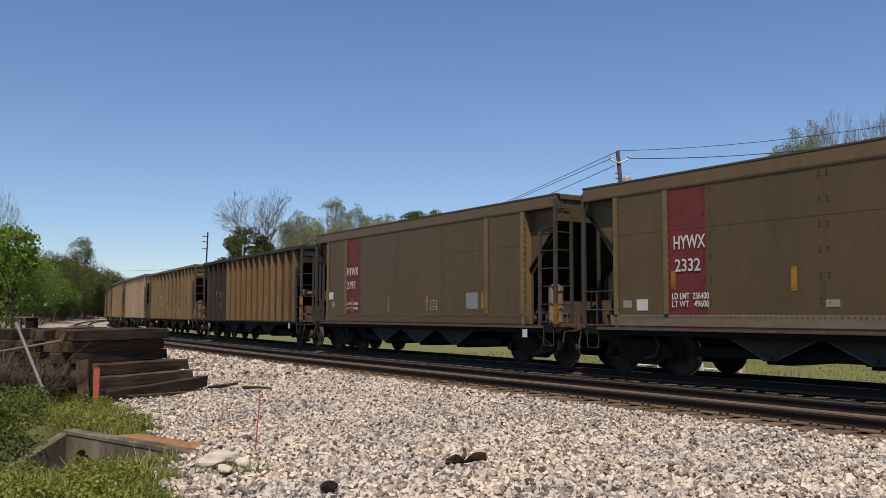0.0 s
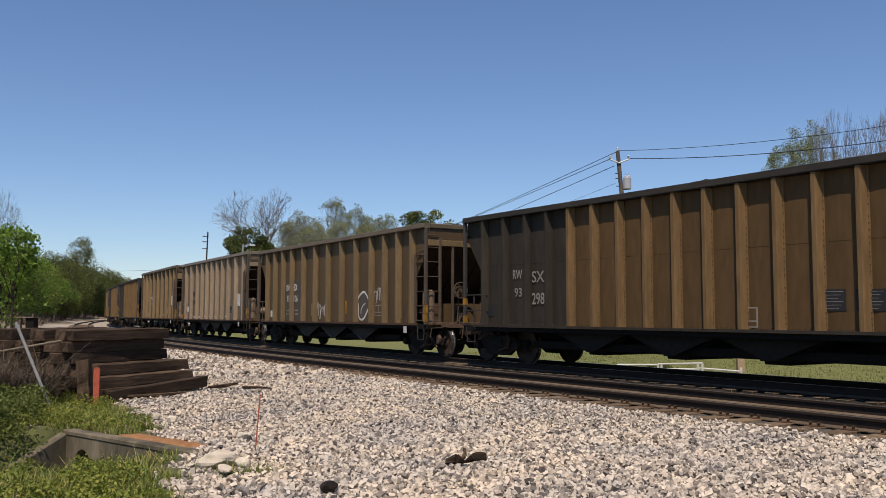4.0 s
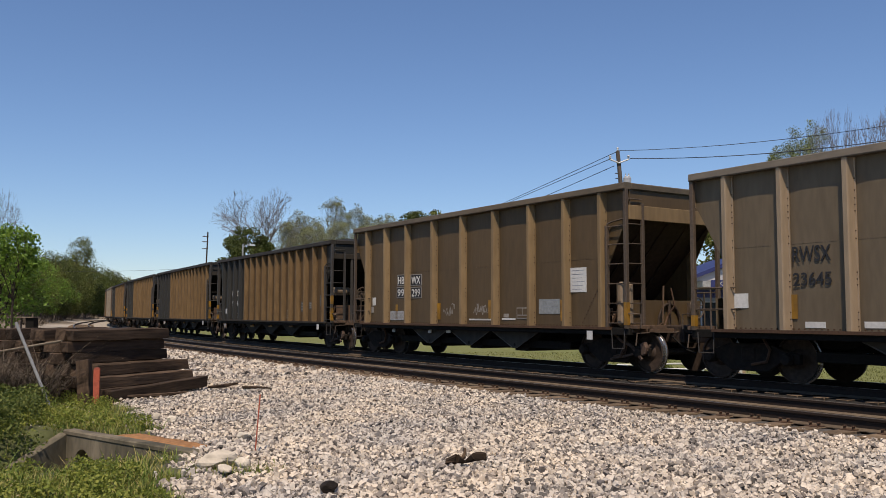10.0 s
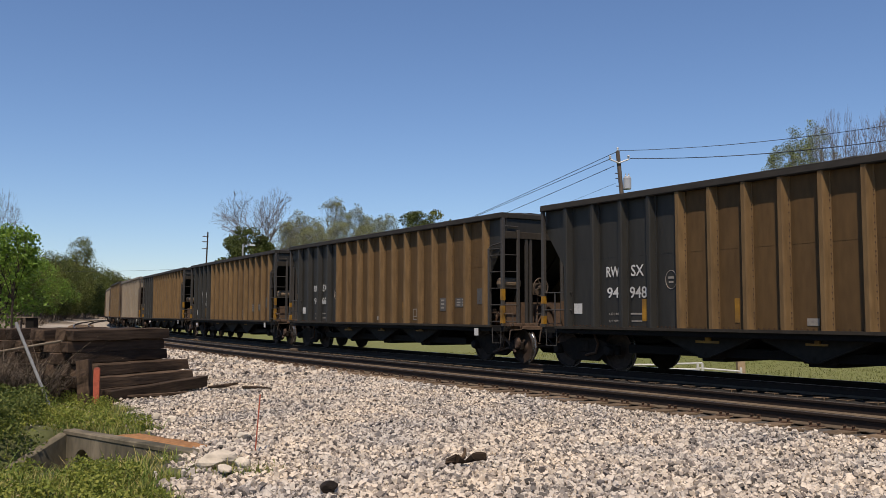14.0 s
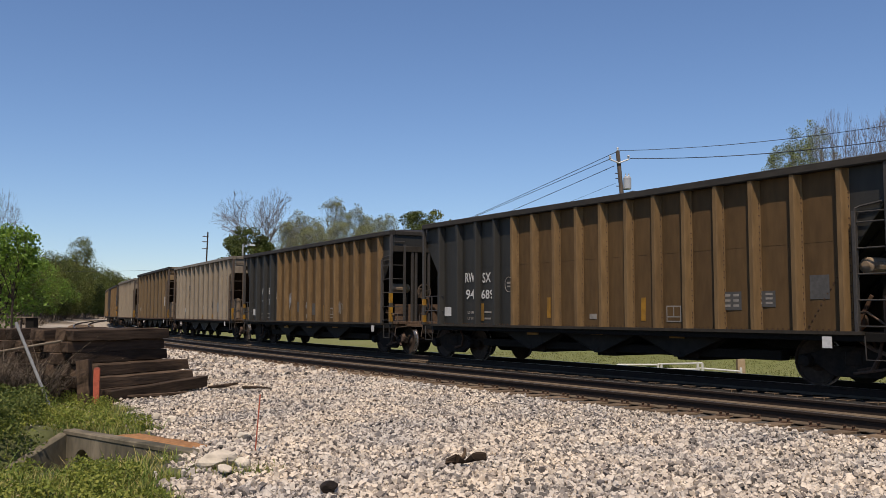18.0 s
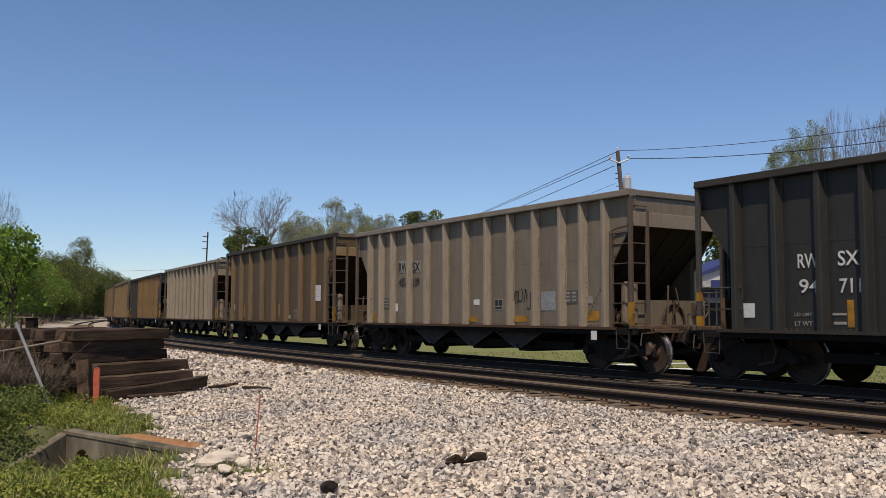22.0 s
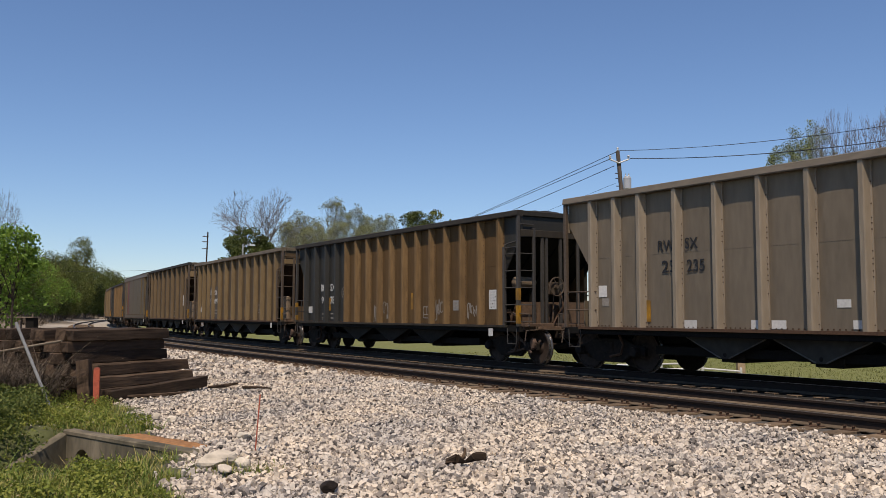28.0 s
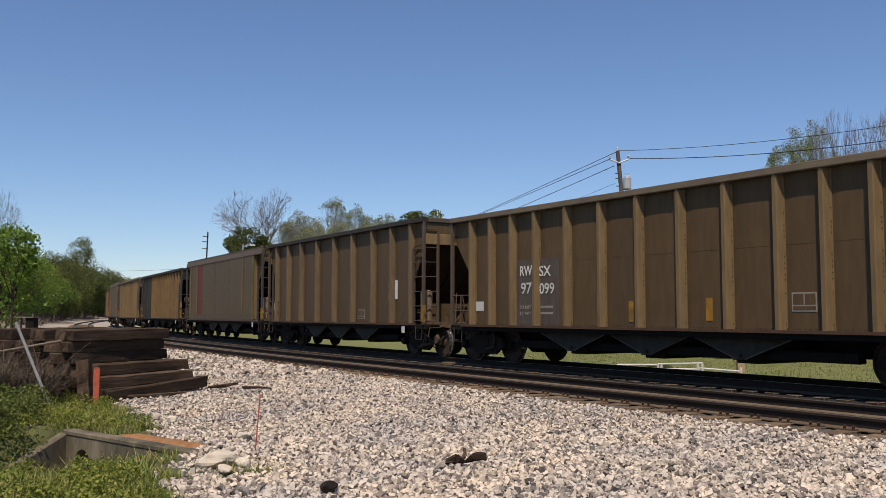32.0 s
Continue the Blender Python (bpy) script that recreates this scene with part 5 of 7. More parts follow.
mark(8, [("T", "white", "RW", 2.05, 2.54, 2.19, 2.46),
         ("T", "white", "SX", 2.87, 3.28, 2.16, 2.43),
         ("T", "white", "94", 2.08, 2.54, 1.72, 1.99),
         ("T", "white", "689", 2.81, 3.42, 1.72, 1.96),
         ("R", "pale", "", 3.88, 4.20, 1.88, 2.27),
         ("P", "white", "", 1.00, 1.33, 1.24, 1.50),
         ("P", "yellow", "", 5.58, 5.71, 1.20, 1.71),
         ("P", "pale", "", 7.11, 7.35, 1.19, 1.31),
         ("P", "yellow", "", 2.81, 2.93, 1.12, 1.59),
         ("L", "pale", "LD LMT", 2.17, 2.52, 1.31, 1.39),
         ("L", "pale", "LT WT", 2.17, 2.52, 1.14, 1.22),
         ("L", "pale", "", 2.96, 3.27, 1.31, 1.39),
         ("L", "pale", "", 2.96, 3.24, 1.14, 1.22),
         ("S", "yellow", "", 4.67, 5.12, 0.78, 0.84),
         ("S", "yellow", "", 7.04, 7.44, 0.83, 0.87),
         ("P", "yellow", "", 8.74, 8.87, 1.16, 1.66),
         ("B", "pale", "", 9.46, 9.86, 1.14, 1.48),
         ("L", "galv_d", "", 10.92, 11.36, 1.38, 1.74),
         ("L", "galv_d", "", 11.62, 12.12, 1.44, 1.74),
         ("P", "galv_d", "", 12.84, 13.22, 1.57, 2.00),
         ("S", "yellow", "", 9.45, 9.85, 0.80, 0.85)])
mark(9, [("T", "white", "RW", 2.19, 2.65, 2.14, 2.40),
         ("T", "white", "SX", 2.98, 3.41, 2.15, 2.41),
         ("T", "white", "94", 2.21, 2.65, 1.69, 1.94),
         ("T", "white", "711", 3.00, 3.43, 1.68, 1.93),
         ("R", "pale", "", 3.87, 4.19, 1.86, 2.25),
         ("P", "white", "", 1.00, 1.25, 1.24, 1.51),
         ("P", "yellow", "", 3.14, 3.26, 1.08, 1.55),
         ("G", "galv", "", 5.36, 5.82, 1.41, 2.20),
         ("P", "yellow", "", 5.54, 5.68, 1.06, 1.46),
         ("P", "yellow", "", 8.84, 8.95, 1.08, 1.61),
         ("P", "galv_d", "", 6.24, 6.68, 1.38, 1.78),
         ("G", "galv", "", 7.12, 7.43, 1.38, 1.89),
         ("P", "galv_d", "", 7.76, 8.24, 1.26, 1.70),
         ("P", "pale", "", 7.18, 7.42, 1.14, 1.28),
         ("B", "pale", "", 9.44, 9.86, 1.16, 1.52),
         ("L", "pale", "LD LMT", 2.11, 2.47, 1.27, 1.34),
         ("L", "pale", "LT WT", 2.11, 2.47, 1.10, 1.19),
         ("L", "pale", "", 2.86, 3.12, 1.27, 1.34),
         ("L", "pale", "", 2.88, 3.12, 1.11, 1.19),
         ("G", "pale", "", 10.13, 10.52, 1.29, 1.83),
         ("S", "yellow", "", 4.61, 5.06, 0.73, 0.79),
         ("S", "yellow", "", 7.01, 7.47, 0.76, 0.81),
         ("S", "yellow", "", 9.46, 9.92, 0.79, 0.84)])
mark(10, [("N2", "ink", "RW", 2.72, 3.22, 2.62, 2.93),
         ("N2", "ink", "SX", 3.56, 3.98, 2.62, 2.90),
         ("T", "ink", "452", 2.70, 3.24, 2.17, 2.43),
         ("T", "ink", "139", 3.56, 3.97, 2.16, 2.41),
         ("P", "white", "", 2.45, 2.64, 1.38, 1.63),
         ("P", "white", "", 6.84, 7.11, 1.55, 1.70),
         ("B", "ink", "", 7.82, 8.19, 1.41, 1.70),
         ("G", "ink", "", 8.68, 9.35, 1.42, 2.03),
         ("L", "teal", "", 9.77, 10.32, 1.39, 1.86),
         ("P", "yellow", "", 0.82, 1.25, 1.08, 1.31),
         ("P", "yellow", "", 6.60, 7.01, 1.08, 1.23),
         ("P", "yellow", "", 8.70, 9.27, 1.10, 1.26),
         ("P", "yellow", "", 11.46, 11.86, 1.15, 1.38),
         ("P", "pale", "", 11.48, 11.64, 1.55, 1.72),
         ("L", "galv_d", "", 1.67, 2.08, 1.45, 1.81),
         ("L", "galv_d", "", 10.67, 11.12, 1.55, 1.87)])
mark(11, [("P", "white", "", 0.68, 1.03, 1.51, 1.76),
         ("L", "white", "", 10.93, 11.49, 1.79, 2.38),
         ("B", "pale", "", 8.80, 9.28, 1.12, 1.45),
         ("P", "pale", "", 8.12, 8.39, 1.11, 1.25),
         ("P", "yellow", "", 7.00, 7.14, 1.22, 1.72),
         ("P", "yellow", "", 2.41, 2.54, 1.15, 1.69)])
mark(12, [("T", "ink", "RW", 2.84, 3.34, 2.63, 2.87),
         ("T", "ink", "SX", 3.58, 3.95, 2.65, 2.88),
         ("T", "ink", "23", 2.95, 3.35, 2.18, 2.44),
         ("T", "ink", "235", 3.62, 4.12, 2.18, 2.43),
         ("P", "white", "", 1.03, 1.29, 1.69, 1.95),
         ("P", "pale", "", 1.14, 1.36, 1.48, 1.66),
         ("P", "white", "", 6.95, 7.21, 1.42, 1.56),
         ("P", "yellow", "", 2.44, 2.61, 1.14, 1.60),
         ("P", "white", "", 3.54, 3.86, 1.00, 1.18),
         ("P", "white", "", 5.17, 5.40, 1.02, 1.19),
         ("P", "white", "", 5.62, 5.93, 1.03, 1.19),
         ("P", "white", "", 7.24, 7.46, 1.05, 1.20)])
mark(13, [("T", "white", "RW", 2.12, 2.56, 2.14, 2.40),
         ("T", "white", "SX", 2.92, 3.34, 2.14, 2.40),
         ("T", "white", "94", 2.16, 2.56, 1.69, 1.94),
         ("T", "white", "782", 2.92, 3.48, 1.68, 1.94),
         ("R", "pale", "", 3.87, 4.21, 1.86, 2.25),
         ("P", "white", "", 0.98, 1.31, 1.33, 1.58),
         ("P", "yellow", "", 2.81, 2.94, 1.42, 1.89),
         ("P", "yellow", "", 5.68, 5.78, 1.38, 1.90),
         ("P", "yellow", "", 8.76, 8.89, 1.44, 1.95),
         ("G", "pale", "", 6.27, 6.62, 1.05, 1.63),
         ("G", "pale", "", 6.96, 7.47, 1.09, 1.79),
         ("P", "pale", "", 7.20, 7.45, 1.15, 1.28),
         ("B", "pale", "", 9.51, 9.92, 1.17, 1.53),
         ("L", "pale", "LD LMT", 2.21, 2.54, 1.27, 1.34),
         ("L", "pale", "LT WT", 2.21, 2.54, 1.10, 1.19),
         ("L", "pale", "", 2.94, 3.27, 1.27, 1.34),
         ("L", "pale", "", 2.96, 3.26, 1.11, 1.19),
         ("L", "white", "", 12.95, 13.33, 1.43, 1.95),
         ("L", "pale", "", 11.17, 11.51, 1.40, 1.69),
         ("G", "pale", "", 11.90, 12.38, 1.11, 1.68),
         ("G", "pale", "", 10.13, 10.63, 1.12, 1.77)])
mark(14, [("P", "ink_patch", "", 2.75, 4.53, 1.01, 2.69),
         ("T", "white", "RW", 2.99, 3.52, 2.28, 2.54),
         ("T", "white", "SX", 3.76, 4.24, 2.25, 2.51),
         ("T", "white", "97", 3.03, 3.49, 1.82, 2.11),
         ("T", "white", "099", 3.76, 4.37, 1.81, 2.08),
         ("P", "white", "", 1.05, 1.40, 1.38, 1.64),
         ("P", "yellow", "", 6.84, 6.98, 1.13, 1.59),
         ("P", "yellow", "", 8.97, 9.14, 1.17, 1.63),
         ("B", "pale", "", 10.93, 11.44, 1.35, 1.70),
         ("L", "pale", "LD LMT", 2.99, 3.45, 1.43, 1.53),
         ("L", "pale", "LT WT", 2.99, 3.45, 1.27, 1.37),
         ("L", "pale", "", 3.81, 4.28, 1.43, 1.53),
         ("L", "pale", "", 3.81, 4.28, 1.28, 1.37)])
mark(15, [("L", "white", "", 10.59, 11.18, 1.77, 2.37),
         ("B", "pale", "", 8.36, 8.87, 1.12, 1.45),
         ("P", "white", "", 0.37, 0.71, 1.48, 1.74)])

# a white plate hangs under the sill by the front truck of every car
for car, kind, rear in CARS:
    x = KINDS[kind]["half"] - 1.15
    part("sill_plate", Shape().box(x - 0.09, x + 0.09, -1.575, -1.562, SILL - 0.28, SILL - 0.08).mesh("sill_plate", M["white"]), car, "small white plate under the sill")


# ---------------------------------------------------------------- foreground: ballast stones
def stone_templates(n, seed):
    """Angular broken stones: jittered blocks with one or two corners struck off."""
    rng = np.random.default_rng(seed)
    c = np.array([[x, y, z] for z in (-1, 1) for x, y in ((-1, -1), (1, -1), (1, 1), (-1, 1))], float)
    f = np.array([[3, 2, 1, 0], [4, 5, 6, 7], [0, 1, 5, 4], [1, 2, 6, 5], [2, 3, 7, 6], [3, 0, 4, 7]])
    f = np.concatenate([f[:, [0, 1, 2]], f[:, [0, 2, 3]]])
    out = []
    for _ in range(n):
        v = c * rng.uniform(0.58, 1.0, (8, 3)) * np.array([rng.uniform(0.95, 1.35), rng.uniform(0.75, 1.05), rng.uniform(0.5, 0.85)])
        out.append(v)
    return out, f


def wedge_templates(n, seed):
    """Smaller broken stones: jittered wedges."""
    rng = np.random.default_rng(seed)
    c = np.array([[math.cos(a), math.sin(a), z] for z in (-0.75, 0.75) for a in (0.3, 2.4, 4.5)])
    f = np.array([[2, 1, 0], [3, 4, 5], [0, 1, 4], [0, 4, 3], [1, 2, 5], [1, 5, 4], [2, 0, 3], [2, 3, 5]])
    return [c * rng.uniform(0.6, 1.25, (6, 3)) for _ in range(n)], f


def turn_matrices(rng, n):
    q = rng.normal(size=(n, 4))
    q /= np.linalg.norm(q, axis=1, keepdims=True)
    w, x, y, z = q.T
    return np.stack([np.stack([1 - 2 * (y * y + z * z), 2 * (x * y - z * w), 2 * (x * z + y * w)], 1),
                     np.stack([2 * (x * y + z * w), 1 - 2 * (x * x + z * z), 2 * (y * z - x * w)], 1),
                     np.stack([2 * (x * z - y * w), 2 * (y * z + x * w), 1 - 2 * (x * x + y * y)], 1)], 1)


def scatter_stones():
    rng = np.random.default_rng(11)
    xs, ys, rs = [], [], []
    for y0, y1, dens, r in ((6.6, 9.0, 960, 0.0168), (9.0, 12.0, 1020, 0.0160), (12.0, 16.0, 1050, 0.0155), (16.0, 22.0, 760, 0.0185), (22.0, 36.0, 200, 0.032)):
        x0, x1 = -0.56 * y1, 0.56 * y1
        n = int((x1 - x0) * (y1 - y0) * dens)
        x, y = rng.uniform(x0, x1, n), rng.uniform(y0, y1, n)
        d, s = side_distance(x, y)
        thin = np.where(is_grass(x, y), 0.012, 1.0)
        al, fr = (x + 5.15) * 0.768 - (y - 12.16) * 0.640, -(x + 5.15) * 0.640 - (y - 12.16) * 0.768
        clay = (al > 0.75) & (al < 2.6) & (fr < 0.1) & (fr > -0.6)
        keep = ~clay & (d > 5.36 + 0.14 * rng.uniform(size=n) ** 2) & (np.abs(x) < 0.545 * y + 0.3) & (rng.uniform(size=n) < thin)
        xs.append(x[keep]), ys.append(y[keep]), rs.append(np.full(keep.sum(), r))
    x, y, r = np.concatenate(xs), np.concatenate(ys), np.concatenate(rs)
    n = len(x)
    r = r * np.clip(rng.lognormal(0, 0.40, n), 0.45, 2.0)
    z = ground_z(x, y) + r * rng.uniform(0.0, 1.6, n) - 0.02 * (side_distance(x, y)[0] < 5.6)
    rot = turn_matrices(rng, n)
    vs, fs, count = [], [], 0
    for sel, (temps, f0) in ((y < 12.0, stone_templates(40, 4)), (y >= 12.0, wedge_templates(24, 5))):
        m = int(sel.sum())
        tv = np.array(temps)[rng.integers(0, len(temps), m)] * r[sel][:, None, None]
        v = np.einsum("nij,nkj->nki", rot[sel], tv) + np.stack([x, y, z], 1)[sel][:, None, :]
        k = v.shape[1]
        fs.append((f0[None] + (count + np.arange(m) * k)[:, None, None]).reshape(-1, 3))
        vs.append(v.reshape(-1, 3))
        count += m * k
    ob = new("ballast_stones", raw_mesh("ballast_stones", np.concatenate(vs), np.concatenate(fs), M["stone"]))
    tagged(ob, "loose crushed pale grey and beige ballast stones", "gravel", kind="stuff")


scatter_stones()


def place_rock(name, x, y, size, seed, mat, label, category, sink=0.05, group=""):
    """A faceted rock: a ball struck flat on many sides."""
    rng = np.random.default_rng(seed)
    bm = bmesh.new()
    bmesh.ops.create_icosphere(bm, subdivisions=3, radius=1.0)
    cuts = [(Vector(rng.normal(size=3)).normalized(), rng.uniform(0.62, 0.9)) for _ in range(14)]
    for v in bm.verts:
        for d, lim in cuts:
            over = v.co.dot(d) - lim
            if over > 0:
                v.co -= d * over
        v.co *= 1 + 0.06 * noise.noise(v.co * 4 + Vector((0, seed, 0))) + 0.05 * noise.noise(v.co * 11 + Vector((seed, 0, 0)))
        v.co = Vector((v.co.x * size[0] * 1.25, v.co.y * size[1] * 1.25, max(v.co.z, -0.6) * size[2] * 1.25))
    me = bpy.data.meshes.new(name)
    bm.to_mesh(me)
    bm.free()
    me.materials.append(mat)
    ob = new(name, me)
    ob.matrix_basis = Matrix.Translation((x, y, float(ground_z(x, y)) + size[2] * (0.7 - sink) + 0.05)) @ Matrix.Rotation(seed * 0.35, 4, "Z")
    return tagged(ob, label, category, group)


place_rock("limestone_boulder", -2.33, 9.28, (0.195, 0.115, 0.088), 2, M["white_rock"], "wide flat pale limestone boulder on the ballast edge", "rock", sink=0.0, group="pale boulders")
place_rock("limestone_boulder", -2.06, 9.24, (0.075, 0.07, 0.06), 3, M["white_rock"], "small pale limestone boulder beside a larger one", "rock", group="pale boulders")
place_rock("limestone_boulder", -2.19, 8.96, (0.095, 0.06, 0.045), 6, M["white_rock"], "flat pale limestone rock half buried in gravel", "rock", group="pale boulders")
place_rock("limestone_boulder", -2.52, 11.3, (0.08, 0.06, 0.05), 8, M["white_rock"], "small white rock lying on the ballast", "rock", group="pale boulders")
place_rock("limestone_boulder", -4.3, 13.4, (0.05, 0.05, 0.05), 9, M["white_rock"], "small white rock lying on the ballast", "rock", group="pale boulders")
place_rock("limestone_boulder", -3.95, 13.0, (0.06, 0.06, 0.05), 10, M["white_rock"], "small white rock lying on the ballast", "rock", group="pale boulders")
place_rock("dark_rock", -1.02, 7.98, (0.09, 0.07, 0.05), 12, M["truck"], "small dark rock lying on the ballast", "rock")


def splinter(name, pts, r, mat, label, category, group=""):
    """A rough broken piece of wood along a bent line."""
    sh = Shape()
    n = len(pts) - 1
    for i, (a, b) in enumerate(zip(pts, pts[1:])):
        r0, r1 = (r * (0.75 + 0.4 * math.sin(j * 2.3)) for j in (i, i + 1))
        sh.tube(a, b, r0, r1, 7)
    me = sh.mesh(name, mat)
    for v in me.vertices:
        v.co += Vector((noise.noise(v.co * 9), noise.noise(v.co * 11 + Vector((3, 0, 0))), noise.noise(v.co * 8 + Vector((0, 5, 0))))) * r * 1.1
    return tagged(new(name, me), label, category, group)


z0 = -0.30
splinter("driftwood", [(0.05, 9.43, z0 + 0.05), (0.15, 9.38, z0 + 0.07), (0.25, 9.40, z0 + 0.05), (0.34, 9.36, z0 + 0.10), (0.43, 9.37, z0 + 0.10), (0.48, 9.42, z0 + 0.07)], 0.045, M["old_tie"], "broken dark brown chunk of wood on the ballast", "wood chunk")
splinter("driftwood", [(0.19, 9.40, z0 + 0.06), (0.23, 9.41, z0 + 0.12), (0.245, 9.42, z0 + 0.19)], 0.026, M["old_tie"], "broken dark brown wood splinter on the ballast", "wood chunk")
splinter("driftwood", [(-4.90, 18.6, z0 + 0.06), (-4.55, 18.5, z0 + 0.09), (-4.3, 18.6, z0 + 0.12)], 0.045, M["old_tie"], "dark wooden scrap lying on the ballast", "wood scrap", "scraps by the pile")
splinter("driftwood", [(-4.15, 18.5, z0 + 0.06), (-3.85, 18.4, z0 + 0.08), (-3.6, 18.55, z0 + 0.07)], 0.04, M["old_tie"], "dark wooden scrap lying on the ballast", "wood scrap", "scraps by the pile")
splinter("driftwood", [(-5.9, 16.6, z0 + 0.04), (-5.3, 17.0, z0 + 0.06), (-5.0, 17.4, z0 + 0.06)], 0.035, M["old_tie"], "dark wooden scrap lying on the ballast", "wood scrap", "scraps by the pile")


# ---------------------------------------------------------------- the pile of old ties
TIE_MESHES = []
for q in range(5):
    sh = Shape()
    n = 9
    rows = [(-1.30 + 2.60 * i / (n - 1)) for i in range(n)]
    v = []
    for i, a in enumerate(rows):
        for (b, c) in ((-0.115, 0), (0.115, 0), (0.115, 0.215), (-0.115, 0.215)):
            j = 0.012
            v.append((a + random.uniform(-0.02, 0.02) * (i in (0, n - 1)) * 2, b + random.uniform(-j, j), c + random.uniform(-j, j)))
    f = [(4 * i + k, 4 * i + (k + 1) % 4, 4 * i + 4 + (k + 1) % 4, 4 * i + 4 + k) for i in range(n - 1) for k in range(4)] + [(3, 2, 1, 0), (4 * n - 4, 4 * n - 3, 4 * n - 2, 4 * n - 1)]
    TIE_MESHES.append(sh.add(v, f).mesh("old_railway_tie", M["old_tie"], 0.012))

PILE_E, PILE_N = Vector((0.40, 0.917, 0)), Vector((-0.917, 0.40, 0))
PILE_O = Vector((-5.62, 17.5, -0.335))
rng_pile = random.Random(21)
LABELS = ["dark weathered wooden railway tie in a stacked pile", "cracked creosoted wooden railway tie in a stacked pile"]


def old_tie(back, along, tier, yaw=0.0, tilt=0.0, lift=0.0, label=0):
    p = PILE_O + PILE_N * back + PILE_E * along + Vector((0, 0, tier * 0.22 + lift))
    m = Matrix.Translation(p) @ Matrix.Rotation(math.atan2(PILE_E.y, PILE_E.x) + yaw, 4, "Z") @ Matrix.Rotation(tilt, 4, "Y")
    ob = new("old_railway_tie", TIE_MESHES[rng_pile.randrange(5)])
    ob.matrix_basis = m
    return tagged(ob, LABELS[label], "railway tie", "pile of old railway ties")


old_tie(-0.02, 0.02, 0, -0.03, -0.045, 0.045)
STEP = [0.26, 0.36, 0.66, 1.02, 1.03, 0.98]
for tier in range(6):
    for j in range(9):
        if tier == 5 and j in (2, 5, 6):
            continue
        b = STEP[tier] + j * 0.245
        old_tie(b + rng_pile.uniform(-0.01, 0.01), rng_pile.uniform(-0.13, 0.13) * (1.0 if j else 0.5) + (0.25 if tier == 2 and j == 0 else 0), tier, rng_pile.uniform(-0.02, 0.02), 0.0, rng_pile.uniform(-0.004, 0.010), label=rng_pile.randrange(2))
# leaning tie that stands at the near corner
stand = new("old_railway_tie", TIE_MESHES[1])
stand.matrix_basis = Matrix.Translation((-6.55, 16.0, -0.30 + 0.28)) @ Matrix.Rotation(-0.06, 4, "Y") @ Matrix.Rotation(math.pi / 2, 4, "Y") @ Matrix.Diagonal((0.36, 1, 1, 1))
tagged(stand, "short upright dark tie stump before the stacked pile", "railway tie", "pile of old railway ties")
# a looser second stack seen end-on
for tier in range(5):
    for j in range(6):
        q = PILE_O + PILE_N * (3.55 + j * 0.27) + PILE_E * rng_pile.uniform(-0.75, -0.35) + Vector((0, 0, tier * 0.225))
        if tier == 4 and j in (1, 4):
            continue
        ob = new("old_railway_tie", TIE_MESHES[rng_pile.randrange(5)])
        ob.matrix_basis = Matrix.Translation(q) @ Matrix.Rotation(math.atan2(PILE_E.y, PILE_E.x) + rng_pile.uniform(-0.16, 0.16), 4, "Z") @ Matrix.Rotation(rng_pile.uniform(-0.05, 0.05), 4, "Y")
        tagged(ob, "dark old railway tie in a loose overgrown stack", "railway tie", "loose stack of old ties")

# markers and pipes
stake = thing("marker_stake", (-6.10, 15.65, -0.36), "orange painted wooden marker stake by the tie pile", "marker stake")
part("post", Shape().box(-0.055, 0.055, -0.02, 0.02, 0, 0.66).mesh("post", M["orange"], 0.006), stake)
part("cap", Shape().prism([(-0.055, 0.66), (0.055, 0.66), (0.03, 0.70), (-0.03, 0.70)], -0.02, 0.02).mesh("cap", M["orange"]), stake)
rod = Shape().tube((-2.165, 10.30, -0.36), (-2.115, 10.30, 0.36), 0.009, 0.008, 6).mesh("survey_rod", M["orange"])
tagged(new("survey_rod", rod), "thin rusty orange survey rod stuck in the ballast", "survey rod")
pipe = Shape().tube((-6.52, 15.1, -0.62), (-7.25, 15.0, 1.14), 0.026, n=12).mesh("leaning_pipe", M["galv"], smooth=False)
tagged(new("leaning_pipe", pipe), "leaning galvanised steel pipe stuck in the weeds", "pipe")
pipe2 = Shape().tube((-9.3, 17.0, 0.42), (-6.85, 15.9, 0.80), 0.022, n=8).mesh("fallen_branch", M["dirt"])
tagged(new("fallen_branch", pipe2), "thin pale branch lying on the tie stack", "branch")


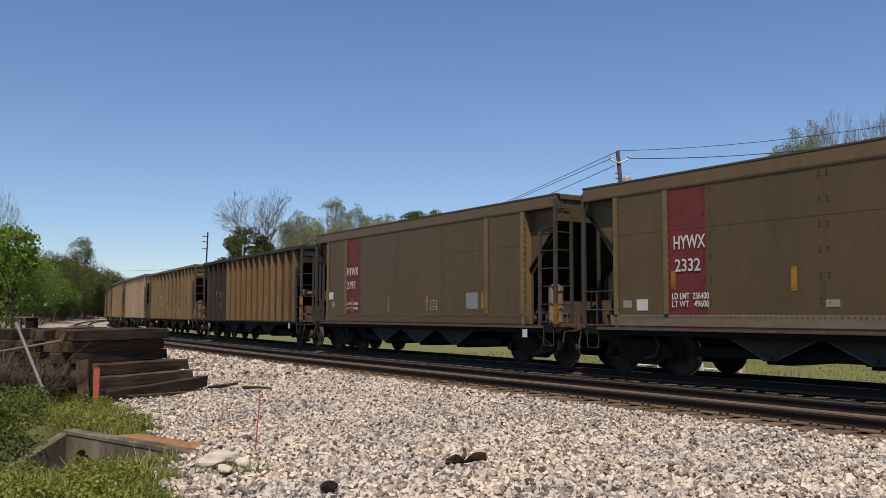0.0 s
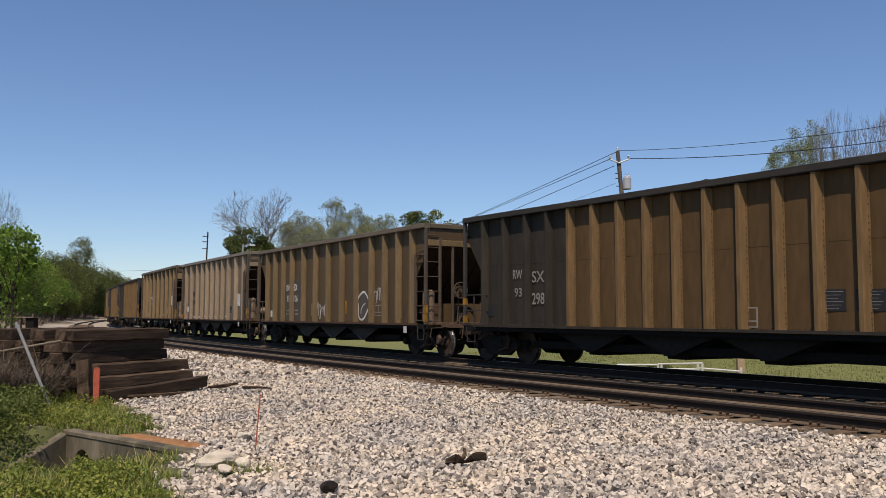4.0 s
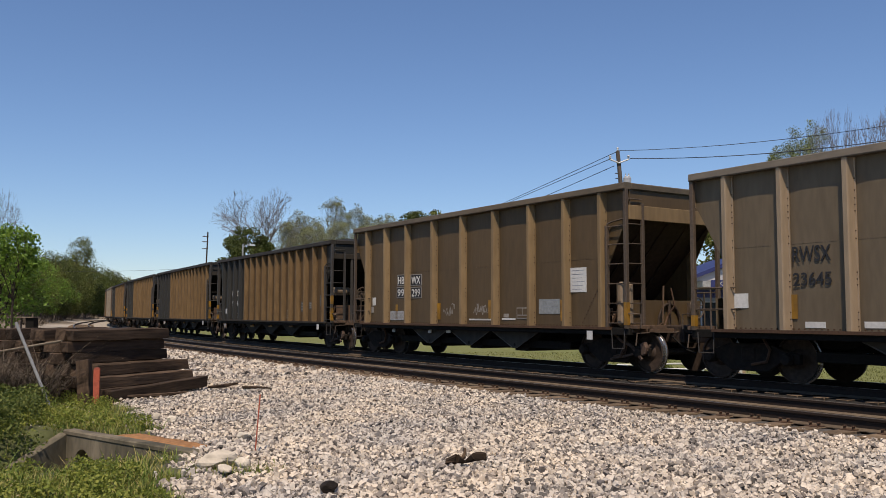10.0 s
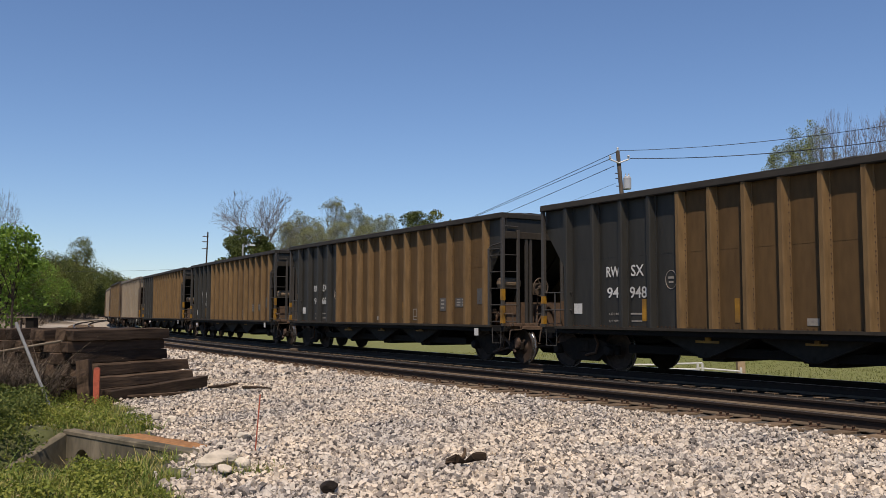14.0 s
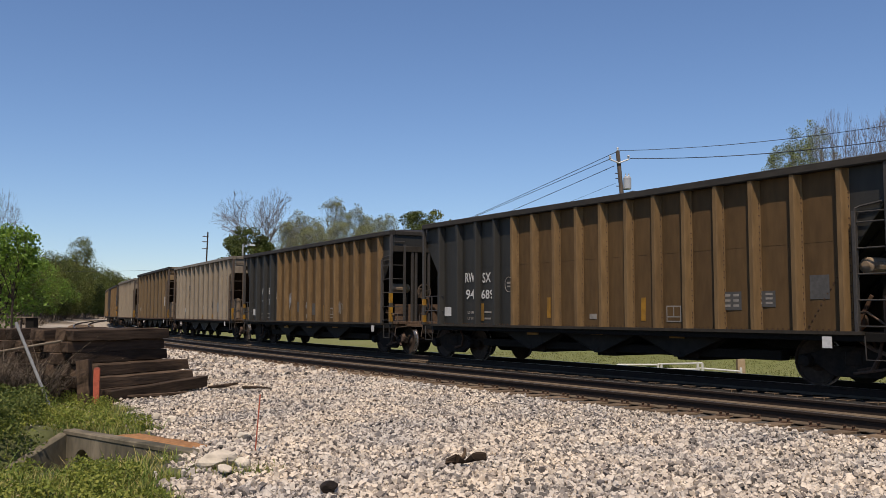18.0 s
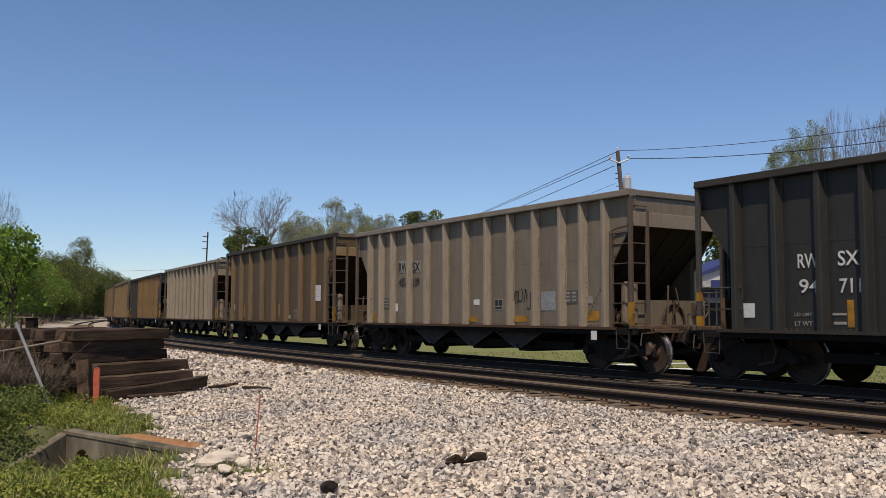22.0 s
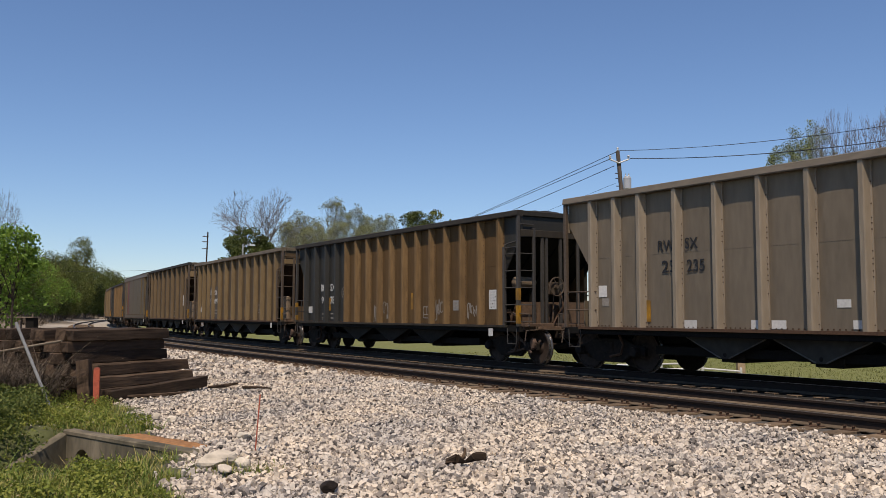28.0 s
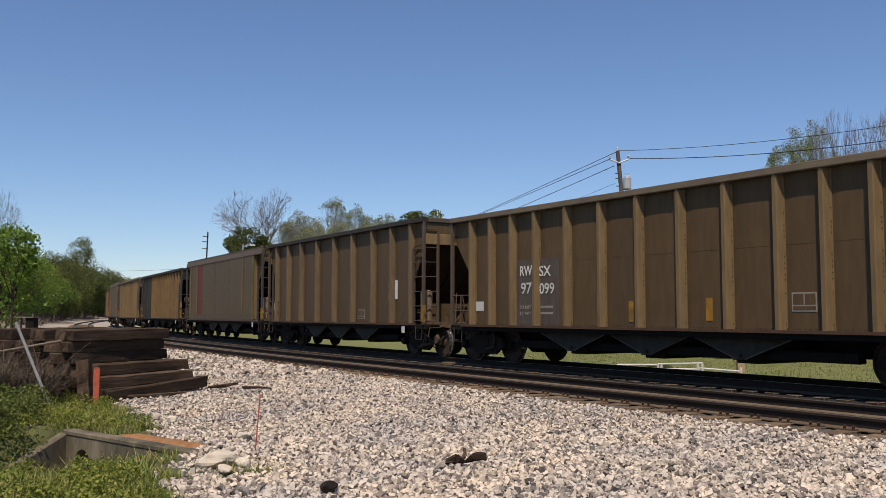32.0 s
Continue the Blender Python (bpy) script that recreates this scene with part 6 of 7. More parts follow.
# ---------------------------------------------------------------- culvert
def build_culvert():
    wall = thing("culvert_headwall", (0, 0, 0), "stained grey concrete culvert headwall in the grass ditch", "culvert")
    a, b = Vector((-5.15, 12.16, 0)), Vector((-2.92, 10.30, 0))
    e = (b - a).normalized()
    n = Vector((-e.y, e.x, 0)) * -1
    if n.y > 0:
        n = -n
    def at(u, w, z):
        p = a + e * u + n * w
        return (p.x, p.y, z)
    ln = (b - a).length
    # front face as a grid with the round mouth cut out
    cu, cz, r = 0.48, -0.71, 0.20
    sh = Shape()
    ring = [(cu + r * math.cos(t), cz + r * math.sin(t)) for t in [math.pi * 2 * i / 20 for i in range(20)]]
    outer = []
    for (u, z) in ring:
        du, dz = u - cu, z - cz
        k = min((ln - cu if du > 0 else cu) / abs(du) if abs(du) > 1e-6 else 1e9, ((-0.30 - cz) if dz > 0 else (cz + 1.25)) / abs(dz) if abs(dz) > 1e-6 else 1e9)
        outer.append((cu + du * k, cz + dz * k))
    v = [at(u, 0, z) for u, z in ring] + [at(u, 0, z) for u, z in outer] + [at(u, -1.3, z) for u, z in ring]
    m = len(ring)
    f = [(i, (i + 1) % m, m + (i + 1) % m, m + i) for i in range(m)] + [(i, (i + 1) % m, 2 * m + (i + 1) % m, 2 * m + i) for i in range(m)] + [tuple(range(2 * m, 3 * m))]
    sh.add(v, f)
    # solid corners, back and top behind the face
    sh.add([at(0, -0.002, -1.25), at(ln, -0.002, -1.25), at(ln, -0.002, -0.30), at(cu + 0.3, -0.002, -0.30), at(cu + 0.3, -0.002, -1.25)], [(4, 1, 2, 3)])
    sh.add([at(0, -0.002, -1.25), at(cu - 0.3, -0.002, -1.25), at(cu - 0.3, -0.002, -0.30), at(0, -0.002, -0.30)], [(0, 1, 2, 3)])
    sh.add([at(cu - 0.3, -0.002, -0.5), at(cu + 0.3, -0.002, -0.5), at(cu + 0.3, -0.002, -0.30), at(cu - 0.3, -0.002, -0.30)], [(0, 1, 2, 3)])
    part("face", sh.mesh("face", M["concrete"]), wall)
    top = Shape()
    q = [at(-0.05, 0.012, -0.36), at(ln + 0.05, 0.012, -0.36), at(ln + 0.05, -0.17, -0.36), at(-0.05, -0.17, -0.36)]
    top.add(q + [(p[0], p[1], -0.29) for p in q], [(3, 2, 1, 0), (4, 5, 6, 7), (0, 1, 5, 4), (1, 2, 6, 5), (2, 3, 7, 6), (3, 0, 4, 7)])
    part("coping", top.mesh("coping", M["concrete"], 0.015), wall)
    # wing wall that slopes down towards the ditch
    w0, w1 = a + e * -0.03, Vector((-5.72, 10.9, 0))
    d = (w1 - w0).normalized()
    s = Vector((-d.y, d.x, 0)) * 0.075
    def wp(p, k, z):
        c = p + s * k
        return (c.x, c.y, z)
    v = [wp(w0, -1, -1.25), wp(w1, -1, -1.25), wp(w1, 1, -1.25), wp(w0, 1, -1.25), wp(w0, -1, -0.33), wp(w1, -1, -0.86), wp(w1, 1, -0.86), wp(w0, 1, -0.33)]
    part("wing_wall", Shape().add(v, [(3, 2, 1, 0), (4, 5, 6, 7), (0, 1, 5, 4), (1, 2, 6, 5), (2, 3, 7, 6), (3, 0, 4, 7)]).mesh("wing_wall", M["concrete"], 0.012), wall)
    # orange clay behind the coping
    clay = Shape()
    vs, n1, n2 = [], 14, 5
    for i in range(n1):
        for j in range(n2):
            u, w = 0.85 + 1.65 * i / (n1 - 1), -0.16 - 0.42 * j / (n2 - 1)
            p = at(u + 0.05 * math.sin(j * 3 + i), w, 0)
            edge = min(i, n1 - 1 - i, j + 1, n2 - 1 - j)
            vs.append((p[0], p[1], -0.33 + 0.025 * min(edge, 2) + 0.012 * math.sin(i * 2.1 + j)))
    fs = [(i * n2 + j, i * n2 + j + 1, (i + 1) * n2 + j + 1, (i + 1) * n2 + j) for i in range(n1 - 1) for j in range(n2 - 1)]
    me = clay.add(vs, fs).mesh("clay_patch", M["orange_dirt"])
    tagged(new("clay_patch", me), "bare orange clay behind the culvert wall", "clay", kind="stuff")


build_culvert()


# ---------------------------------------------------------------- grass and brush
def blades(name, xs, ys, height, width, lean, mat, seed, label, category, zs=None):
    """Bent tapering blades, each two quads and a tip."""
    rng = np.random.default_rng(seed)
    n = len(xs)
    z = ground_z(xs, ys) if zs is None else zs
    h = height * rng.lognormal(0, 0.35, n)
    ang = rng.uniform(0, 2 * math.pi, n)
    bend = lean * rng.uniform(0.2, 1.3, n) * h
    dx, dy = np.cos(ang), np.sin(ang)
    px, py = -dy * width * 0.5, dx * width * 0.5
    pts = []
    for k, wk in ((0.0, 1.0), (0.55, 0.8), (1.0, 0.12)):
        bx, by, bz = xs + dx * bend * k * k, ys + dy * bend * k * k, z - 0.02 + h * k * (1 - 0.15 * k)
        pts.append(np.stack([bx - px * wk, by - py * wk, bz], 1))
        pts.append(np.stack([bx + px * wk, by + py * wk, bz], 1))
    v = np.stack(pts, 1).reshape(-1, 3)
    f = np.array([[0, 1, 3, 2], [2, 3, 5, 4]])
    f = (f[None] + (np.arange(n) * 6)[:, None, None]).reshape(-1, 4)
    return tagged(new(name, raw_mesh(name, v, f, mat)), label, category, kind="stuff")


def leafy(name, cx, cy, cz, spread, n, size, mat, seed, label="", category="", kind="stuff"):
    """Small folded leaves scattered round many clump centres."""
    v, f = leaf_arrays(np.stack([cx, cy, cz], 1), spread, n, size, seed)
    ob = new(name, raw_mesh(name, v, f, mat))
    return tagged(ob, label, category, kind=kind) if label else ob


def leaf_arrays(centres, spread, n, size, seed, flat=1.0):
    rng = np.random.default_rng(seed)
    k = len(centres)
    pick = rng.integers(0, k, n)
    d = rng.normal(size=(n, 3))
    d /= np.linalg.norm(d, axis=1, keepdims=True)
    sp = np.asarray(spread, float)
    sp = sp[pick] if sp.ndim else sp
    p = centres[pick] + d * (sp * rng.uniform(0.25, 1.0, n) ** 0.5)[:, None] * np.array([1, 1, 0.75 * flat])
    rot = turn_matrices(rng, n)
    s = size * rng.uniform(0.6, 1.35, n)
    t = np.array([[-0.5, 0, 0], [0, -0.32, 0.08], [0.55, 0, 0], [0, 0.32, 0.08]])
    v = np.einsum("nij,kj->nki", rot, t) * s[:, None, None] + p[:, None, :]
    f = np.arange(n * 4).reshape(n, 4)
    return v.reshape(-1, 3), f


def verge():
    rng = np.random.default_rng(5)
    n = 60000
    y = rng.uniform(6.8, 19.0, n) ** 1.0
    x = -rng.uniform(0.2, 0.62, n) * y
    keep = is_grass(x + 0.12, y) & (rng.uniform(size=n) < np.clip(1.3 - (y - 7) / 14, 0.25, 1))
    patch = np.array([noise.noise(Vector((a * 0.8, b * 0.8, 0))) for a, b in zip(x, y)])
    e = np.array([0.768, -0.640])
    along = (x + 5.15) * e[0] + (y - 12.16) * e[1]
    front = -(x + 5.15) * 0.640 - (y - 12.16) * 0.768
    sparse = (front > 0.05) & (front < 1.9) & (along > -0.3) & (along < 3.0)
    keep &= ~(sparse & (rng.uniform(size=n) < 0.6))
    clay = (along > 0.8) & (along < 2.6) & (front < 0) & (front > -0.62)
    keep &= (patch > -0.22) & ~clay & ~((np.abs(front) < 0.1) & (along > -0.1) & (along < 2.95))
    x, y = x[keep], y[keep]
    blades("verge_grass", x, y, 0.10, 0.012, 0.7, M["grass"], 6, "short green grass and weeds on the verge", "grass")
    # broad-leaved weeds
    m = 420
    yy = rng.uniform(7.2, 17.5, m)
    xx = -rng.uniform(0.3, 0.6, m) * yy
    ok = is_grass(xx + 0.4, yy)
    xx, yy = xx[ok], yy[ok]
    fr = -(xx + 5.15) * 0.640 - (yy - 12.16) * 0.768
    al = (xx + 5.15) * e[0] + (yy - 12.16) * e[1]
    ok = ~((fr > -0.3) & (fr < 2.3) & (al > -0.2) & (al < 3.0))
    xx, yy = xx[ok], yy[ok]
    leafy("verge_weeds", xx, yy, ground_z(xx, yy) + rng.uniform(0.03, 0.14, len(xx)), 0.17, 30000, 0.036, M["weed"], 8, "leafy yellow-green weeds on the verge", "weeds")
    # taller growth by the left edge
    q = 95
    yb = rng.uniform(9.5, 16.0, q)
    xb = -rng.uniform(0.46, 0.62, q) * yb
    leafy("verge_shrubs", xb, yb, ground_z(xb, yb) + 0.22, 0.32, 36000, 0.05, M["shrub"], 9, "low green shrubs growing over the ditch edge", "shrub")
    # dry brush over the loose stack
    n = 9000
    u, w = rng.uniform(2.3, 5.8, n), rng.uniform(-2.6, -1.5, n)
    p = np.array(PILE_O)[None] + np.array(PILE_N)[None] * u[:, None] + np.array(PILE_E)[None] * w[:, None]
    blades("dry_brush", p[:, 0], p[:, 1], 0.85, 0.011, 0.9, M["dry"], 12, "tangled dry grey-brown brush before the tie stack", "brush")
    n = 2600
    x, y = rng.uniform(-8.6, -6.95, n), rng.normal(15.75, 0.3, n)
    blades("tangled_brush", x, y, 0.62, 0.010, 1.2, M["dry"], 22, "tangled dead brush beside the tie stump", "brush")
    # dry brush and dirt at the foot of the wood
    n = 9000
    y = rng.uniform(110, 240, n)
    x = rng.uniform(-0.53, -0.375, n) * y
    d, s = side_distance(x, y)
    x, y = x[(d > 9) & (d < 19)], y[(d > 9) & (d < 19)]
    blades("wood_edge_brush", x, y, 0.8, 0.14, 0.9, M["dry"], 13, "dry brown brush along the foot of the wood", "brush")
    # tufts at the gravel edge and before the boulders
    n = 500
    x = rng.normal(-2.1, 0.25, n)
    y = rng.normal(9.15, 0.12, n)
    blades("gravel_tufts", x, y, 0.09, 0.012, 0.8, M["grass"], 14, "sparse green tufts among the gravel", "grass")


verge()


def meadow():
    rng = np.random.default_rng(15)
    n = 60000
    y = rng.uniform(19, 48, n)
    x = rng.uniform(-0.25, 0.56, n) * y
    d, s = side_distance(x, y)
    keep = (d < -4.0)
    x, y = x[keep], y[keep]
    blades("meadow_grass", x, y, 0.06, 0.02, 0.8, M["meadow_blades"], 16, "short mown meadow grass beyond the track", "grass")
    m = 5
    xx, yy = rng.uniform(6.4, 7.6, m), rng.uniform(29, 30, m)
    leafy("meadow_weeds", xx, yy, ground_z(xx, yy) + 0.15, 0.22, 1800, 0.09, M["shrub"], 17, "green weeds standing in the meadow", "weeds")


meadow()


# ---------------------------------------------------------------- trees
def limbs(sh, p, d, length, r, depth, rng, tips, spread=0.5, kids=3, bend=0.15):
    """A limb of three bent lengths that splits at its end."""
    q = p
    for i in range(3):
        d = (d + Vector((rng.uniform(-1, 1), rng.uniform(-1, 1), rng.uniform(-0.3, 0.7))) * bend).normalized()
        nxt = q + d * length / 3
        sh.tube(q, nxt, r * (1 - 0.15 * i), r * (1 - 0.15 * (i + 1)), 6 if depth > 1 else 4, caps=False)
        q = nxt
        if depth > 0 and i > 0:
            side = (d + Vector((rng.uniform(-1, 1), rng.uniform(-1, 1), rng.uniform(-0.1, 0.6))) * spread * 1.2).normalized()
            limbs(sh, q, side, length * rng.uniform(0.45, 0.7), r * 0.5, depth - 1, rng, tips, spread, kids, bend)
    tips.append(q)
    if depth == 0:
        for _ in range(3):
            e = (d + Vector((rng.uniform(-1, 1), rng.uniform(-1, 1), rng.uniform(-0.2, 0.6))) * 0.7).normalized()
            sh.tube(q, q + e * length * 0.55, r * 0.45, r * 0.2, 3, caps=False)
    if depth > 0:
        for _ in range(kids - 1):
            side = (d + Vector((rng.uniform(-1, 1), rng.uniform(-1, 1), rng.uniform(-0.2, 0.7))) * spread).normalized()
            limbs(sh, q, side, length * rng.uniform(0.55, 0.8), r * 0.55, depth - 1, rng, tips, spread, kids, bend)


def grow(sh, p, d, length, r, level, rng, tips, spread):
    """A branch that bends once and forks; its forks fork again down to fine twigs."""
    def wander(v, k):
        return (v + Vector((rng.uniform(-1, 1), rng.uniform(-1, 1), rng.uniform(-0.65, 0.85))) * k).normalized()
    mid = p + wander(d, 0.12) * length * 0.5
    d = wander(d, 0.16)
    end = mid + d * length * 0.5
    n = 6 if level > 3 else 3
    sh.tube(p, mid, r, r * 0.85, n, caps=False).tube(mid, end, r * 0.85, r * 0.66, n, caps=False)
    if level == 0:
        tips.append(end)
        return
    for _ in range(3 if level in (1, 3) else 2):
        grow(sh, end, wander(d, spread), length * rng.uniform(0.72, 0.80), r * 0.64, level - 1, rng, tips, spread)
    if level > 1 and rng.random() < 0.8:
        grow(sh, mid, wander(d, spread * 1.35), length * rng.uniform(0.5, 0.7), r * 0.5, level - 2, rng, tips, spread)


def forked_limbs(sh, hgt, base_z, rng, levels, spread):
    """Limbs that fork from the trunk's head; returns the twig ends."""
    tips = []
    for i in range(7):
        a = i * 2.4 + rng.uniform(-0.3, 0.3)
        tilt = (0.15, 0.95, 0.5, 1.05, 0.35, 0.8, 0.65)[i]
        grow(sh, Vector((0, 0, base_z)), Vector((math.cos(a) * tilt, math.sin(a) * tilt, 1)).normalized(), hgt * 0.2, 0.0085 * hgt, levels, rng, tips, spread)
    return tips


def tree(x, y, top, radius, leaf, seed, label, leaves=2600, size=0.34, base=-0.8, low=0.3, depth=2, group="", bare=False, bark="bark"):
    """A tapered trunk with limbs and a crown of leaf clumps; top is the height of its crown above the rails."""
    rng = random.Random(seed)
    t = thing("tree" if not bare else "bare_tree", (x, y, base), label, "tree", group)
    hgt = top - base
    sh, tips = Shape(), []
    trunk_h = hgt * (low + 0.08)
    sh.tube((0, 0, 0), (0, 0, trunk_h), 0.022 * hgt, 0.015 * hgt, 9)
    airy = bare or bark == "twig"
    if airy:
        tips = forked_limbs(sh, hgt, trunk_h * 0.97, rng, 6 if bare and depth == 4 else 5, 0.70)
    for i in range(0 if airy else 5):
        a = i * 2.4 + rng.uniform(0, 1)
        d = Vector((math.cos(a) * 0.55, math.sin(a) * 0.55, 1.0)).normalized()
        limbs(sh, Vector((0, 0, trunk_h * rng.uniform(0.75, 1.0))), d, hgt * 0.30, 0.010 * hgt, depth, rng, tips, 0.6)
    arr = np.array(sh.v)
    kz = hgt * (0.96 if leaf else 1.0) / (np.percentile(arr[:, 2], 98.5) if airy else arr[:, 2].max())
    kr = radius * (0.9 if leaf else 1.0) / max(np.percentile(np.hypot(arr[:, 0], arr[:, 1]), 93 if airy else 97), 1e-3)
    sh.v = [(a * kr, b * kr, c * kz) for a, b, c in arr]
    tips = [Vector((q.x * kr, q.y * kr, q.z * kz)) for q in tips]
    part("trunk", sh.mesh("trunk", M[bark]), t)
    if leaf and airy:
        c = np.array([tuple(q) for q in tips])
        v, f = leaf_arrays(c, 0.09 * radius + 0.16, leaves, size, seed + 1)
        part("crown", raw_mesh("crown", v, f, M[leaf]), t)
    elif leaf:
        c = []
        for _ in range(int(26 + radius * 5)):
            a, u = rng.uniform(0, 6.283), rng.uniform(-1, 1)
            rr = radius * math.sqrt(max(0.0, 1 - u * u)) * rng.uniform(0.55, 1.0)
            zc = hgt * (1 + low) / 2 + u * hgt * (1 - low) / 2 * 0.86
            wob = 1 + 0.25 * noise.noise(Vector((math.cos(a) * 1.5, math.sin(a) * 1.5, u * 2 + seed)))
            c.append((rr * wob * math.cos(a), rr * wob * math.sin(a), zc))
        c += [tuple(q) for q in tips if math.hypot(q.x, q.y) < radius][:30]
        c = np.array(c)
        sp = np.array([radius * rng.uniform(0.24, 0.42) for _ in c])
        v, f = leaf_arrays(c, sp, leaves, size, seed + 1)
        part("crown", raw_mesh("crown", v, f, M[leaf]), t)
    return t


def spot(px, d):
    """Plan place at a sideways slope px and a depth d."""
    return px * d, d


# woods along the outside of the curve
WOODS = [(-0.485, 100, 8.2, 4.4, "leaf_bright"), (-0.502, 118, 9.4, 5.0, "leaf_mid"), (-0.470, 128, 9.7, 5.0, "leaf_mid"), (-0.452, 120, 9.4, 4.8, "leaf_dark"), (-0.438, 134, 10.6, 4.6, "leaf_mid"),
         (-0.425, 138, 10.6, 4.6, "leaf_dark"), (-0.412, 134, 13.9, 2.3, "leaf_mid"), (-0.398, 150, 9.8, 4.8, "leaf_dark"), (-0.384, 160, 9.2, 4.6, "leaf_mid"), (-0.374, 175, 8.6, 4.4, "leaf_dark"),
         (-0.520, 105, 8.8, 4.6, "leaf_mid"), (-0.460, 105, 6.2, 3.8, "leaf_bright"), (-0.425, 118, 6.4, 3.8, "leaf_mid"), (-0.405, 128, 6.2, 3.8, "leaf_dark"), (-0.392, 137, 5.4, 3.4, "leaf_mid"), (-0.362, 230, 9.5, 6.5, "leaf_dark"), (-0.445, 112, 4.6, 3.2, "leaf_mid"), (-0.476, 96, 4.4, 3.0, "leaf_dark")]
WOOD_LABEL = {"leaf_bright": "fresh bright green leafy tree at the wood's edge", "leaf_mid": "dense green leafy tree in the wood by the curve", "leaf_dark": "dark green leafy tree in the wood by the curve"}
for i, (px, d, top, r, leaf) in enumerate(WOODS):
    far = max(d, float(np.interp(px, [-0.49, -0.452, -0.425, -0.41, -0.384, -0.362], [128, 168, 198, 215, 248, 300])))
    k = far / d
    tree(*spot(px, far), 1.287 + (top - 1.287) * k, r * k, leaf, 100 + i, WOOD_LABEL[leaf], 15000 if r > 3 else 6000, 0.19 * k, base=0.4, low=0.03, depth=1, group="wood by the curve")
tree(*spot(-0.488, 62), 7.7, 1.7, "leaf_bright", 140, "bright green young tree with large fresh leaves", 2400, 0.26, low=0.45, depth=2)
tree(*spot(-0.505, 66), 7.8, 3.0, "leaf_bright", 141, "bright green young tree with large fresh leaves", 3600, 0.26, low=0.1, depth=2)
tree(*spot(-0.505, 74), 11.4, 2.2, None, 142, "bare grey tree with fine twigs", bare=True, depth=3, bark="twig", low=0.3)
# trees beyond the train
tree(*spot(-0.210, 112), 16.6, 6.3, None, 150, "tall bare grey tree with fine spreading twigs", bare=True, depth=4, bark="twig", low=0.40)
tree(*spot(-0.226, 96), 11.4, 2.7, "leaf_dark", 151, "dense dark green tree beyond the train", 15000, 0.24, low=0.2)
tree(*spot(-0.198, 98), 9.3, 2.6, "leaf_mid", 152, "rounded green tree beyond the train", 8000, 0.24, low=0.2)
for i, (px, d, top, r) in enumerate([(-0.160, 122, 14.6, 3.4), (-0.128, 124, 17.0, 3.4), (-0.098, 122, 15.4, 2.8), (-0.150, 116, 12.4, 3.4), (-0.114, 118, 13.0, 3.6), (-0.178, 120, 13.2, 3.2), (-0.084, 119, 13.6, 3.0)]):
    tree(*spot(px, d), top + 0.7, r, "leaf_pale", 160 + i, "pale spring-green tree with thin airy foliage", 6500, 0.15, low=0.25, depth=3, group="pale trees beyond the train", bark="twig")
tree(*spot(-0.066, 104), 13.0, 2.4, "leaf_pale", 170, "pale spring-green tree with thin airy foliage", 6000, 0.15, low=0.25, depth=3, group="pale trees beyond the train", bark="twig")
tree(*spot(-0.030, 94), 12.8, 2.6, "leaf_dark", 171, "dense dark green tree beyond the train", 14000, 0.22, low=0.25)
tree(*spot(-0.006, 96), 12.9, 2.6, "leaf_mid", 172, "dense dark green tree beyond the train", 8000, 0.24, low=0.25)
tree(*spot(0.398, 76), 17.0, 2.6, "leaf_bud", 180, "pale green budding tree behind the wires", 16000, 0.11, low=0.3, depth=4, bark="twig")
tree(*spot(0.424, 77), 18.2, 2.3, "leaf_bud", 184, "pale green budding tree behind the wires", 9000, 0.10, low=0.3, depth=4, bark="twig")
tree(*spot(0.452, 74), 18.4, 2.0, None, 181, "slender bare grey tree among budding ones", bare=True, depth=3, bark="twig", low=0.35)
tree(*spot(0.486, 72), 17.4, 2.4, None, 182, "bare grey tree with thin spreading branches", bare=True, depth=3, bark="twig", low=0.3)
tree(*spot(0.520, 74), 18.6, 2.8, None, 183, "bare grey tree with thin spreading branches", bare=True, depth=3, bark="twig", low=0.3)
for i, (px, d, top, r) in enumerate([(0.33, 66, 9.6, 3.0), (0.37, 68, 10.4, 3.2), (0.41, 66, 10.6, 3.0), (0.45, 68, 11.2, 3.2), (0.49, 66, 10.4, 3.0)]):
    tree(*spot(px, d), top, r, "leaf_mid", 190 + i, "green leafy tree behind the low shop building", 9000, 0.25, low=0.15, depth=1, group="trees behind the shop")


# ---------------------------------------------------------------- poles and wires
def wire(a, b, sag, r, label):
    a, b = Vector(a), Vector(b)
    pts = []
    for i in range(17):
        t = i / 16
        p = a.lerp(b, t)
        p.z -= sag * 4 * t * (1 - t)
        pts.append(p)
    tagged(new("overhead_wire", Shape().path(pts, r, 5).mesh("overhead_wire", M["wire"])), label, "wire", "overhead wires")


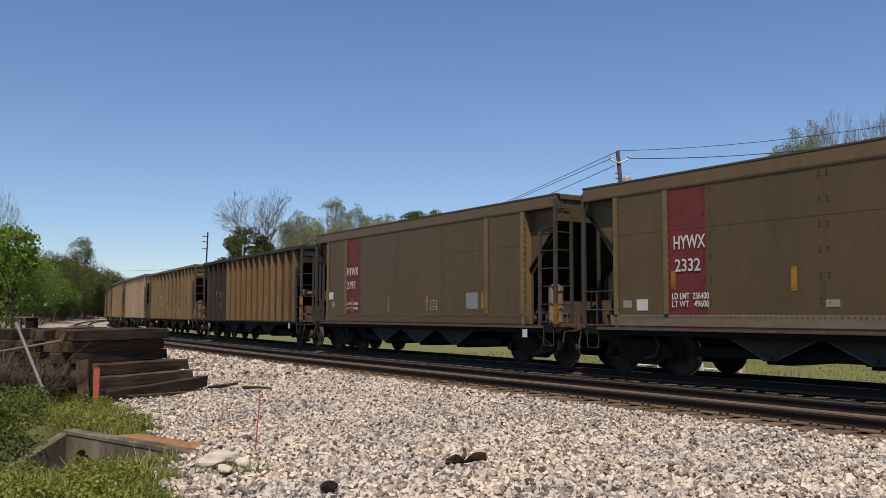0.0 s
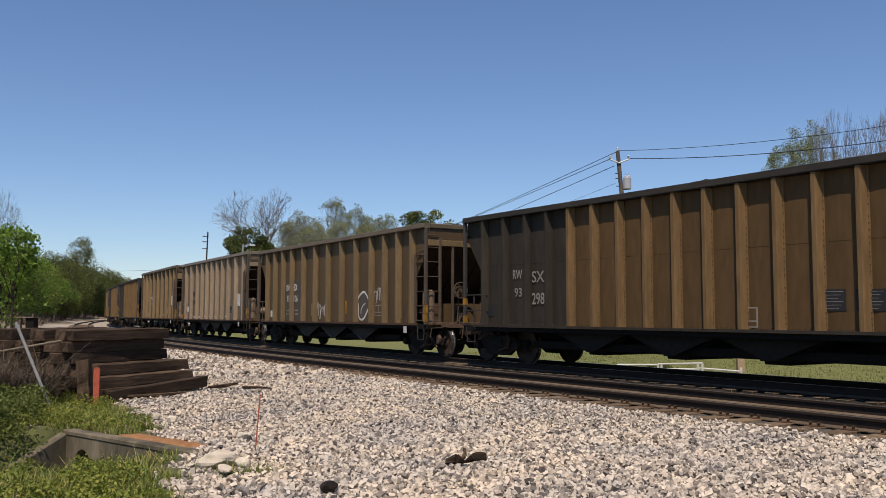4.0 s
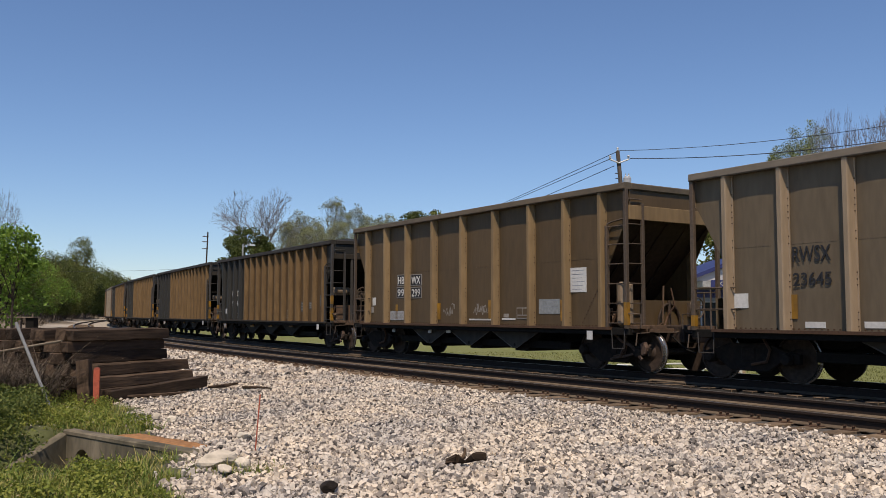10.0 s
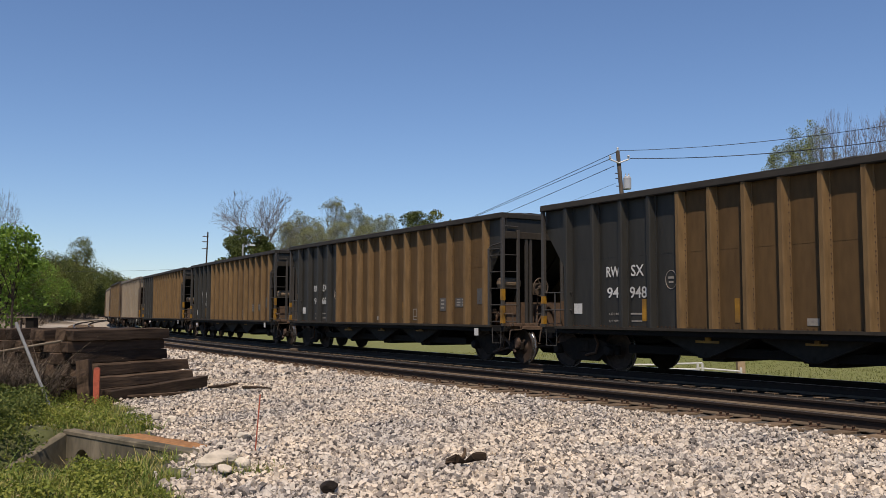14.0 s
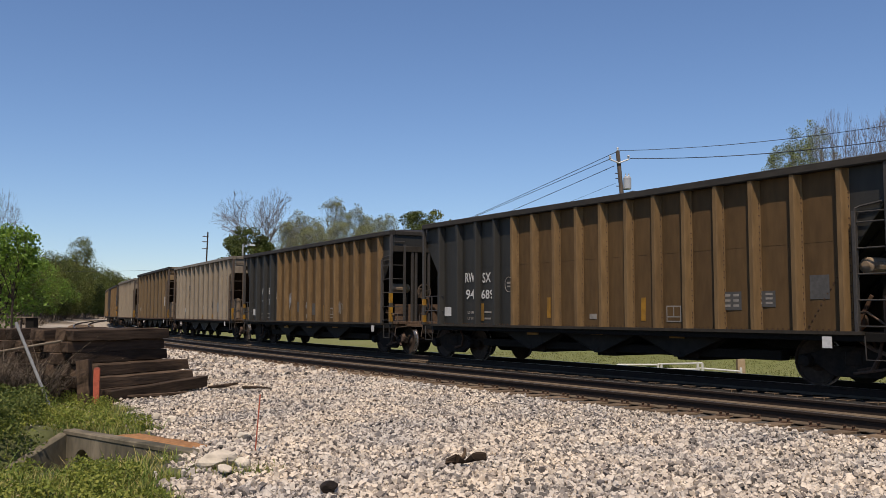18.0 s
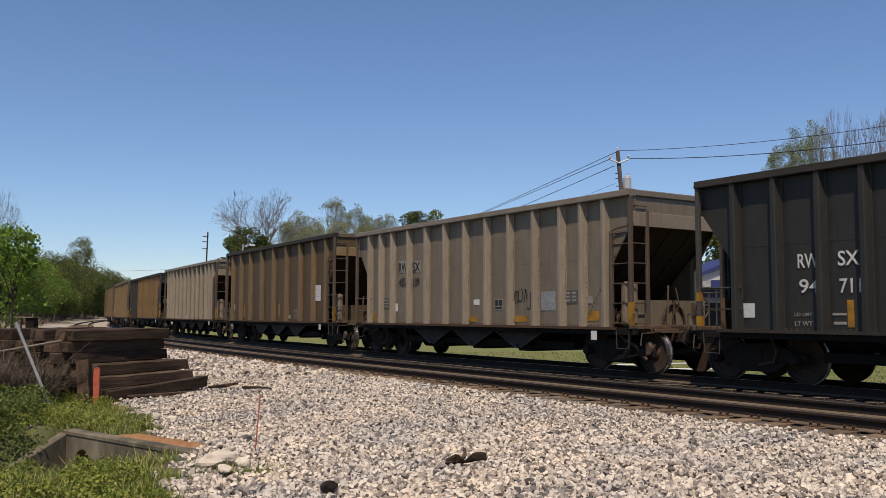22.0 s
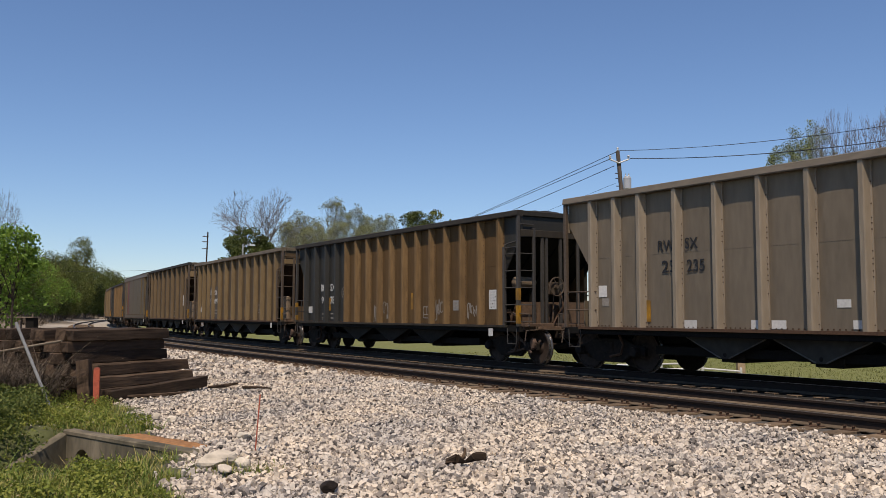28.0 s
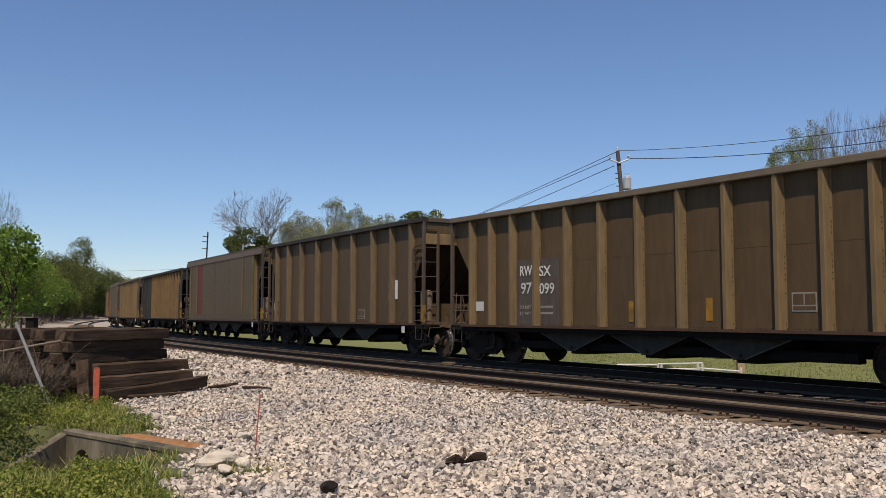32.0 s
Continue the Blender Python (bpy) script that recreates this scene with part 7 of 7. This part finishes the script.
def utility_pole():
    p = thing("utility_pole", (12.02, 55.0, -0.75), "leaning wooden utility pole with crossarm and transformer", "utility pole")
    top = Vector((-1.0, 0, 12.34))
    part("pole", Shape().tube((0, 0, 0), top, 0.175, 0.125, 12).mesh("pole", M["pole"]), p)
    c = top * 0.955
    for dx in (-0.60, 0.64):
        part("crossarm", Shape().tube((c.x, c.y - 0.17, c.z - 0.22), (c.x + dx, c.y - 0.17, c.z + 0.02), 0.05, n=8).mesh("crossarm", M["ceramic"]), p, "white bracket arm")
    for dx, dz in ((-0.55, 0.08), (0.60, 0.10)):
        part("insulator", Shape().lathe([(0, 0.04), (0.05, 0.09), (0.1, 0.05), (0.15, 0.09), (0.22, 0.05)], 8, "z").mesh("insulator", M["ceramic"]), p, at=(c.x + dx, c.y - 0.15, c.z + dz - 0.05))
    part("insulator", Shape().lathe([(0, 0.04), (0.05, 0.08), (0.1, 0.05), (0.2, 0.07), (0.26, 0.04)], 8, "z").mesh("insulator", M["ceramic"]), p, at=(top.x, top.y, top.z))
    t = top * 0.80
    can = part("transformer", Shape().lathe([(0, 0.20), (0.04, 0.25), (0.72, 0.25), (0.80, 0.20)], 16, "z").mesh("transformer", M["grey_can"]), p, "light grey cylindrical transformer", at=(t.x + 0.36, t.y - 0.1, t.z + 0.02))
    for dx in (-0.1, 0.1):
        part("bushing", Shape().lathe([(0, 0.03), (0.06, 0.06), (0.12, 0.03), (0.2, 0.05)], 8, "z").mesh("bushing", M["ceramic"]), can, at=(dx, 0, 0.80))
    part("bracket", Shape().box(t.x + 0.05, t.x + 0.40, t.y - 0.14, t.y - 0.06, t.z, t.z + 0.06).mesh("bracket", M["wire"]), p)
    for k in (0.885, 0.86, 0.82, 0.76):
        q = top * k
        part("step_bolt", Shape().tube((q.x - 0.30, q.y, q.z), (q.x + 0.1, q.y, q.z), 0.03, n=5).mesh("step_bolt", M["wire"]), p)
    wire((11.02, 55, 11.62), (33.5, 38.0, 12.45), 0.85, 0.018, "thin black overhead wire from the utility pole")
    wire((11.78, 54.85, 11.10), (33.5, 38.0, 11.7), 0.95, 0.024, "thick black overhead cable from the utility pole")
    wire((11.02, 55, 11.58), (-5.95, 110.0, 9.45), 0.15, 0.022, "thin black overhead wire running along the railway")
    wire((10.47, 54.85, 11.05), (-5.95, 110.0, 9.35), 0.05, 0.022, "thin black overhead wire running along the railway")
    wire((10.79, 55, 10.65), (-5.94, 110.0, 8.32), 0.15, 0.022, "thin black overhead cable running along the railway")
    wire((10.92, 55, 9.57), (-5.93, 110.0, 7.18), 0.2, 0.010, "thin black overhead cable running along the railway")


utility_pole()


def far_pole(px, d, top, lean, arms, lamp=False):
    x, y = spot(px, d)
    if lamp:
        p = thing("street_lamp", (x, y, -0.8), "pale street lamp pole with short arm", "street lamp")
    else:
        p = thing("utility_pole", (x, y, -0.8), "wooden utility pole, darkened as if backlit, with short crossarms", "utility pole")
    # wooden poles wear dark bark: their backlit shade is put into the colour
    part("pole", Shape().tube((0, 0, 0), (lean, 0, top + 0.8), 0.11, 0.08, 8).mesh("pole", M["bark"] if not lamp else M["galv"]), p)
    for k in arms:
        part("crossarm", Shape().box(lean * k - 0.60, lean * k + 0.10, -0.05, 0.05, (top + 0.8) * k - 0.05, (top + 0.8) * k + 0.05).mesh("crossarm", M["pole"]), p)
    if lamp:
        part("arm", Shape().path([(lean, 0, top + 0.5), (lean + 0.5, 0, top + 0.75), (lean + 0.9, 0, top + 0.75)], 0.05).mesh("arm", M["galv"]), p)
        part("lamp_head", Shape().box(lean + 0.7, lean + 1.25, -0.12, 0.12, top + 0.66, top + 0.80).mesh("lamp_head", M["ceramic"], 0.02), p)


far_pole(-0.2715, 104, 11.0, 0.35, (0.955, 0.90, 0.83))
far_pole(-0.4875, 72, 6.6, 0.0, ())
far_pole(-0.228, 90, 8.4, 0.0, (), True)
wire((-0.2715 * 104, 104, 6.7), (-70, 150, 8.6), 0.25, 0.016, "thin far overhead wire by the curve")


# ---------------------------------------------------------------- beyond the train: shop, cars, pipe rails
def shop():
    s = thing("shop_building", (14.2, 45.0, -0.78), "low white shop building with dark gable roof", "building")
    part("fascia", Shape().box(2.0, 8.2, -0.9, 0.0, 3.8, 5.35).mesh("fascia", M["siding"]), s)
    part("wall", Shape().box(-1.6, 8.2, 0.0, 6.0, 0.0, 3.8).mesh("wall", M["shop_wall"]), s)
    part("upper_wall", Shape().box(2.0, 8.2, 0.02, 6.0, 3.8, 5.3).mesh("upper_wall", M["siding"]), s)
    part("gable", Shape().prism([(-1.8, 3.8), (2.0, 3.8), (2.0, 4.7), (1.3, 4.9)], -0.5, 5.8).mesh("gable", M["siding"]), s)
    part("roof", Shape().prism([(2.6, 5.3), (5.3, 6.2), (8.6, 5.0), (8.6, 5.2), (5.3, 6.45), (2.4, 5.42)], -0.4, 6.2).mesh("roof", M["roof"]), s)
    part("roof_end", Shape().prism([(-2.0, 3.7), (1.3, 5.0), (2.0, 4.8), (2.0, 5.0), (1.3, 5.2), (-2.0, 3.9)], -0.7, 6.0).mesh("roof_end", M["navy"]), s)
    part("pale_roof", Shape().box(6.2, 9.4, 6.1, 9.5, 5.2, 7.0).mesh("pale_roof", M["pale_roof"]), s)
    part("canopy", Shape().box(-1.4, 8.2, -1.6, 0.0, 3.45, 3.75).mesh("canopy", M["galv"]), s)
    part("navy_band", Shape().box(-1.6, 3.6, -0.03, 0.0, 2.95, 3.35).mesh("navy_band", M["navy"]), s)
    word = text_mesh("sign", "COLLISION", 0.19, M["white"])
    part("sign_board", Shape().box(-1.0, 1.9, -1.64, -1.604, 3.42, 3.78).mesh("sign_board", M["navy"]), s)
    part("sign", word, s, "white sign letters", at=Matrix.Translation((-0.55, -1.645, 3.52)) @ FACE)
    for x in (-1.0, 0.5, 2.2, 3.7, 5.2, 6.7):
        w = part("window", Shape().box(x, x + 1.1, -0.05, 0.03, 1.1, 2.7).mesh("window", M["glass"]), s)
        fr = Shape().box(x - 0.06, x, -0.07, 0.03, 1.04, 2.76).box(x + 1.1, x + 1.16, -0.07, 0.03, 1.04, 2.76).box(x, x + 1.1, -0.07, 0.03, 2.7, 2.76).box(x, x + 1.1, -0.07, 0.03, 1.04, 1.1)
        part("window_frame", fr.mesh("window_frame", M["siding"]), w)
    for x in (1.9, 4.95, 8.0):
        part("canopy_post", Shape().box(x, x + 0.12, -1.55, -1.43, 0, 3.45).mesh("canopy_post", M["siding"]), s)


shop()


def parked_car(x, y, yaw, paint, label):
    c = thing("parked_car", Matrix.Translation((x, y, -0.76)) @ Matrix.Rotation(yaw, 4, "Z"), label, "car", "parked cars")
    o = [(-2.2, 0.35), (-2.2, 0.75), (-2.1, 0.92), (-1.15, 1.0), (-0.55, 1.45), (0.95, 1.48), (1.75, 1.02), (2.15, 0.95), (2.22, 0.6), (2.2, 0.35)]
    part("body", Shape().prism(o, -0.86, 0.86).mesh("body", paint, 0.06), c)
    for side in (-1, 1):
        y0, y1 = sorted((side * 0.855, side * 0.868))
        part("side_window", Shape().prism([(-1.0, 1.03), (-0.5, 1.38), (0.85, 1.40), (1.45, 1.05)], y0, y1).mesh("side_window", M["glass"]), c)
        for x1 in (-1.35, 1.35):
            w = part("wheel", Shape().lathe([(-0.1, 0.24), (-0.1, 0.31), (0.1, 0.31), (0.1, 0.24)], 16).mesh("wheel", M["black"]), c, at=(x1, side * 0.80, 0.31))
            part("rim", Shape().lathe([(-0.11, 0.05), (-0.105, 0.2), (0.105, 0.2), (0.11, 0.05)], 12).mesh("rim", M["grey_can"]), w)
    for y2 in (-0.6, 0.6):
        part("headlight", Shape().box(-2.23, -2.15, y2 - 0.18, y2 + 0.18, 0.62, 0.76).mesh("headlight", M["ceramic"]), c)


parked_car(14.6, 42.6, 0.25, M["car_paint"], "white parked car before the shop")
parked_car(19.6, 41.8, 0.1, M["car_paint"], "white parked car before the shop")
parked_car(17.2, 42.2, 1.2, M["grey_can"], "silver parked car before the shop")


def pipe_rails():
    d = 27.2
    zg = -0.74
    def px(q):
        return (q - 784) / 1558 * d
    p = thing("pipe_gate", (0, d, zg), "low white pipe gate in the meadow", "gate")
    for q, h in ((1000, 0.42), (1090, 0.50), (1162, 0.52), (1168, 0.52), (1232, 0.55), (1240, 0.55), (1308, 0.42)):
        part("post", Shape().tube((px(q), 0, 0), (px(q), 0, h), 0.04, n=8).mesh("post", M["fence_white"]), p)
    for (q0, h0), (q1, h1) in (((1090, 0.50), (1162, 0.50)), ((1162, 0.52), (1240, 0.55)), ((1162, 0.24), (1235, 0.22)), ((1235, 0.20), (1308, 0.12)), ((1235, 0.08), (1308, 0.16)), ((1235, 0.40), (1308, 0.30)), ((1000, 0.05), (1090, 0.04)), ((1090, 0.06), (1310, 0.05)), ((1162, 0.38), (1235, 0.36))):
        part("rail", Shape().tube((px(q0), 0, h0), (px(q1), 0, h1), 0.028, n=8).mesh("rail", M["fence_white"]), p)
    b = thing("bollard", (px(1319), d + 0.6, zg), "tan painted square bollard beside the pipe gate", "bollard")
    part("post", Shape().box(-0.12, 0.12, -0.1, 0.1, 0, 0.75).mesh("post", M["tan_post"], 0.015), b)


pipe_rails()


def track_shed():
    s = thing("equipment_box", (-0.4725 * 90, 90.0, -0.40), "low dark trackside equipment box with flat roof", "equipment box")
    part("body", Shape().box(0, 0.85, 0, 1.0, 0, 1.25).mesh("body", M["black"], 0.02), s)
    part("roof", Shape().box(-1.5, 0.9, -0.2, 1.2, 1.25, 1.36).mesh("roof", M["dirt"], 0.02), s)
    for x in (-1.4, -0.7):
        part("post", Shape().box(x, x + 0.12, 0.4, 0.52, 0, 1.25).mesh("post", M["pole"]), s)


track_shed()


# ---------------------------------------------------------------- a passing insect
def insect():
    b = thing("flying_insect", Matrix.Translation((-92.57, 5.0, 18.83)), "small dark insect flying past before the sky", "insect")
    part("body", Shape().lathe([(-0.009, 0.001), (-0.006, 0.0035), (0.0, 0.0045), (0.006, 0.003), (0.009, 0.001)], 8, "x").mesh("body", M["wire"]), b)
    for side in (-1, 1):
        part("wing", Shape().prism([(-0.003, 0), (0.004, 0), (0.003, side * 0.010), (-0.002, side * 0.011)], 0.003, 0.004, "z").mesh("wing", M["wire"]), b)
    return b


INSECT = insect()


# ---------------------------------------------------------------- what moves
def motions():
    walk(INSECT, [(t, Matrix.Translation((-0.64 + 3.17 * (t - 29), 5.0, 2.01 - 0.58 * (t - 29)))) for t in (0.0, 29.0, 32.0)])
    for car, kind, rear in CARS:
        walk(car, [(t, car_pose(kind, rear, t)) for t in [i * 1.0 for i in range(33)]])
        for truck in car.children:
            if truck.name.split(".")[0] != "truck":
                continue
            for axle in truck.children:
                if axle.name.split(".")[0] != "wheelset":
                    continue
                x = axle.matrix_basis.translation.x
                rows = []
                for i in range(481):
                    t = i / 15
                    rows.append((t, Matrix.Translation((x, 0, WHEEL_R)) @ Matrix.Rotation((travelled(t) - travelled(0)) / WHEEL_R, 4, "Y")))
                walk(axle, rows)


motions()
